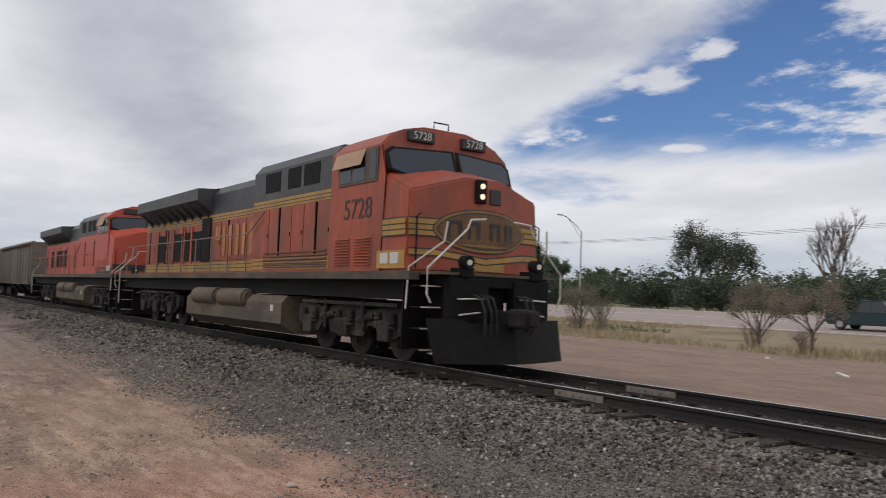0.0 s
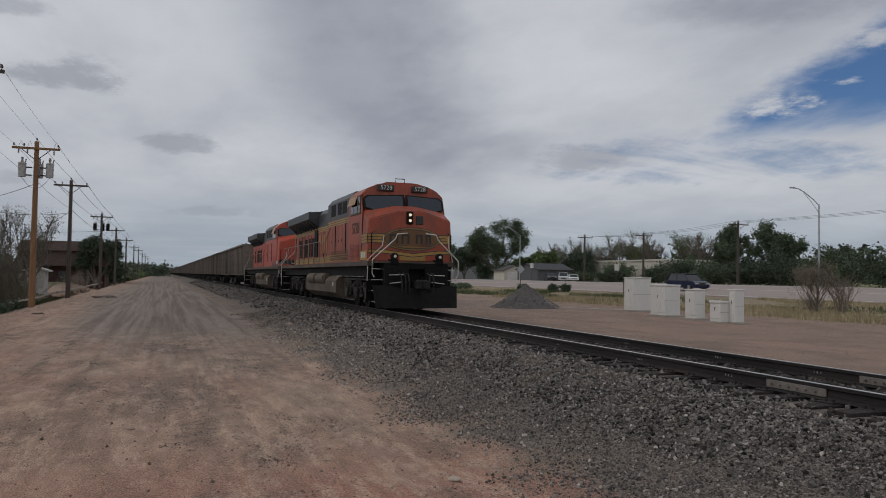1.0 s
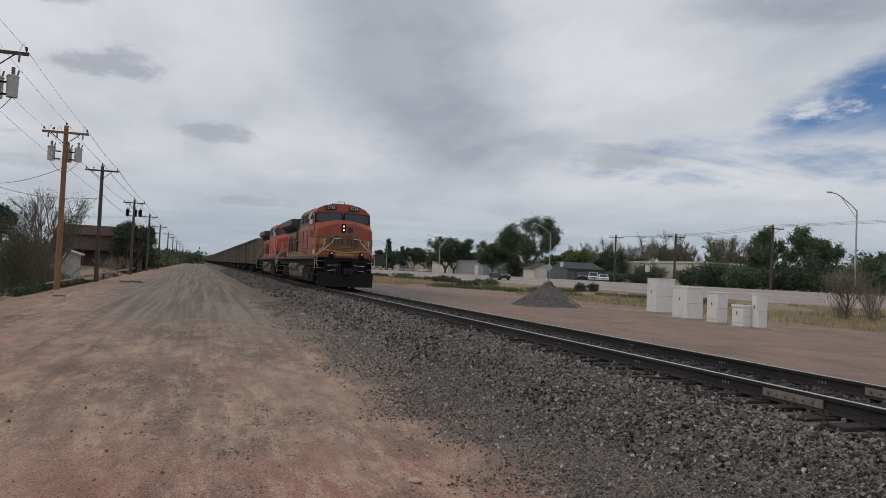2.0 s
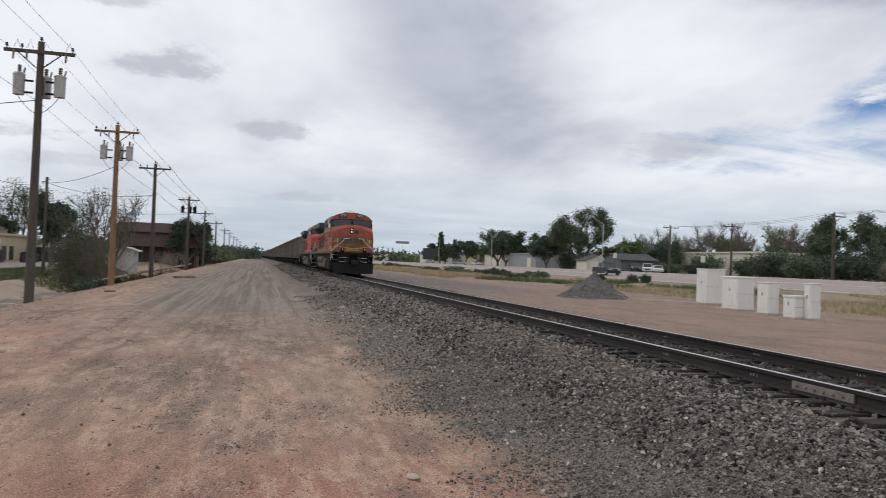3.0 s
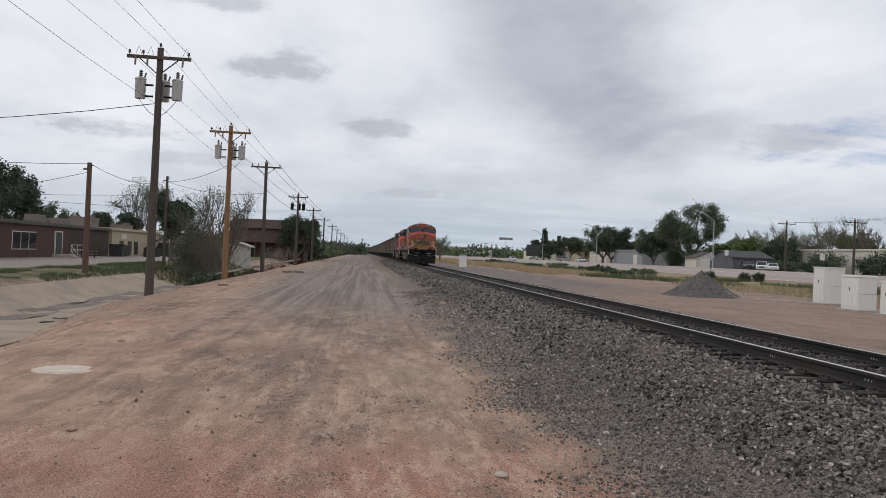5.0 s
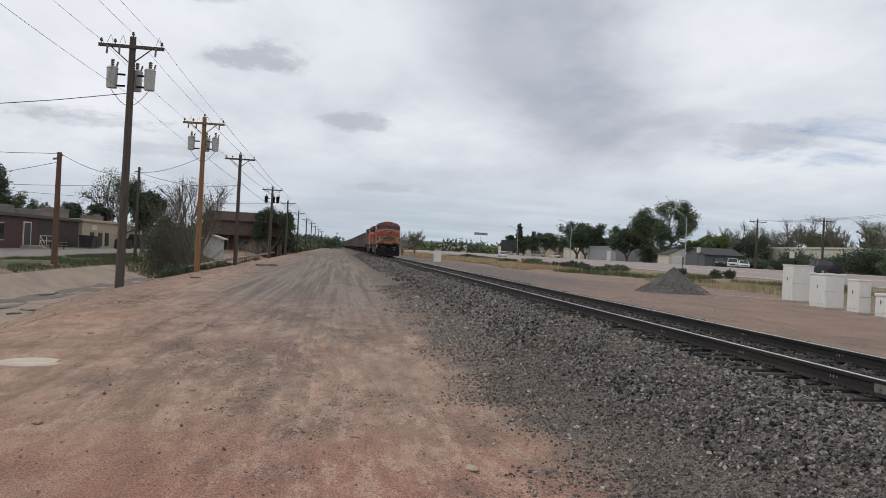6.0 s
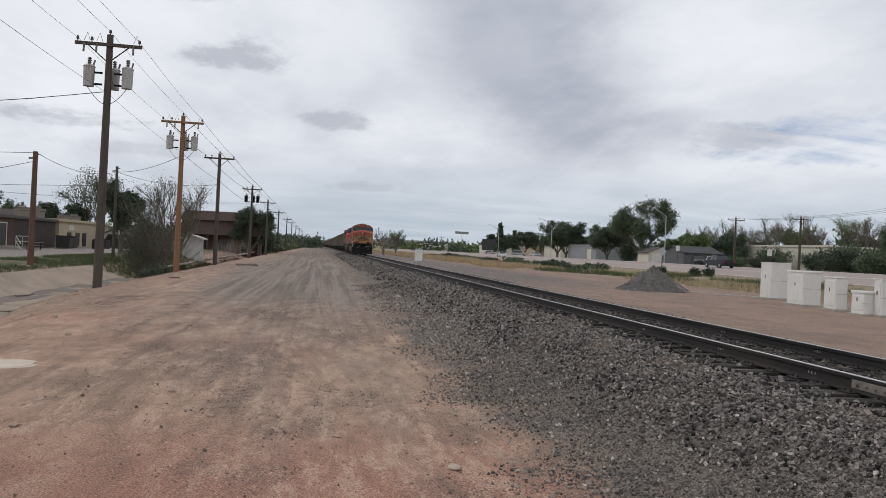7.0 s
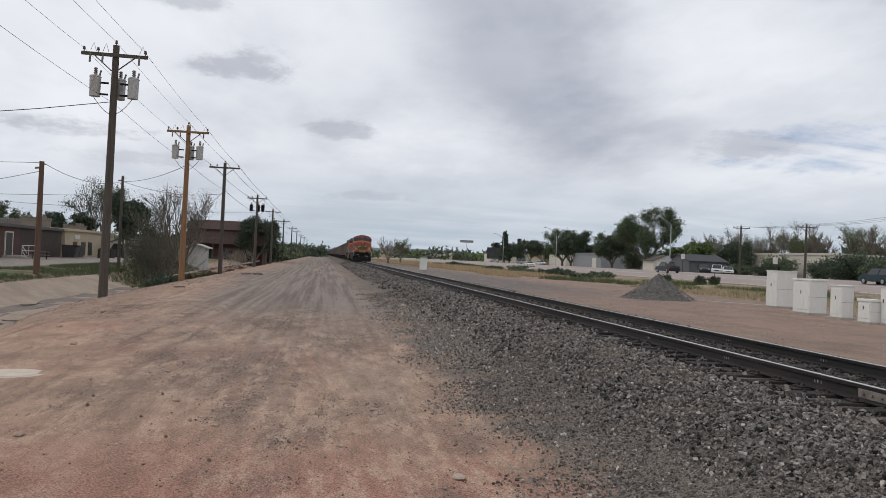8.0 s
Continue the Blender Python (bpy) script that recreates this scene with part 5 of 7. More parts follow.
# manhole lid set in the lot
t = thing("manhole_cover", "round pale concrete manhole lid set in the dirt lot", "manhole cover", pose(-11.0, 13.0, ground_height(-11.0, 13.0) - 0.018))
bm = B()
rod(bm, (0, 0, -0.1), (0, 0, 0.03), 0.45, seg=36)
part("collar", fix(bm), PALE_CONCRETE, t)
bm = B()
rod(bm, (0, 0, 0.0), (0, 0, 0.036), 0.36, seg=30)
part("lid", fix(bm), PALE_CONCRETE, t)


def rock(name, x, y, s, mat, label):
    bm = B()
    bmesh.ops.create_icosphere(bm, subdivisions=2, radius=s)
    for v in bm.verts:
        v.co *= 1 + 0.35 * noise.noise(v.co / s * 1.3 + Vector((x, y, 0)))
        v.co.z *= 0.55
    ob = part(name, bm, mat)
    ob.matrix_basis = pose(x, y, ground_height(x, y) + s * 0.25, 0, 0, x * 50)
    return tagged(ob, label, "stone")


PALE_STONE = material("pale_stone", (0.46, 0.38, 0.31), 0.9, var=0.2, scale=14, bump=0.3)
rock("stone", -5.22, 7.28, 0.058, PALE_STONE, "pale fist-sized stone lying on the pink dirt")
rock("stone", -1.95, 6.9, 0.03, PALE_STONE, "pale stone among the grey ballast")
for x, y, s in ((-7.6, 9.4, 0.04), (-6.25, 8.45, 0.04), (-8.3, 11.0, 0.05), (-9.5, 9.0, 0.05), (-6.9, 12.4, 0.045), (-5.8, 10.4, 0.04), (-11.3, 17.0, 0.07), (-3.5, 29.6, 0.12), (-12.6, 20.4, 0.08)):
    rock("stone", x, y, s, CLOD, "small brown stone lying on the dirt lot")
# loose litter on the far verge
for x, y, l, h, c in ((11.2, 10.3, 1.1, 0.05, WHITE_PAINT), (15.2, 15.0, 0.3, 0.06, WHITE_PAINT), (19.0, 32.5, 0.25, 0.08, WHITE_PAINT)):
    bm = B()
    box(bm, -l / 2, l / 2, -0.05, 0.05, 0, h, 0.01)
    ob = tagged(part("scrap_board", bm, c), "pale scrap of board lying on the dirt", "scrap")
    ob.matrix_basis = pose(x, y, ground_height(x, y), 0, 0, 40)


def gravel_pile():
    t = thing("gravel_pile", "cone-shaped pile of dark grey gravel on the dirt", "gravel pile", pose(10.7, 39.4, ground_height(10.7, 39.4) - 0.03))
    bm = B()
    rings = []
    for j in range(12):
        f = j / 11
        ring = []
        for i in range(36):
            a = i * math.tau / 36
            r = (1 - f) ** 1.05 * (1.85 + 0.25 * noise.noise((math.cos(a) * 1.5, math.sin(a) * 1.5, 0)))
            z = 1.33 * f ** 1.15 + 0.05 * noise.noise((math.cos(a) * 4, math.sin(a) * 4, f * 6))
            ring.append(bm.verts.new((r * math.cos(a), r * math.sin(a), max(0, z))))
        rings.append(ring)
    for a, b in zip(rings, rings[1:]):
        for i in range(36):
            bm.faces.new((a[i], a[(i + 1) % 36], b[(i + 1) % 36], b[i]))
    bm.faces.new(rings[-1])
    part("mound", bm, PILE, t)
    rs = random.Random(8)
    bm = B()
    for i in range(1500):
        a, f = rs.uniform(0, math.tau), 1 - math.sqrt(rs.random())
        r = (1 - f) * 1.95
        s = rs.uniform(0.025, 0.07)
        c = Vector((r * math.cos(a), r * math.sin(a), 1.33 * f ** 1.15 + 0.01))
        v = [bm.verts.new(c + Vector((rs.uniform(0.5, 1) * s * x, rs.uniform(0.5, 1) * s * y, rs.uniform(0.5, 1) * s * z))) for x, y, z in ((1, 0, 0), (-1, 0, 0), (0, 1, 0), (0, -1, 0), (0, 0, 1))]
        for q in ((0, 2, 4), (2, 1, 4), (1, 3, 4), (3, 0, 4)):
            bm.faces.new([v[k] for k in q])
    tagged(part("stone_scatter", bm, PILE, t), kind="stuff")


gravel_pile()


# ---- signal cabinets ----
SEAM = material("grey_cabinet_seam", (0.34, 0.33, 0.31), 0.6, 0, 0.1, 3, 0)
HANDLE = material("dull_red_handle", (0.16, 0.06, 0.05), 0.6, 0.1, 0.1, 3, 0)
def cabinet(x, y, w, d, h, rz, doors=1, lid=0.05, label="cream-painted steel signal cabinet on a concrete pad"):
    z = ground_height(x, y)
    t = thing("signal_cabinet", label, "signal cabinet", pose(x, y, z, 0, 0, rz), group="signal cabinets beside the track")
    bm = B()
    box(bm, -w / 2 - 0.12, w / 2 + 0.12, -d / 2 - 0.12, d / 2 + 0.12, -0.2, 0.08, 0.01)
    part("pad", bm, CONCRETE, t)
    bm = B()
    box(bm, -w / 2, w / 2, -d / 2, d / 2, 0.08, h - lid, 0.015)
    part("housing", bm, CABINET, t)
    bm = B()
    box(bm, -w / 2 - 0.03, w / 2 + 0.03, -d / 2 - 0.03, d / 2 + 0.03, h - lid, h, 0.015)
    part("lid", bm, CABINET, t)
    for i in range(doors):
        dw = (w - 0.08) / doors
        x0 = -w / 2 + 0.04 + i * dw
        bm = B()
        box(bm, x0 + 0.01, x0 + dw - 0.01, -d / 2 - 0.02, -d / 2, 0.2, h - lid - 0.08, 0.008)
        door = part("door", bm, CABINET, t)
        bm = B()
        box(bm, x0 + dw * 0.5 - 0.015, x0 + dw * 0.5 + 0.015, -d / 2 - 0.045, -d / 2 - 0.02, h * 0.58, h * 0.58 + 0.13, 0.006)
        part("handle", bm, HANDLE, door)
    bm = B()
    box(bm, -w / 2 - 0.008, w / 2 + 0.008, -d / 2 - 0.008, d / 2 + 0.008, h * 0.5, h * 0.5 + 0.012)
    part("seam", bm, SEAM, t)
    return t


cabinet(14.68, 34.75, 0.86, 1.0, 1.72, -88, 1, 0.05)
cabinet(13.05, 30.05, 1.10, 0.76, 1.42, -88, 1, 0.07)
cabinet(12.15, 26.75, 0.66, 0.46, 1.24, -88, 1, 0.05)
cabinet(11.95, 25.0, 0.62, 0.40, 0.86, -88, 1, 0.09, "low cream-painted steel equipment box on a concrete pad")
cabinet(12.35, 24.55, 0.36, 0.40, 1.30, -88, 1, 0.03, "slim cream-painted steel post cabinet on a concrete pad")
bm = B()
box(bm, -4.5, 0.6, -0.12, 0.12, -0.1, 0.06, 0.01)
ob = tagged(part("concrete_kerb", bm, CONCRETE), "pale concrete strip on the dirt beside the cabinets", "kerb", kind="structure")
ob.matrix_basis = pose(14.0, 36.2, ground_height(14, 36), 0, 0, -52)


def trackside_box():
    t = thing("trackside_box", "small silver trackside relay box on two legs", "relay box", pose(3.35, 78.5, ground_height(3.35, 78.5)))
    for k in (-0.22, 0.22):
        bm = B()
        rod(bm, (k, 0, -0.1), (k, 0, 0.5), 0.04, seg=8)
        part("leg", fix(bm), GALV, t)
    bm = B()
    box(bm, -0.35, 0.35, -0.28, 0.28, 0.42, 1.55, 0.02)
    part("housing", bm, CABINET, t)
    bm = B()
    box(bm, -0.39, 0.39, -0.32, 0.32, 1.55, 1.61, 0.015)
    part("lid", bm, GALV, t)


trackside_box()


# ---- poles and wires ----
def transformer(parent, x, y, z, mat=None):
    bm = B()
    rod(bm, (x, y, z + 0.08), (x, y, z + 0.85), 0.20, 0.215, 18)
    rod(bm, (x, y, z + 0.85), (x, y, z + 0.92), 0.235, 0.18, 18)
    can = smooth_mesh(part("transformer", fix(bm), mat or TRANSF, parent, "grey can transformer streaked with rust"), 40)
    bm = B()
    for k in range(4):
        rod(bm, (x, y, z + 0.92 + k * 0.08), (x, y, z + 0.98 + k * 0.08), 0.085, 0.05, 8)
    rod(bm, (x + 0.15, y, z + 0.9), (x + 0.2, y, z + 1.12), 0.035, seg=6)
    part("bushing", fix(bm), GALV_DULL, can)
    for zz in (z + 0.15, z + 0.6):
        bm = B()
        box(bm, *sorted((x * 0.3, x)), y - 0.03, y + 0.03, zz, zz + 0.07)
        part("bracket", bm, BLACK_IRON, can)


def utility_pole(x, y, top, mat, cans=0, can_mat=None, arm=1.25, lean=0.0, r=0.16, label=""):
    z = ground_height(x, y) - 0.3
    t = thing("utility_pole", label or "wooden utility pole with a crossarm", "utility pole", pose(x, y, z, 0, lean, 0), group="utility poles along the lot")
    h = top - z
    bm = B()
    rod(bm, (0, 0, 0), (0, 0, h), r * 1.15, r * 0.78, 12)
    smooth_mesh(part("pole", fix(bm), mat, t))
    za = h - 0.42
    if arm:
        bm = B()
        box(bm, -arm, arm, -0.22, -0.12, za - 0.07, za + 0.06, 0.01)
        part("crossarm", bm, mat, t)
        for k in (-1, 1):
            bm = B()
            rod(bm, (k * arm * 0.62, -0.17, za - 0.05), (k * 0.1, -0.15, za - 0.62), 0.025, seg=6)
            part("brace", fix(bm), POLE_DARK, t)
        for xx in (-arm + 0.1, -arm * 0.5, arm - 0.1, 0.0):
            bm = B()
            z0 = za + 0.06 if xx else h
            rod(bm, (xx, -0.17 if xx else 0, z0), (xx, -0.17 if xx else 0, z0 + 0.12), 0.02, seg=6)
            rod(bm, (xx, -0.17 if xx else 0, z0 + 0.08), (xx, -0.17 if xx else 0, z0 + 0.2), 0.06, 0.04, 8)
            part("insulator", fix(bm), POLE_DARK, t)
        if cans:
            for xx in (-arm * 0.72, -arm * 0.35, arm * 0.75):
                bm = B()
                rod(bm, (xx, -0.25, za - 0.35), (xx, -0.2, za), 0.04, seg=6)
                pipe(bm, [(xx, -0.22, za + 0.1), (xx + 0.12, -0.22, za + 0.42), (xx + 0.22, -0.22, za + 0.1)], 0.012)
                part("cutout", fix(bm), GALV_DULL, t)
    if cans:
        for xx in ((-0.72, 0.72) if cans == 2 else (-0.72, 0.12, 0.72)):
            transformer(t, xx, 0 if xx != 0.12 else 0.42, h - 2.15, can_mat)
        bm = B()
        pts = [(-0.8 + 0.16 * i, -0.1, h - 2.0 - 0.75 * math.sin(i * math.pi / 10)) for i in range(11)]
        pipe(bm, pts, 0.012)
        part("drop_loop", fix(bm), WIRE, t)
    return t


ROW = [(15.5, 9.0), (33.4, 8.98), (51.1, 8.62), (69.7, 8.4), (104, 8.15), (136, 8.1), (174, 8.0), (220, 8.0), (262, 8.2), (310, 8.2), (365, 8.3), (430, 8.4)]
for i, (y, top) in enumerate(ROW):
    utility_pole(-15.0, y, top, POLE_BROWN if i == 2 else POLE_DARK, 3 if i in (1, 2, 4) else 0, BLACK_IRON if i == 4 else TRANSF, lean=0.25 if i == 1 else 0,
                 label={1: "dark weathered utility pole with rust-streaked transformers", 2: "brown wooden utility pole with three grey transformers", 4: "dark utility pole with three black transformers"}.get(i, "dark weathered utility pole with a crossarm"))


def wire(p, q, sag, r=0.011, label="overhead power line strung between poles"):
    bm = B()
    p, q = Vector(p), Vector(q)
    pts = [p.lerp(q, i / 10) - Vector((0, 0, sag * 4 * (i / 10) * (1 - i / 10))) for i in range(11)]
    pipe(bm, pts, r, 5)
    return tagged(part("power_line", fix(bm), WIRE), label, "power line", "power lines")


for (y0, t0), (y1, t1) in zip(ROW, ROW[1:9]):
    for dx, dz in ((-1.15, -0.2), (0.0, 0.18), (1.15, -0.2), (0.05, -2.3)):
        wire((-15 + dx, y0, t0 + dz), (-15 + dx, y1, t1 + dz), 0.006 * (y1 - y0), 0.0065 if y0 < 40 else (0.011 if y0 < 60 else 0.018))
for p, q, s in (((-15, 33.4, 6.75), (-40, 28, 4.9), 1.0), ((-23, 49.9, 5.75), (-23, 69, 6.3), 0.6), ((-23, 69, 6.3), (-15, 51.2, 6.2), 0.3), ((-23, 69, 6.3), (-15, 69.7, 5.8), 0.5),
                ((-23, 49.9, 5.7), (-46, 44, 6.6), 0.7), ((-23, 49.9, 5.2), (-46, 74, 4.2), 0.3), ((-15, 69.7, 6.0), (-24, 104, 4.3), 0.3), ((-46, 60, 4.8), (-15, 104, 6.0), 0.8), ((-60, 60, 5.2), (-23, 69, 5.2), 0.8)):
    wire(p, q, s, 0.016, "black service cable strung to a building")


POLE_RUST = material("reddish_weathered_pole", (0.12, 0.07, 0.048), 0.95, 0, 0.3, 2.5, 0.5, stretch=(6, 6, 0.4))


def plain_pole(x, y, top, mat, label, r=0.13):
    t = thing("service_pole", label, "utility pole", pose(x, y, ground_height(x, y) - 0.3))
    h = top - ground_height(x, y) + 0.3
    bm = B()
    rod(bm, (0, 0, 0), (0, 0, h), r * 1.1, r * 0.8, 12)
    smooth_mesh(part("pole", fix(bm), mat, t))
    bm = B()
    rod(bm, (0, 0, h - 0.2), (0.25, 0, h - 0.15), 0.03, seg=6)
    rod(bm, (0, 0, h - 0.35), (-0.35, 0, h - 0.4), 0.06, seg=8)
    part("bracket", fix(bm), GALV_DULL, t)


plain_pole(-23.0, 50.0, 5.78, POLE_RUST, "bare brown service pole on the grass bank", 0.17)
plain_pole(-23.0, 69.0, 6.75, POLE_DARK, "thin weathered service pole on the grass bank", 0.13)
for y, top in ((124.2, 8.9), (106, 8.45), (84.5, 8.93), (30, 9.0)):
    utility_pole(62, y, top, POLE_DARK, 0, arm=1.5, r=0.17, label="dark utility pole with a crossarm beyond the highway")


for y0, y1, t0, t1 in ((124.2, 106, 8.9, 8.45), (106, 84.5, 8.45, 8.93), (84.5, 30, 8.93, 9.0)):
    for dx in (-1.35, 0.0, 1.35):
        wire((62 + dx, y0, t0 - 0.1), (62 + dx, y1, t1 - 0.1), 0.25, 0.014)


def street_lamp(x, y, h, reach=3.4):
    z = ground_height(x, y)
    t = thing("street_lamp", "tall galvanised street lamp with a curved arm", "street lamp", pose(x, y, z), group="street lamps along the highway")
    bm = B()
    rod(bm, (0, 0, -0.2), (0, 0, h), 0.12, 0.075, 10)
    smooth_mesh(part("post", fix(bm), GALV, t))
    bm = B()
    pipe(bm, [(0, 0, h - 0.1), (-0.25 * reach, 0, h + 0.55), (-0.6 * reach, 0, h + 1.25), (-0.8 * reach, 0, h + 1.55), (-reach, 0, h + 1.65)], 0.05)
    pipe(bm, [(0, 0, h - 0.9), (-0.35 * reach, 0, h + 0.35), (-0.62 * reach, 0, h + 1.2)], 0.03)
    part("arm", fix(bm), GALV, t)
    bm = B()
    box(bm, -reach - 0.55, -reach + 0.1, -0.14, 0.14, h + 1.58, h + 1.74, 0.05)
    part("lamp_head", bm, GALV, t)


street_lamp(59.6, 68.6, 9.1)
street_lamp(59.6, 146, 9.2)
street_lamp(59.6, 222, 9.2)
street_lamp(59.6, 290, 9.2)


# ---- road signs ----
def sign(x, y, h, w, s, mat, label, shape="square", face=0):
    t = thing("road_sign", label, "road sign", pose(x, y, ground_height(x, y), 0, 0, face))
    bm = B()
    rod(bm, (0, 0.04, -0.2), (0, 0.04, h), 0.05, seg=8)
    part("post", fix(bm), POLE_DARK, t)
    bm = B()
    if shape == "diamond":
        a = [(0, -w / 2), (w / 2, 0), (0, w / 2), (-w / 2, 0)]
    else:
        a = [(-w / 2, -s / 2), (w / 2, -s / 2), (w / 2, s / 2), (-w / 2, s / 2)]
    zc = h - s / 2
    prism(bm, [(p, -0.02, zc + q) for p, q in a], [(p, 0.01, zc + q) for p, q in a])
    part("panel", fix(bm), mat, t)


sign(37.5, 97.9, 3.2, 1.15, 1.15, GALV, "grey back of a diamond road sign", "diamond", 0)
sign(61.0, 112, 3.0, 0.8, 1.0, WHITE_PAINT, "small white roadside notice on a post")
sign(36.0, 70, 2.0, 0.15, 0.4, BLACK_IRON, "short dark delineator post on the verge")
sign(61, 375, 10.0, 6.5, 1.2, GREY_WALL, "wide grey business sign high on a post")
sign(61, 312, 6.0, 6.0, 4.5, DARK_PAINT, "dark billboard panel seen from behind")
sign(62, 145.4, 3.6, 0.75, 1.0, WHITE_PAINT, "pale roadside business sign on a post")


# ---- buildings ----
def window(parent, x0, x1, y0, y1, z0, z1, frame_mat=None, axis="x"):
    """A framed pane set proud of a wall that faces +x or -y."""
    bm = B()
    box(bm, x0, x1, y0, y1, z0, z1, 0.01)
    w = part("window", bm, frame_mat or CREAM, parent)
    bm = B()
    n = 3
    for i in range(n):
        if axis == "x":
            d = (y1 - y0) / n
            box(bm, x1, x1 + 0.02, y0 + i * d + 0.07, y0 + (i + 1) * d - 0.07, z0 + 0.08, z1 - 0.08)
        else:
            d = (x1 - x0) / n
            box(bm, x0 + i * d + 0.07, x0 + (i + 1) * d - 0.07, y0 - 0.02, y0, z0 + 0.08, z1 - 0.08)
    part("pane", bm, GLASS, w)


def flat_building(name, label, x0, x1, y0, y1, h, mat, base, roof_mat=ROOF):
    t = thing(name, label, "building", pose(0, 0, base))
    bm = B()
    box(bm, x0, x1, y0, y1, -0.4, h)
    part("wall", bm, mat, t)
    bm = B()
    box(bm, x0 - 0.25, x1 + 0.25, y0 - 0.25, y1 + 0.25, h, h + 0.32, 0.03)
    part("roof", bm, roof_mat, t)
    return t


west = flat_building("brick_building", "low flat-roofed red-brown brick building beside a yard", -52, -37, 56, 87, 3.05, BRICK, -0.7)
bm = B()
box(bm, -52, -37.3, 87, 101, -0.4, 3.05)
part("rear_wall", bm, BRICK_DARK, west, "darker brown rear wing")
bm = B()
box(bm, -52.2, -37.05, 87.26, 101.2, 3.05, 3.37, 0.03)
part("rear_roof", bm, ROOF, west)
for y, w in ((61, 4.6), (73.4, 5.2)):
    window(west, -37, -36.95, y, y + w, 0.75, 2.4)
bm = B()
box(bm, -37, -36.93, 83.2, 84.9, 0.3, 2.5)
part("door", bm, BLACK_PAINT, west, "dark doorway")
bm = B()
for y0, y1, z0, z1 in ((83.05, 83.2, 0.3, 2.62), (84.9, 85.05, 0.3, 2.62), (83.2, 84.9, 2.5, 2.62)):
    box(bm, -37, -36.9, y0, y1, z0, z1)
part("door_frame", bm, CREAM, west, "pale door frame")
bm = B()
box(bm, -37, -35.2, 82.6, 86.2, -0.2, 0.3)
for i in range(3):
    box(bm, -35.2 + i * 0.3, -34.9 + i * 0.3, 82.6, 86.2, -0.2, 0.2 - i * 0.1)
part("porch_steps", bm, CONCRETE, west)
bm = B()
for y in (82.6, 84.4, 86.2):
    rod(bm, (-35.2, y, 0.3), (-35.2, y, 1.3), 0.03)
for z in (0.8, 1.3):
    rod(bm, (-35.2, 82.6, z), (-35.2, 86.2, z), 0.03)
    rod(bm, (-35.2, 82.6, z), (-34.4, 81.6, z - 0.7), 0.03)
part("porch_railing", fix(bm), HANDRAIL, west, "white porch railing")
ROOF_UNITS = []
for y, s in ((90.5, 1.0), (93.6, 0.7), (98, 0.85)):
    bm = B()
    box(bm, -43, -41.4, y, y + 1.9, 3.35, 3.4 + s, 0.05)
    part("rooftop_unit", bm, GALV_DULL, west)
for x, y, w, d, s in ((-41.5, 104.6, 2.2, 2.4, 0.75), (-41.0, 116.8, 2.0, 4.0, 0.55), (-44.0, 110.0, 2.5, 2.0, 1.2)):
    bm = B()
    box(bm, x - w / 2, x + w / 2, y, y + d, 3.30, 3.6 + s, 0.05)
    box(bm, x - w / 2 - 0.08, x + w / 2 + 0.08, y - 0.08, y + d + 0.08, 3.6 + s, 3.68 + s, 0.02)
    for k in range(3):
        rod(bm, (x + w / 2 - 0.3, y + 0.6 + k * 1.1, 3.68 + s), (x + w / 2 - 0.3, y + 0.6 + k * 1.1, 3.95 + s), 0.22, seg=10)
    ROOF_UNITS.append(bm)
yard2 = flat_building("tan_building", "low tan stucco building with dark doorways", -50, -37.0, 101.4, 124, 3.15, TAN, -0.7, TAN)
for bm in ROOF_UNITS:
    part("rooftop_unit", fix(bm), GALV_DULL, yard2, "grey rooftop air unit")
# doorways are not cut: black slabs give the shade inside them
for y in (104.5, 108, 111):
    bm = B()
    box(bm, -37.0, -36.92, y, y + 1.6, 0.2, 1.9)
    part("doorway", bm, BLACK_PAINT, yard2)
bm = B()
box(bm, -37.0, -36.9, 105, 107, 2.2, 2.8)
part("vent", bm, CREAM, yard2)
for y in (98.6, 96.8):
    t = thing("rubbish_container", "dark steel rubbish container against the brick wall", "container", pose(-34.9, y, ground_height(-34.9, y)))
    bm = B()
    prism(bm, [(-0.7, -0.8, 0.1), (0.6, -0.8, 0.1), (0.6, 0.8, 0.1), (-0.7, 0.8, 0.1)], [(-0.8, -0.85, 1.5), (0.8, -0.85, 1.3), (0.8, 0.85, 1.3), (-0.8, 0.85, 1.5)])
    part("bin", fix(bm), BLACK_PAINT, t)
    bm = B()
    box(bm, -0.85, 0.85, -0.9, 0.9, 1.42, 1.5)
    part("lid", bm, BLACK_PAINT, t)


def gable(name, label, x, y, w, d, h, rise, wall, roof, rz=0):
    t = thing(name, label, "building", pose(x, y, ground_height(x, y), 0, 0, rz))
    bm = B()
    a = [(-w / 2, -0.4), (w / 2, -0.4), (w / 2, h), (0, h + rise), (-w / 2, h)]
    prism(bm, [(p, -d / 2, q) for p, q in a], [(p, d / 2, q) for p, q in a])
    part("wall", fix(bm), wall, t)
    for k in (-1, 1):
        bm = B()
        e = 0.4
        sl = rise / (w / 2)
        a = [(0, h + rise), (k * (w / 2 + e), h - e * sl), (k * (w / 2 + e), h - e * sl + 0.14), (0, h + rise + 0.14)]
        prism(bm, [(p, -d / 2 - e, q) for p, q in a], [(p, d / 2 + e, q) for p, q in a])
        part("roof", fix(bm), roof, t)
    return t


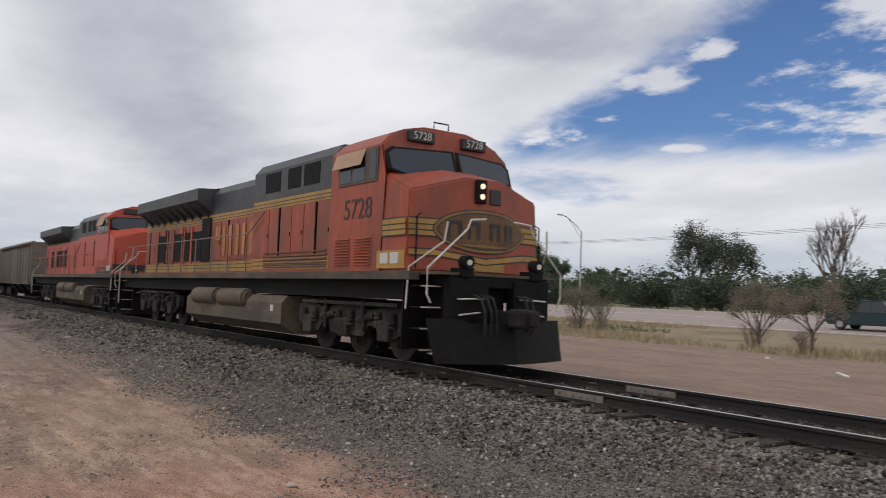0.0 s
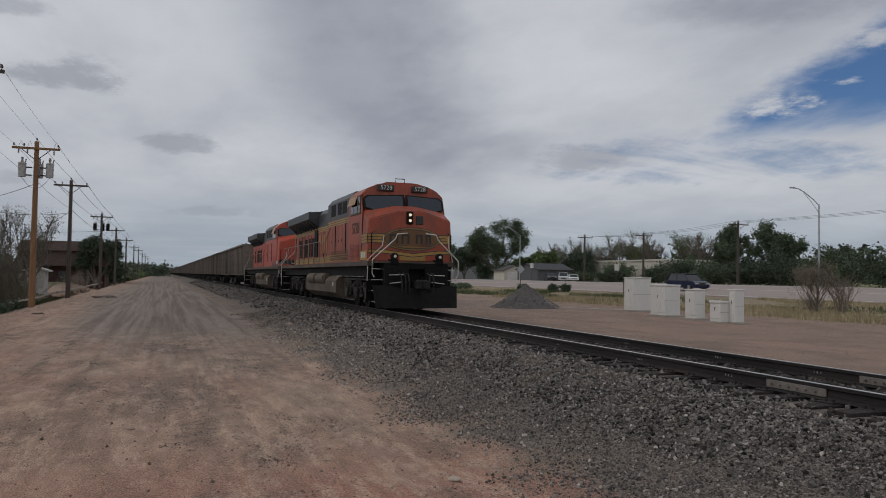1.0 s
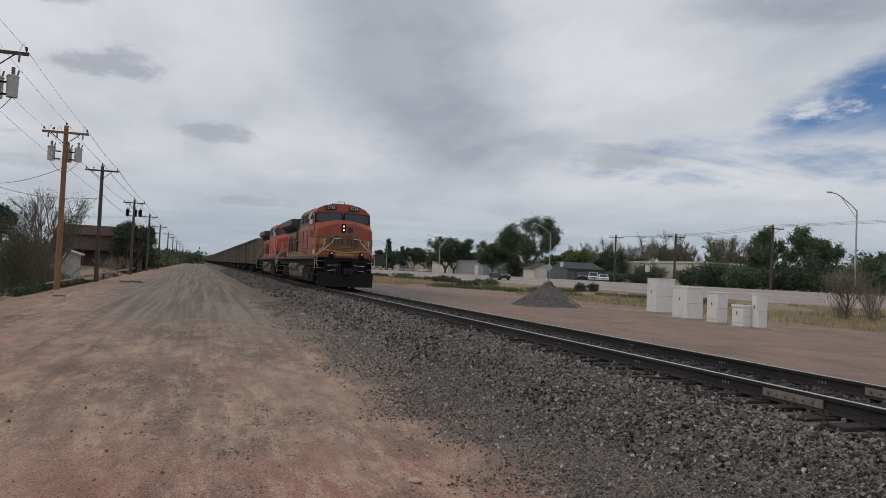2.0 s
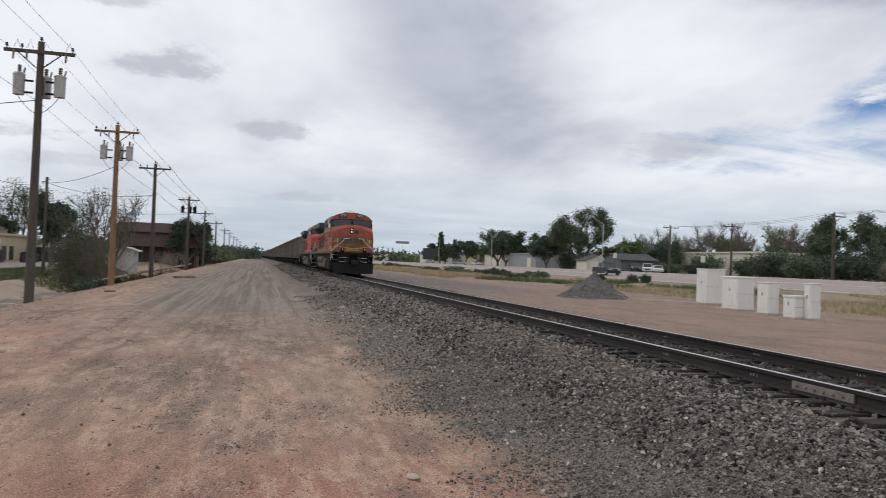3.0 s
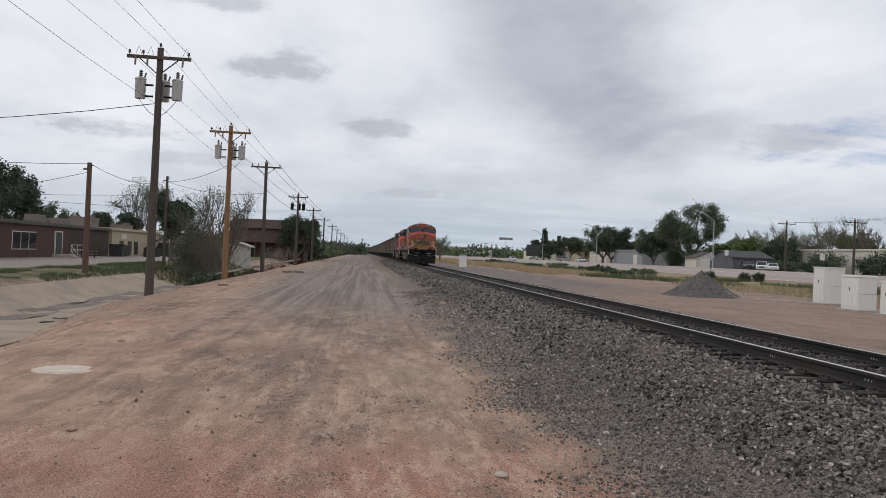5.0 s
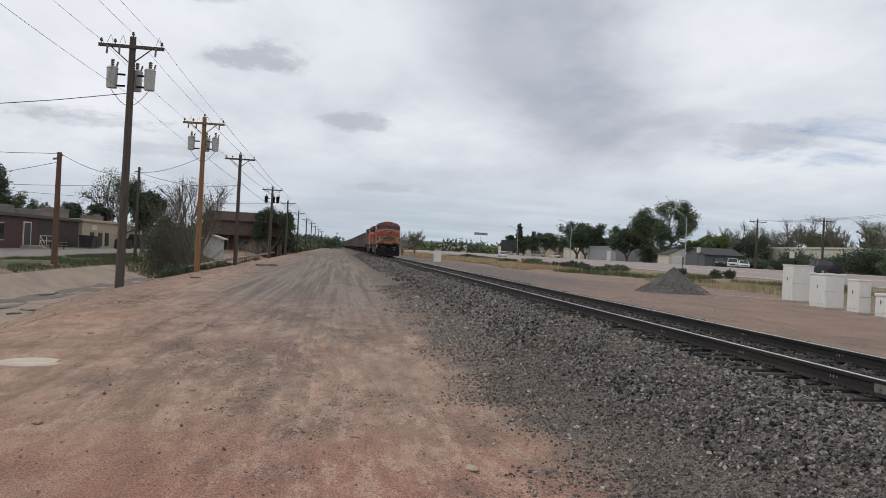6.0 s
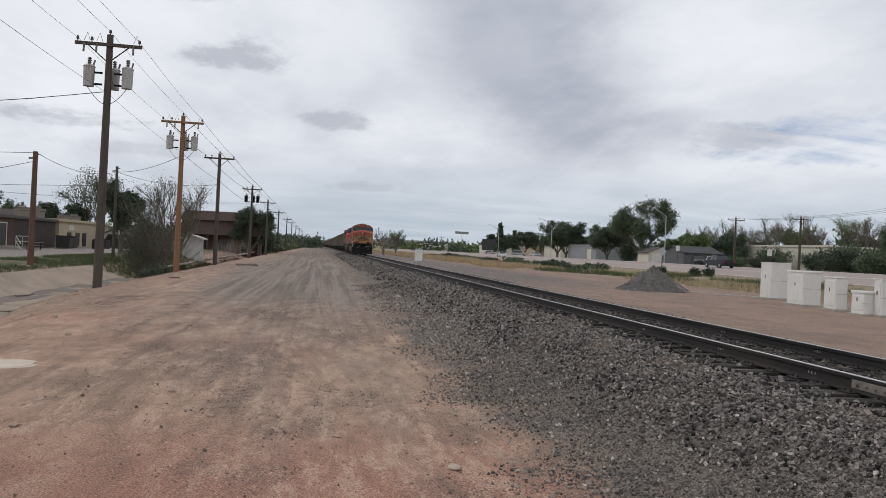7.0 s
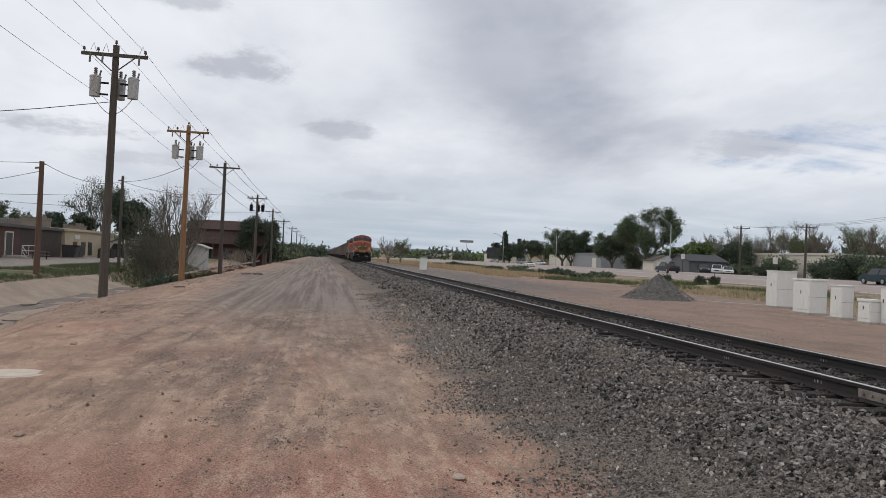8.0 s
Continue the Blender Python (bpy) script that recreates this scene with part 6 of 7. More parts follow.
shed = gable("shed", "small white gabled shed with an open dark front", -34.0, 122, 4.6, 6, 2.0, 1.0, CREAM, ROOF)
# black slab on the wall, painted shade of the shed's inside
bm = B()
box(bm, -1.5, 1.5, -3.06, -2.99, 0, 1.8)
part("opening", bm, BLACK_PAINT, shed)
gable("pale_shed", "small pale utility shed behind the thicket", -21.0, 98, 1.9, 3, 2.5, 0.3, GREY_CREAM, GREY_CREAM)
# two-storey building with a brown shingled upper storey
t = thing("shop_building", "brown shingled building with a deep dark porch", "building", pose(-24.0, 152, ground_height(-24, 152) - 0.6))
bm = B()
box(bm, -6.5, 6.5, 0, 12, -0.4, 3.4)
part("wall", bm, BRICK, t)
bm = B()
prism(bm, [(-7.6, -2.2, 3.4), (7.6, -2.2, 3.4), (7.6, 13, 3.4), (-7.6, 13, 3.4)], [(-6.9, -1.2, 6.0), (6.9, -1.2, 6.0), (6.9, 12, 6.0), (-6.9, 12, 6.0)])
part("upper_storey", fix(bm), ROOF_BROWN, t)
bm = B()
prism(bm, [(-7.4, -1.8, 6.0), (7.4, -1.8, 6.0), (7.4, 12.6, 6.0), (-7.4, 12.6, 6.0)], [(-6.6, -0.6, 7.7), (6.6, -0.6, 7.7), (6.6, 11.5, 7.7), (-6.6, 11.5, 7.7)])
part("roof", fix(bm), ROOF_BROWN, t)
for x in (-7.0, -2.3, 2.3, 7.0):
    bm = B()
    box(bm, x - 0.12, x + 0.12, -2.0, -1.76, 0, 3.4)
    part("porch_post", bm, POLE_DARK, t)
for x in (-4.5, -0.8, 3.2):
    bm = B()
    box(bm, x, x + 1.8, -0.06, 0.01, 0.6, 2.5)
    part("window", bm, GLASS, t)
# east side of the highway
g = flat_building("grey_building", "long low grey metal-sided building beyond the highway", 66, 78, 202, 226, 3.6, GREY_WALL, 0.7, GREY_WALL)
bm = B()
box(bm, 65.94, 66.02, 206, 209, 0.0, 2.6)
part("door", bm, CREAM, g)
for x, y in ((70, 206), (70, 215)):
    bm = B()
    box(bm, x, x + 2, y, y + 2, 3.9, 4.8, 0.05)
    part("rooftop_unit", bm, GALV, g)
h = gable("house", "dark slate-grey house with a charcoal shingled gable roof", 70, 156, 10, 8, 2.4, 1.3, SLATE_WALL, ROOF_DARK, 90)
window(h, -3.6, -1.4, -4.06, -4.0, 0.9, 2.0, axis="y")
# dark slab in place of the shade within the open garage
bm = B()
box(bm, 0.3, 4.0, -4.08, -3.98, 0, 2.1)
part("garage_opening", bm, GLASS, h)
gr = gable("garage", "small white garage with a dark gable roof", 67.5, 169, 5.0, 6, 2.3, 1.1, CREAM, ROOF, 0)
bm = B()
box(bm, -1.8, 1.8, -3.08, -2.99, 0, 2.0)
part("garage_door", bm, WHITE_PAINT, gr)
t = flat_building("white_building", "long low white building behind roadside trees", 84, 96, 131, 162, 4.4, CREAM, 0.6, CREAM)
for y in (133, 138, 146, 154):
    window(t, 83.95, 84.0, y, y + 1.6, 1.2, 2.8)
for x, y, w, d, hh, m in ((75, 262, 14, 20, 4.2, CREAM), (80, 310, 12, 24, 4.5, TAN), (70, 360, 12, 16, 4.0, CREAM), (92, 420, 20, 30, 5, GREY_WALL), (60, 520, 18, 22, 5, CREAM), (40, 640, 16, 20, 5, TAN)):
    flat_building("roadside_shop", "distant low pale commercial building by the highway", x, x + w, y, y + d, hh, m, 0.6, ROOF)


# ---- yard clutter and driftwood ----
def bench(x, y, rz):
    t = thing("picnic_table", "plain grey picnic table in the yard", "table", pose(x, y, ground_height(x, y), 0, 0, rz))
    bm = B()
    box(bm, -0.9, 0.9, -0.35, 0.35, 0.72, 0.77, 0.01)
    part("tabletop", bm, GALV_DULL, t)
    for k in (-1, 1):
        bm = B()
        box(bm, -0.9, 0.9, k * 0.65 - 0.12, k * 0.65 + 0.12, 0.42, 0.46, 0.01)
        part("seat", bm, GALV_DULL, t)
        bm = B()
        pipe(bm, [(k * 0.6, -0.7, 0), (k * 0.6, -0.25, 0.74), (k * 0.6, 0.25, 0.74), (k * 0.6, 0.7, 0)], 0.03)
        part("leg", fix(bm), BLACK_IRON, t)


bench(-34.2, 84.5, 20)


def branch(x, y, l, rz, seed):
    rs = random.Random(seed)
    bm = B()
    pts = [(l * (i / 5 - 0.5), 0.12 * l * rs.uniform(-0.4, 0.4), 0.05 + rs.uniform(0, 0.05)) for i in range(6)]
    pipe(bm, pts, 0.035)
    ob = tagged(part("branch", fix(bm), BARK), "dead grey branch lying on the ground", "branch")
    ob.matrix_basis = pose(x, y, ground_height(x, y) + 0.03, 0, 0, rz)


for i, (x, y, l, rz) in enumerate(((-12.4, 66, 1.4, 60), (-12.0, 67.5, 1.2, 100), (-11.6, 66.5, 0.9, 30), (-12.7, 68, 1.1, 140), (-17.5, 24.0, 1.0, 20), (-17.4, 29.5, 0.7, 70), (-17.3, 31.0, 0.9, 10), (-16.5, 33.0, 0.8, 120), (-22.9, 39.5, 0.9, 40), (-22.8, 40.2, 0.6, 100), (-12, 70, 1.0, 150), (-13.2, 40, 0.5, 30))):
    branch(x, y, l, rz, i)
for x, y in ((-33.5, 104), (-33.2, 108), (-32.5, 112)):
    t = thing("storage_drum", "dark steel drum in the yard", "drum", pose(x, y, ground_height(x, y)))
    bm = B()
    rod(bm, (0, 0, 0), (0, 0, 1.1), 0.4, seg=16)
    for z in (0.35, 0.75):
        rod(bm, (0, 0, z), (0, 0, z + 0.04), 0.42, seg=16)
    part("barrel", fix(bm), BLACK_PAINT, t)
# wire fence before the yard's shed
fence = thing("yard_fence", "low chain-link fence posts by the yard", "fence", pose(-33.0, 118, ground_height(-33, 118)))
for i in range(6):
    part("post", fix(rod(B(), (0, i * 2.2, -0.1), (0, i * 2.2, 1.3), 0.04, seg=6)), GALV, fence)
for z in (0.25, 0.75, 1.25):
    part("rail", fix(rod(B(), (0, 0, z), (0, 11, z), 0.02, seg=6)), GALV, fence)


# ---- plants ----
def leaf_mesh(name, centres, spread, per, leaf, rs, mat):
    """Small three-cornered leaves scattered round clump centres."""
    c = np.repeat(np.array(centres, float), per, axis=0)
    k = len(c)
    c += rs.normal(size=(k, 3)) * np.array(spread)
    u = rs.normal(size=(k, 3))
    u /= np.linalg.norm(u, axis=1)[:, None]
    w = np.cross(u, rs.normal(size=(k, 3)))
    w /= np.linalg.norm(w, axis=1)[:, None]
    s = leaf * (0.5 + rs.rand(k))[:, None]
    v = np.stack([c - u * s, c + u * s * 0.55 - w * s * 0.75, c + u * s * 0.55 + w * s * 0.75], 1)
    me = bpy.data.meshes.new(name)
    me.vertices.add(k * 3)
    me.vertices.foreach_set("co", v.reshape(-1).astype(np.float32))
    me.loops.add(k * 3)
    me.loops.foreach_set("vertex_index", np.arange(k * 3, dtype=np.int32))
    me.polygons.add(k)
    me.polygons.foreach_set("loop_start", (np.arange(k) * 3).astype(np.int32))
    me.update(calc_edges=True)
    me.materials.append(mat)
    return me


def limbs(bm, p, d, length, r, depth, rs, tips, spread=0.6, seg=5, kids=3, thin=0.024):
    """Forking branches; their ends go into tips."""
    q = p + d * length
    r = max(r, thin)
    rod(bm, p, q, r, max(r * 0.66, thin * 0.65), seg if depth > 1 else 3)
    if depth == 0:
        tips.append(q)
        return
    for i in range(kids if depth > 1 else kids + 1):
        nd = (d + Vector((rs.uniform(-1, 1), rs.uniform(-1, 1), rs.uniform(-0.45, 0.9))) * spread).normalized()
        at = p.lerp(q, rs.uniform(0.55, 1.0))
        limbs(bm, at, nd, length * rs.uniform(0.6, 0.82), r * 0.6, depth - 1, rs, tips, spread, seg, kids, thin)
    tips.append(q)


def tree(x, y, h, w, mat=None, seed=0, leaves=16, leaf=0.30, label="broad leafy green tree", depth=3, low=0.11, category="tree", name="tree", r=None, thin=0.024, bark=None):
    z = ground_height(x, y)
    t = thing(name, label, category, pose(x, y, z - 0.1, 0, 0, seed * 67 % 360))
    rs, nr = random.Random(seed), np.random.RandomState(seed)
    bm, tips = B(), []
    r = r or h * 0.028
    trunk_h = h * low
    rod(bm, (0, 0, 0), (0, 0, trunk_h), r * 1.3, r, 8)
    for i in range(6):
        a = i * math.tau / 6 + rs.uniform(-0.4, 0.4)
        out = rs.uniform(0.25, 0.9)
        d = Vector((math.cos(a) * out * w / h * 1.6, math.sin(a) * out * w / h * 1.6, 1)).normalized()
        limbs(bm, Vector((0, 0, trunk_h * rs.uniform(0.45, 1.0))), d, h * rs.uniform(0.75, 1.15) * (0.30 if depth > 2 else 0.38), r * 0.6, depth, rs, tips, thin=thin)
    top = max(p.z for p in tips)
    wide = max(max(abs(p.x), abs(p.y)) for p in tips)
    fz, fx = (h * 0.97) / top, (w * 0.5) / wide
    for v in bm.verts:
        f = min(1, v.co.z / trunk_h)
        v.co = Vector((v.co.x * (1 + (fx - 1) * f), v.co.y * (1 + (fx - 1) * f), v.co.z * fz))
    part("trunk", fix(bm), bark or BARK, t)
    if mat is not None:
        ends = [(p.x * fx, p.y * fx, p.z * fz) for p in tips]
        rs.shuffle(ends)
        ends = ends[:420]
        per = max(8, int(leaves * 1050 / len(ends)))
        part("crown", leaf_mesh("crown", ends, (w * 0.042, w * 0.042, h * 0.034), per, leaf * 0.40, nr, mat), mat, t)
    return t


def bush(x, y, h, w, mat, seed=0, label="dense green shrub", leaf=0.22, count=2600, category="shrub", d=None):
    """Stems that fan out from the ground under many clumps of leaves."""
    z = ground_height(x, y)
    t = thing("shrub", label, category, pose(x, y, z - 0.05))
    rs, nr = random.Random(seed), np.random.RandomState(seed)
    d = d or w
    bm, ends = B(), []
    for i in range(26):
        a, f = rs.uniform(0, math.tau), math.sqrt(rs.random())
        px, py = math.cos(a) * f, math.sin(a) * f
        p = Vector((px * w * 0.22, py * d * 0.22, 0))
        q = Vector((px * w * 0.46, py * d * 0.46, h * rs.uniform(0.55, 0.95) * (1 - 0.35 * f * f)))
        rod(bm, p, p.lerp(q, 0.5) + Vector((0, 0, 0.05 * h)), 0.03, 0.02, 4)
        rod(bm, p.lerp(q, 0.5) + Vector((0, 0, 0.05 * h)), q, 0.02, 0.008, 4)
        for g in (0.35, 0.6, 0.8, 1.0):
            ends.append(p.lerp(q, g) + Vector((rs.uniform(-0.1, 0.1) * w, rs.uniform(-0.1, 0.1) * d, 0)))
    tagged(part("stem_clump", fix(bm), BARK, t), kind="stuff")
    part("foliage", leaf_mesh("foliage", ends, (w * 0.07, d * 0.07, h * 0.08), max(6, count * 2 // len(ends)), leaf * 0.66, nr, mat), mat, t)
    return t


def twig_bush(x, y, h, w, seed, label="bare grey-brown thicket of thin twigs", stems=60, mat=None):
    t = thing("bare_bush", label, "bush", pose(x, y, ground_height(x, y) - 0.05))
    rs = random.Random(seed)
    bm, tips = B(), []
    for i in range(stems):
        a, f = rs.uniform(0, math.tau), rs.uniform(0.1, 1.0)
        d = Vector((math.cos(a) * f * w / h * 0.7, math.sin(a) * f * w / h * 0.7, 1)).normalized()
        p = Vector((math.cos(a) * f * w * 0.1, math.sin(a) * f * w * 0.1, 0))
        limbs(bm, p, d, h * rs.uniform(0.28, 0.42), 0.010 + 0.010 * rs.random(), 3, rs, tips, 0.55, 4, 2, 0.0042)
    tagged(part("twig_mass", fix(bm), mat or TWIG, t), kind="stuff")
    return t


def tufts(name, label, area, count, h, mat, seed, keep=None, category="grass"):
    """Blades of grass in clumps, standing on the ground."""
    nr = np.random.RandomState(seed)
    x0, x1, y0, y1 = area
    x, y = x0 + (x1 - x0) * nr.rand(count), y0 + (y1 - y0) * nr.rand(count)
    if keep is not None:
        m = keep(x, y)
        x, y = x[m], y[m]
    z = np.array([ground_height(a, b) for a, b in zip(x, y)])
    per = 7
    k = len(x) * per
    bx, by, bz = np.repeat(x, per) + nr.normal(size=k) * 0.09, np.repeat(y, per) + nr.normal(size=k) * 0.09, np.repeat(z, per)
    a = nr.rand(k) * math.tau
    hh = h * (0.45 + 0.75 * nr.rand(k))
    wd = 0.012 + 0.02 * nr.rand(k) * h / 0.4
    lean = nr.normal(size=(k, 2)) * 0.35 * hh[:, None]
    v = np.stack([np.stack([bx - np.cos(a) * wd, by - np.sin(a) * wd, bz - 0.03], 1), np.stack([bx + np.cos(a) * wd, by + np.sin(a) * wd, bz - 0.03], 1), np.stack([bx + lean[:, 0], by + lean[:, 1], bz + hh], 1)], 1)
    me = bpy.data.meshes.new(name)
    me.vertices.add(k * 3)
    me.vertices.foreach_set("co", v.reshape(-1).astype(np.float32))
    me.loops.add(k * 3)
    me.loops.foreach_set("vertex_index", np.arange(k * 3, dtype=np.int32))
    me.polygons.add(k)
    me.polygons.foreach_set("loop_start", (np.arange(k) * 3).astype(np.int32))
    me.update(calc_edges=True)
    return tagged(part(name, me, mat), label, category, kind="stuff")


TWIG = material("grey_brown_twigs", (0.24, 0.20, 0.16), 0.95, 0, 0.25, 4, 0)
TWIG_DARK = material("dark_grey_twigs", (0.13, 0.108, 0.086), 0.95, 0, 0.25, 4, 0)
# pale flecks added among the twigs to give the verge trees a hazy look
VERGE_HAZE = material("pale_twig_haze", (0.24, 0.205, 0.155), 0.9, 0, 0.2, 4, 0, island=0.3)
OLIVE = material("olive_brush", (0.060, 0.068, 0.036), 0.85, 0, 0.2, 2, 0, island=0.4)
VERGE = material("olive_straw_grass", (0.38, 0.31, 0.19), 0.9, 0, 0.2, 2, 0, island=0.4)
patchy = lambda x, y: np.sin(x * 0.31 + 1.7) + np.sin(y * 0.17) + np.sin(x * 0.11 - y * 0.23) > 0.1
tufts("dry_grass", "tall dry straw-coloured grass along the far side of the track", (10.5, 19, 80, 130), 4200, 0.5, DRY, 1, lambda x, y: (x > 10.5 + (y - 62) * 0.02 + np.abs(np.sin(y * 0.4)) * 1.5) & (np.sin(x * 0.8 + y * 0.13) + np.sin(y * 0.29) > -0.6))
tufts("dry_grass", "tall dry straw-coloured grass along the far side of the track", (9, 24, 130, 330), 5200, 0.6, DRY, 2, lambda x, y: np.sin(x * 0.6 + y * 0.05) + np.sin(y * 0.09) > -0.4)
tufts("dry_grass", "olive and straw-coloured verge grass beside the highway", (17.5, 37.5, 2, 62), 9000, 0.30, VERGE, 3, patchy)
tufts("dry_grass", "olive and straw-coloured verge grass beside the highway", (19, 37.5, 62, 200), 3000, 0.38, VERGE, 4, patchy)
tufts("green_grass", "green weeds on the verge behind the gravel pile", (15.5, 34, 46, 84), 3600, 0.42, GREEN_GRASS, 5, lambda x, y: np.sin(x * 0.7) + np.sin(y * 0.33 + 1) + np.sin(x * 0.3 + y * 0.2) > 0.5)
tufts("green_grass", "green weeds on the verge before the highway", (24, 37, 30, 52), 900, 0.24, GREEN_GRASS, 6, lambda x, y: np.sin(x * 0.5) + np.sin(y * 0.4) > 0.5)
tufts("green_grass", "rough green grass on the bank above the ditch", (-26.5, -22.0, 18, 80), 5200, 0.2, GREEN_GRASS, 7, lambda x, y: np.sin(x * 1.9 + 0.6 * np.sin(y)) + np.sin(y * 0.6) + np.sin(y * 0.21 + x) > -0.2)
tufts("green_grass", "rough green grass on the bank above the ditch", (-23.5, -17.5, 57, 100), 1500, 0.35, GREEN_GRASS, 8)

# east: roadside trees from near to far
tree(67.5, 176, 14.5, 15.0, LEAF, 3, 46, 0.36, "large spreading leafy tree beside the highway", r=0.35, low=0.07)
# dark-leaved shrubs added as the shaded inside of the tree's low crown
bush(66.5, 181, 5.5, 7, LEAF_DARK, 200, "dark green shrub added for the shaded inside of the large tree's crown", 0.2, 3600)
bush(68, 172, 5.0, 7, LEAF_DARK, 201, "dark green shrub added for the shaded inside of the large tree's crown", 0.2, 3600)
for i, (y, hh) in enumerate(((112, 5.0), (120, 5.6), (127, 4.4), (142, 5.0), (156, 5.2))):
    bush(80, y, hh, 6.5, LEAF if i % 2 else LEAF_DARK, 210 + i, "green shrub in front of the white building", 0.22, 3200)
tree(64.5, 190, 9, 8, LEAF_DARK, 4, 22, 0.40, "dark green tree beside the highway")
tree(80, 159, 7, 8, LEAF_DARK, 5, 20, 0.36, "small dark green tree behind a house")
tree(75, 102.1, 9.5, 6.4, LEAF, 6, 34, 0.26, "leafy green tree behind the highway")
tree(75, 92.1, 9.1, 7.0, LEAF, 7, 34, 0.26, "leafy green tree behind the highway")
tree(78, 83.1, 5.6, 6, LEAF_DARK, 8, 22, 0.26, "low dark green tree behind the highway")
for i, (x, y, h, w) in enumerate(((100, 212, 12, 11), (102, 203, 13, 11), (100, 194, 12.5, 10), (102, 185, 13.5, 12), (100, 176, 12.5, 11), (102, 168, 13, 11), (100, 160, 13, 11), (103, 151, 12, 11), (101, 143, 12, 11))):
    tree(x, y, h, w, LEAF_PALE if i % 2 else None, 20 + i, 5, 0.22, "thin spring tree with few leaves" if i % 2 else "bare grey tree without leaves", depth=4, low=0.2, r=0.4)
for i, (x, y, h, w) in enumerate(((69, 137, 2.2, 4.5), (68, 125, 2.4, 5), (68, 105, 3.6, 6.5), (68, 98, 3.4, 6), (68.5, 90, 4.2, 7), (68, 83, 4.8, 8), (68, 75, 5.0, 8), (69, 66, 5.5, 9), (69, 57, 5.2, 9), (70, 48, 5.0, 8), (69, 39, 5.4, 9), (69, 30, 5, 9))):
    bush(x, y, h, w, LEAF_DARK if i % 3 else LEAF, 40 + i, "dense dark green roadside shrub", 0.19, 4800)
tree(73, 62, 11.5, 10, LEAF_DARK, 60, 8, 0.22, "half-bare old tree with dark foliage beyond the highway", depth=4, low=0.22)
tree(71, 57, 9.5, 8, LEAF_DARK, 61, 9, 0.24, "dark green tree beyond the highway")
tree(70, 43, 12, 9, None, 62, label="bare grey tree without leaves beyond the highway", depth=4, low=0.3)
tree(70, 37, 7, 3, None, 63, label="broken bare tree stub beyond the highway", depth=2, low=0.5)
for i, (x, y, h, w, m) in enumerate(((66, 228, 10.5, 12, LEAF_DARK), (68, 243, 11.5, 11, LEAF), (72, 216, 10, 9, LEAF), (82, 232, 9, 10, LEAF_DARK), (90, 205, 8, 9, LEAF_PALE), (88, 190, 8, 7, LEAF_PALE), (70, 290, 9, 12, LEAF_DARK), (78, 300, 9, 12, LEAF), (66, 318, 8, 11, LEAF_DARK),
                                         (75, 345, 9, 12, LEAF), (84, 270, 9, 10, LEAF_DARK), (110, 180, 10, 12, LEAF), (112, 160, 9, 10, LEAF_DARK))):
    tree(x, y, h, w, m, 80 + i, 16, 0.5, "leafy tree among low buildings by the highway")
for i, (x, y, h) in enumerate(((62, 298, 12), (88, 380, 12))):
    t = thing("conifer", "narrow dark green conifer by the highway", "tree", pose(x, y, 0.5))
    bm = B()
    rod(bm, (0, 0, 0), (0, 0, h), 0.25, 0.04, 6)
    part("trunk", fix(bm), BARK, t)
    nr = np.random.RandomState(i)
    cs = [(math.cos(k * 2.4) * (1 - k / 60) * 1.9, math.sin(k * 2.4) * (1 - k / 60) * 1.9, h * (0.12 + 0.86 * k / 60)) for k in range(60)]
    part("crown", leaf_mesh("crown", cs, (0.35, 0.35, 0.3), 22, 0.4, nr, LEAF_DARK), LEAF_DARK, t)
for i, (x, y) in enumerate(((32.9, 79.5), (34.6, 79.7), (31.2, 84.0))):
    bush(x, y, 1.1, 1.2, LEAF_DARK, 100 + i, "small dark green weed bush on the verge", 0.11, 700)
for i in range(11):
    bush(21 + (i * 7 % 9), 84 + i * 12, 0.7 + (i % 3) * 0.22, 3 + i % 4, LEAF if i % 2 else LEAF_DARK, 110 + i, "low green shrub in the verge grass", 0.22, 700)
for i, (x, y, h, w) in enumerate(((20.2, 18.6, 3.0, 3.0), (18.9, 15.6, 3.1, 3.2), (22.4, 30.9, 2.9, 2.4))):
    tree(x, y, h, w, VERGE_HAZE, 300 + i, 11, 0.045, "small bare grey-brown verge tree with a pale haze of fine twigs", depth=4, low=0.36, r=0.055, thin=0.006, bark=TWIG_DARK)
    twig_bush(x + 0.3, y + 0.5, 1.3, 1.5, 310 + i, "low bare thicket under a verge tree", 26)
twig_bush(24.5, 33.5, 2.3, 2.4, 4, stems=22)
twig_bush(23.2, 30.2, 2.4, 1.8, 5, stems=40)
tree(8.3, 182, 6.6, 6.5, None, 5, label="bare grey tree beside the track", depth=4, low=0.15)
tree(11.5, 186, 6.2, 5, LEAF_PALE, 6, 3, 0.2, "thin spring tree beside the track", depth=4, low=0.15)

# west: thicket, conifers, trees along the ditch
tree(-17.6, 66, 8.3, 9.0, OLIVE, 320, 3, 0.12, "tall half-bare tree with thin grey branches by the ditch", depth=4, low=0.16, r=0.16, thin=0.012, bark=TWIG_DARK)
twig_bush(-17.4, 62, 4.4, 4.6, 9, "dark thicket of thin bare branches by the ditch", 50, TWIG_DARK)
twig_bush(-19.4, 64, 5.4, 5.0, 11, "tall dark thicket of thin bare branches by the ditch", 60, TWIG_DARK)
bush(-18.9, 63, 4.6, 5.2, OLIVE, 12, "olive-brown overgrown brush by the ditch", 0.06, 5200)
bush(-20.6, 71, 6.4, 4.6, OLIVE, 16, "dark olive overgrown brush by the ditch", 0.07, 5200)
bush(-22.0, 77, 6.2, 4.6, LEAF_DARK, 18, "dark green overgrown brush by the ditch", 0.08, 4200)
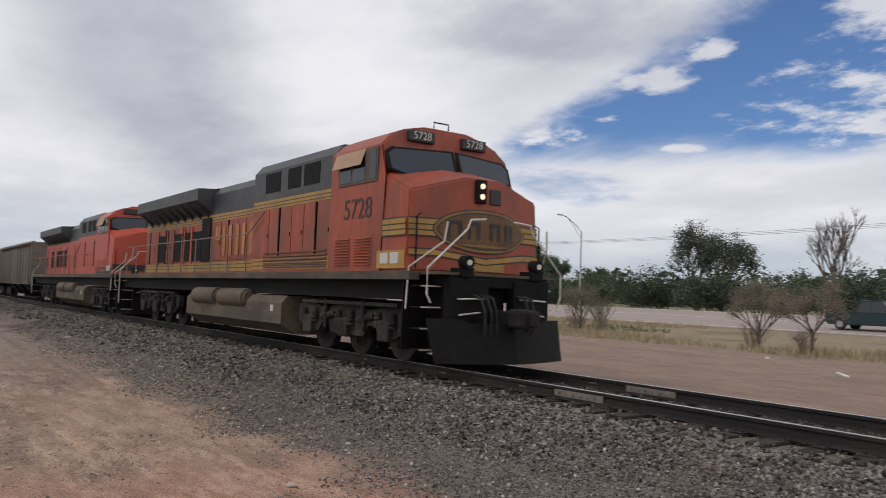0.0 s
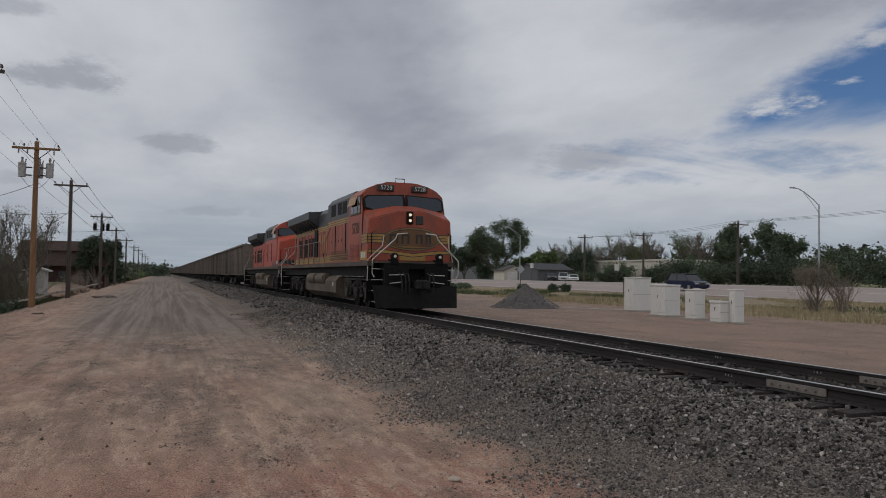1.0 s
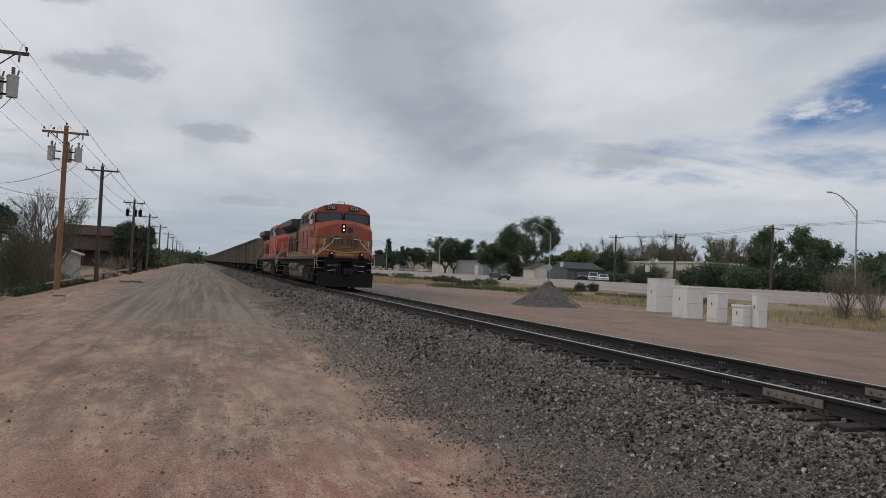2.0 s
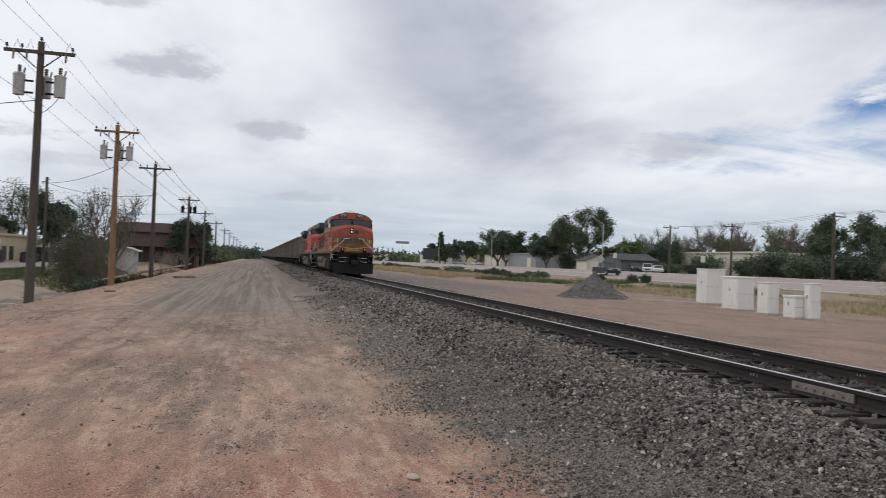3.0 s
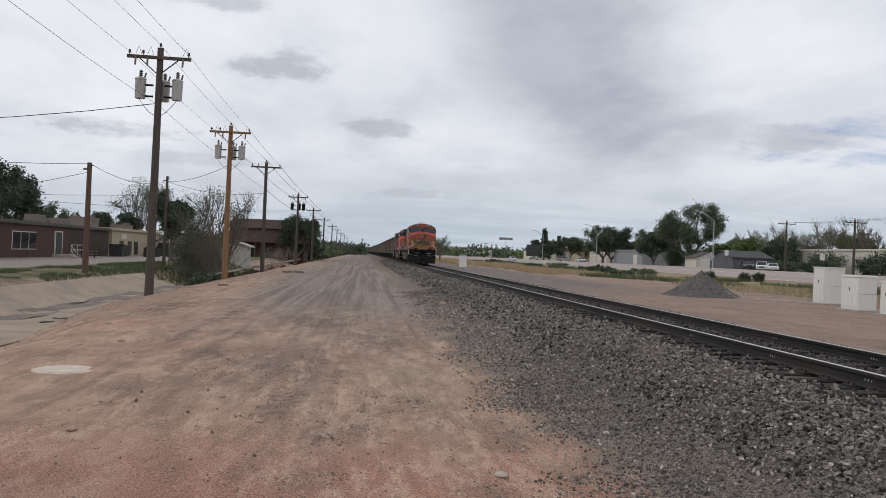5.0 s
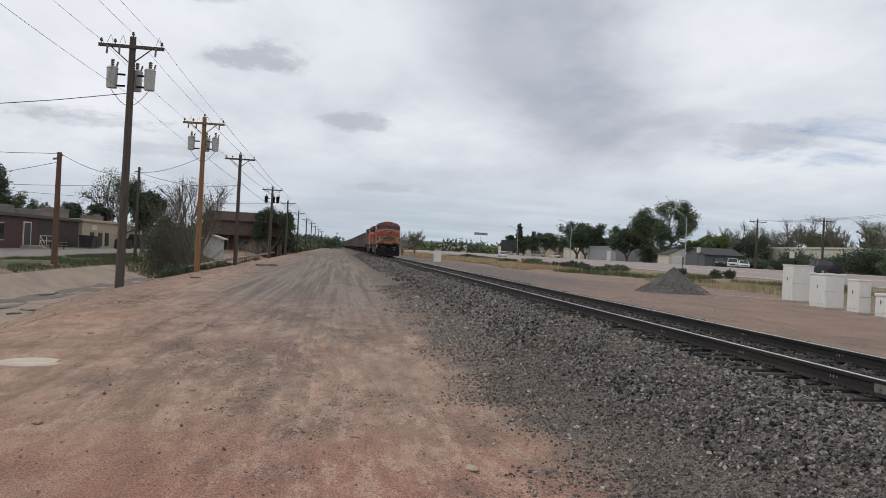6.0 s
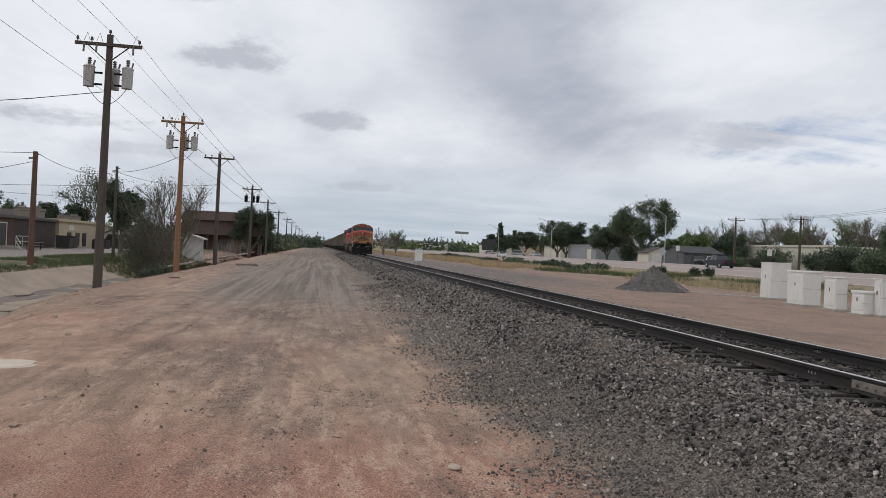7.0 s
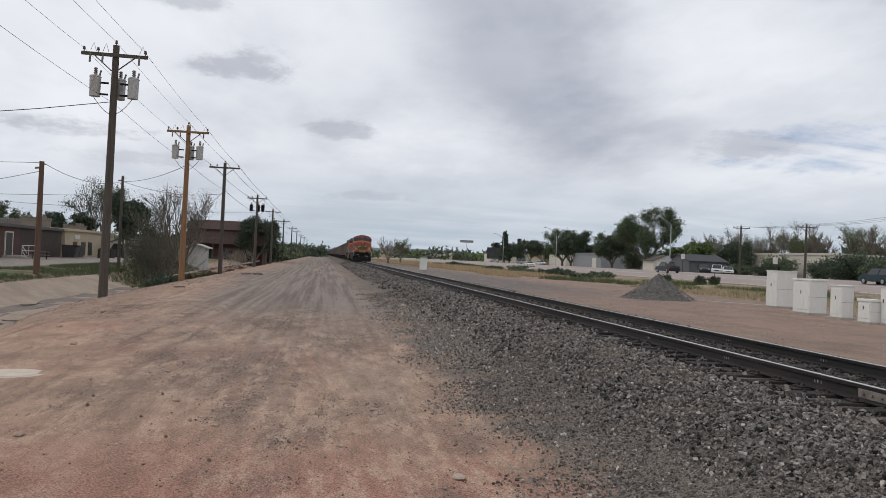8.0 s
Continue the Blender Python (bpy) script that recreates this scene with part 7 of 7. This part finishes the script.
bush(-20.2, 66, 5.0, 4.0, OLIVE, 13, "dark olive overgrown brush by the ditch", 0.07, 4200)
bush(-17.3, 57.5, 1.3, 2.6, LEAF_DARK, 15, "low dark weeds at the end of the ditch lining", 0.10, 1400)
tree(-26.4, 86, 7.4, 3.4, LEAF_DARK, 14, 34, 0.28, "dark green conifer-like tree behind the bank", low=0.12)
tree(-40.5, 130, 12.0, 10.5, LEAF, 15, 6, 0.26, "leafy tree behind the yard")
tree(-54, 112, 11.5, 9, LEAF_DARK, 16, 30, 0.38, "dense dark green tree behind the brick building", low=0.15)
tree(-50, 118, 7.0, 7, LEAF, 17, 10, 0.28, "leafy green tree behind the brick building")
tree(-66, 104, 9, 9, LEAF_DARK, 18, 26, 0.38, "dense dark green tree behind the brick building", low=0.15)
tree(-45, 130, 6.6, 8, LEAF_DARK, 19, 20, 0.30, "dark green tree behind the yard")
tree(-18.9, 150, 9.3, 8, LEAF_DARK, 31, 28, 0.34, "rounded dark green tree beside the pole line", low=0.15)
tree(-20, 172, 8.6, 9, LEAF, 32, 22, 0.36, "rounded green tree beside the pole line", low=0.15)
twig_bush(-18.5, 108, 4.2, 4, 33, "grey-brown thicket beside the pole line", 26)
twig_bush(-18.2, 122, 4.0, 4, 34, "grey-brown thicket beside the pole line", 26)
for i in range(16):
    y = 176 + i * 19
    bush(-19.5 - (i * 5 % 4), y, 5.6 - (i % 3) * 0.8 + i * 0.12, 11, (LEAF_DARK, LEAF, LEAF_PALE)[i % 3], 130 + i, "green thicket beside the pole line", 0.42, 1500, d=16)


def far_woods(name, label, spans, seed, mat):
    nr = np.random.RandomState(seed)
    cs = []
    for x0, x1, y0, y1, k, h in spans:
        for _ in range(k):
            x, y = nr.uniform(x0, x1), nr.uniform(y0, y1)
            hh = h * nr.uniform(0.5, 1.1)
            for _ in range(5):
                cs.append((x + nr.normal() * hh * 0.4, y + nr.normal() * hh * 0.4, ground_height(x, y) + hh * nr.uniform(0.15, 0.85)))
    ob = part(name, leaf_mesh(name, cs, (1.6, 1.6, 0.9), 9, 1.0, nr, mat), mat)
    return tagged(ob, label, "woods", kind="stuff")


far_woods("far_woods", "distant belt of dark green trees", ((-60, -22, 480, 1500, 260, 8), (-24, -7, 430, 1300, 130, 8),  (30, 140, 420, 1500, 240, 8), (-300, -60, 180, 900, 260, 9), (100, 400, 200, 1000, 330, 9), (120, 330, 20, 200, 160, 10)), 1, LEAF_DARK)
far_woods("far_woods", "distant belt of pale spring trees", ((-70, -25, 500, 1500, 90, 7), (24, 120, 420, 1400, 110, 6), (-260, -60, 180, 900, 90, 8), (100, 360, 160, 900, 120, 8)), 2, LEAF_PALE)


def far_hills():
    bm = B()
    nx, rows = 90, []
    for j in range(6):
        y = 2300 + j * 260
        rows.append([bm.verts.new((-3200 + i * 72, y, -8 + math.sin(j / 5 * math.pi * 0.5) * (38 + 22 * noise.noise((i * 0.13, 0, 4)) + 10 * noise.noise((i * 0.5, j, 1))))) for i in range(nx)])
    for a, b in zip(rows, rows[1:]):
        for i in range(nx - 1):
            bm.faces.new((a[i], a[i + 1], b[i + 1], b[i]))
    tagged(smooth_mesh(part("far_hills", fix(bm), material("hazy_hillside", (0.115, 0.14, 0.135), 0.95, 0, 0.3, 0.02, 0))), "low wooded hills on the horizon", "hills", kind="structure")


far_hills()


# ---- vehicles ----
def car_paint(name, c):
    return material(name, c, 0.3, 0.3, 0.05, 2, 0)


RIM = material("alloy_rim", (0.45, 0.45, 0.46), 0.35, 0.8, 0.1, 4, 0)
CAR_GLASS = material("car_glass", (0.008, 0.009, 0.011), 0.06, 0, 0.05, 1, 0, spec=0.8)
TAIL = material("red_lamp_plastic", (0.35, 0.02, 0.02), 0.3, 0, 0.05, 1, 0)
HEAD = material("clear_lamp_plastic", (0.6, 0.6, 0.6), 0.2, 0.2, 0.05, 1, 0)


def vehicle(kind, paint, label, m):
    """Front towards -y."""
    dims = {"suv": (4.9, 0.95, 1.78, 1.06), "pickup": (5.8, 1.0, 1.90, 1.15), "sedan": (4.7, 0.9, 1.45, 0.92)}
    L, hw, top, belt = dims[kind]
    t = thing(kind if kind != "suv" else "sport_utility_car", label, "car" if kind != "pickup" else "pickup truck", m)
    f, r = -L / 2, L / 2
    bm = B()
    prof = [(f + 0.05, 0.32), (f, 0.55), (f + 0.06, belt - 0.22), (f + 0.3, belt - 0.1), (f + 1.25, belt), (r - 0.15, belt), (r, belt - 0.15), (r, 0.5), (r - 0.1, 0.32)]
    prism(bm, [(-hw, y, z) for y, z in prof], [(hw, y, z) for y, z in prof])
    fix(bm)
    bmesh.ops.bevel(bm, geom=list(bm.edges), offset=0.07, segments=2, affect="EDGES")
    smooth_mesh(part("body", bm, paint, t), 40)
    c0, c1 = (f + 1.2, r - 0.12) if kind == "suv" else ((f + 1.5, f + 3.9) if kind == "pickup" else (f + 1.25, r - 0.55))
    t0, t1 = c0 + 0.75, c1 - (0.35 if kind != "sedan" else 0.75)
    bm = B()
    prism(bm, [(-hw + 0.05, c0, belt - 0.02), (hw - 0.05, c0, belt - 0.02), (hw - 0.05, c1, belt - 0.02), (-hw + 0.05, c1, belt - 0.02)],
          [(-hw + 0.2, t0, top - 0.06), (hw - 0.2, t0, top - 0.06), (hw - 0.2, t1, top - 0.06), (-hw + 0.2, t1, top - 0.06)])
    part("glasshouse", fix(bm), CAR_GLASS, t)
    bm = B()
    box(bm, -hw + 0.18, hw - 0.18, t0 - 0.05, t1 + 0.05, top - 0.08, top, 0.03)
    part("roof", bm, paint, t)
    for k in (-1, 1):
        for y0, y1 in ((c0, t0), ((c0 + c1) / 2 + 0.1, (t0 + t1) / 2 + 0.1), (c1, t1)):
            bm = B()
            rod(bm, (k * (hw - 0.05), y0, belt - 0.02), (k * (hw - 0.2), y1, top - 0.05), 0.055, 0.045, 6)
            part("pillar", fix(bm), paint, t)
    if kind == "pickup":
        bm = B()
        box(bm, -hw + 0.12, hw - 0.12, c1 + 0.1, r - 0.12, belt - 0.02, belt + 0.02)
        part("cargo_bed", bm, BLACK_PAINT, t)
    for k in (-1, 1):
        for y in (f + 0.95, r - 1.0):
            w = part("wheel", fix(rod(B(), (k * (hw - 0.2), y, 0.36), (k * (hw + 0.02), y, 0.36), 0.36, seg=18)), TYRE, t)
            part("rim", fix(rod(B(), (k * (hw + 0.0), y, 0.36), (k * (hw + 0.035), y, 0.36), 0.22, seg=14)), RIM, w)
        bm = B()
        box(bm, k * (hw - 0.3) - 0.17, k * (hw - 0.3) + 0.17, f - 0.005, f + 0.12, belt - 0.38, belt - 0.22, 0.02)
        part("headlight", bm, HEAD, t)
        bm = B()
        box(bm, k * (hw - 0.14) - 0.1, k * (hw - 0.14) + 0.1, r - 0.06, r + 0.02, belt - 0.4, belt - 0.15, 0.02)
        part("tail_light", bm, TAIL, t)
    bm = B()
    box(bm, -0.45, 0.45, f - 0.012, f + 0.05, 0.55, belt - 0.26, 0.02)
    part("grille", bm, BLACK_PAINT, t)
    return t


BLUE_CAR, SILVER_CAR, DARK_CAR, WHITE_CAR, TEAL_CAR = (car_paint(n, c) for n, c in (("navy_car_paint", (0.010, 0.018, 0.055)), ("silver_car_paint", (0.35, 0.36, 0.37)), ("dark_car_paint", (0.03, 0.035, 0.045)), ("white_car_paint", (0.7, 0.7, 0.7)), ("teal_car_paint", (0.03, 0.055, 0.065))))


def road_z(x):
    return float(np.interp(x, (38.2, 44, 52, 58.4), (-0.14, 0.135, 0.50, 0.76))) + 0.002


blue_suv = vehicle("suv", BLUE_CAR, "dark blue sport utility car driving on the highway", pose(44, 98, road_z(44)))
oncoming_pickup = vehicle("pickup", DARK_CAR, "dark pickup truck driving on the highway", pose(44, 178, road_z(44)))
dark_pickup = vehicle("pickup", DARK_CAR, "dark pickup truck driving away along the highway", pose(52, -28, road_z(52), 0, 0, 180))
white_sedan = vehicle("sedan", WHITE_CAR, "white car driving on the highway", pose(44, 392, road_z(44)))
green_suv = vehicle("suv", TEAL_CAR, "dark green sport utility car driving away along the highway", pose(52, -75, road_z(52), 0, 0, 180))
vehicle("pickup", TEAL_CAR, "dark teal pickup truck standing on the highway's edge", pose(42.5, 25.0, road_z(42.5)))
for x, y, kind, p, lab, rz in ((66.5, 140.5, "suv", WHITE_CAR, "white car parked before a house", -28), (66.5, 136.5, "sedan", WHITE_CAR, "white car parked beside a house", -24), (66, 145, "pickup", DARK_CAR, "dark pickup truck parked before a house", -20),
                               (63, 250, "sedan", WHITE_CAR, "white car parked by the highway", 10), (64, 275, "suv", SILVER_CAR, "silver car parked by the highway", 60), (65, 330, "sedan", WHITE_CAR, "white car parked by the highway", 90),
                               (-39, 134, "suv", DARK_CAR, "dark car parked in the yard", 90), (-34, 116, "pickup", DARK_CAR, "dark pickup truck parked in the yard", 70)):
    vehicle(kind, p, lab, pose(x, y, ground_height(x, y), 0, 0, rz))


# ---- moving things ----
def motions():
    times = [i * 0.5 for i in range(17)]
    front = [float(np.interp(t, (0, 1.0, 1.5, 2.5, 3.5, 8.0), (10.2, 25.1, 32.7, 48.5, 64.1, 133.2))) for t in times]
    for ob, at in [(lead, 0.0), (trail, 21.75)] + [(c, 43.1 + i * 16.2) for i, c in enumerate(cars)]:
        walk(ob, [(t, pose(0, y + at, 0)) for t, y in zip(times, front)])
    for ob, x, y0, v, rz in ((blue_suv, 44, 98.5, -28, 0), (oncoming_pickup, 44, 178, -22.6, 0), (dark_pickup, 52, -27.6, 19.7, 180), (white_sedan, 44, 392, -25, 0), (green_suv, 52, -75, 19, 180)):
        walk(ob, [(t, pose(x, y0 + v * t, road_z(x), 0, 0, rz)) for t in times])
    for w in lead_wheels + trail_wheels:
        y = w.matrix_basis.translation.y
        # backing away: the wheels roll towards +y
        walk(w, [(i / 30, pose(0, y, 0.53, math.degrees(-SPEED * i / 30 / 0.53), 0, 0)) for i in range(241)])


motions()
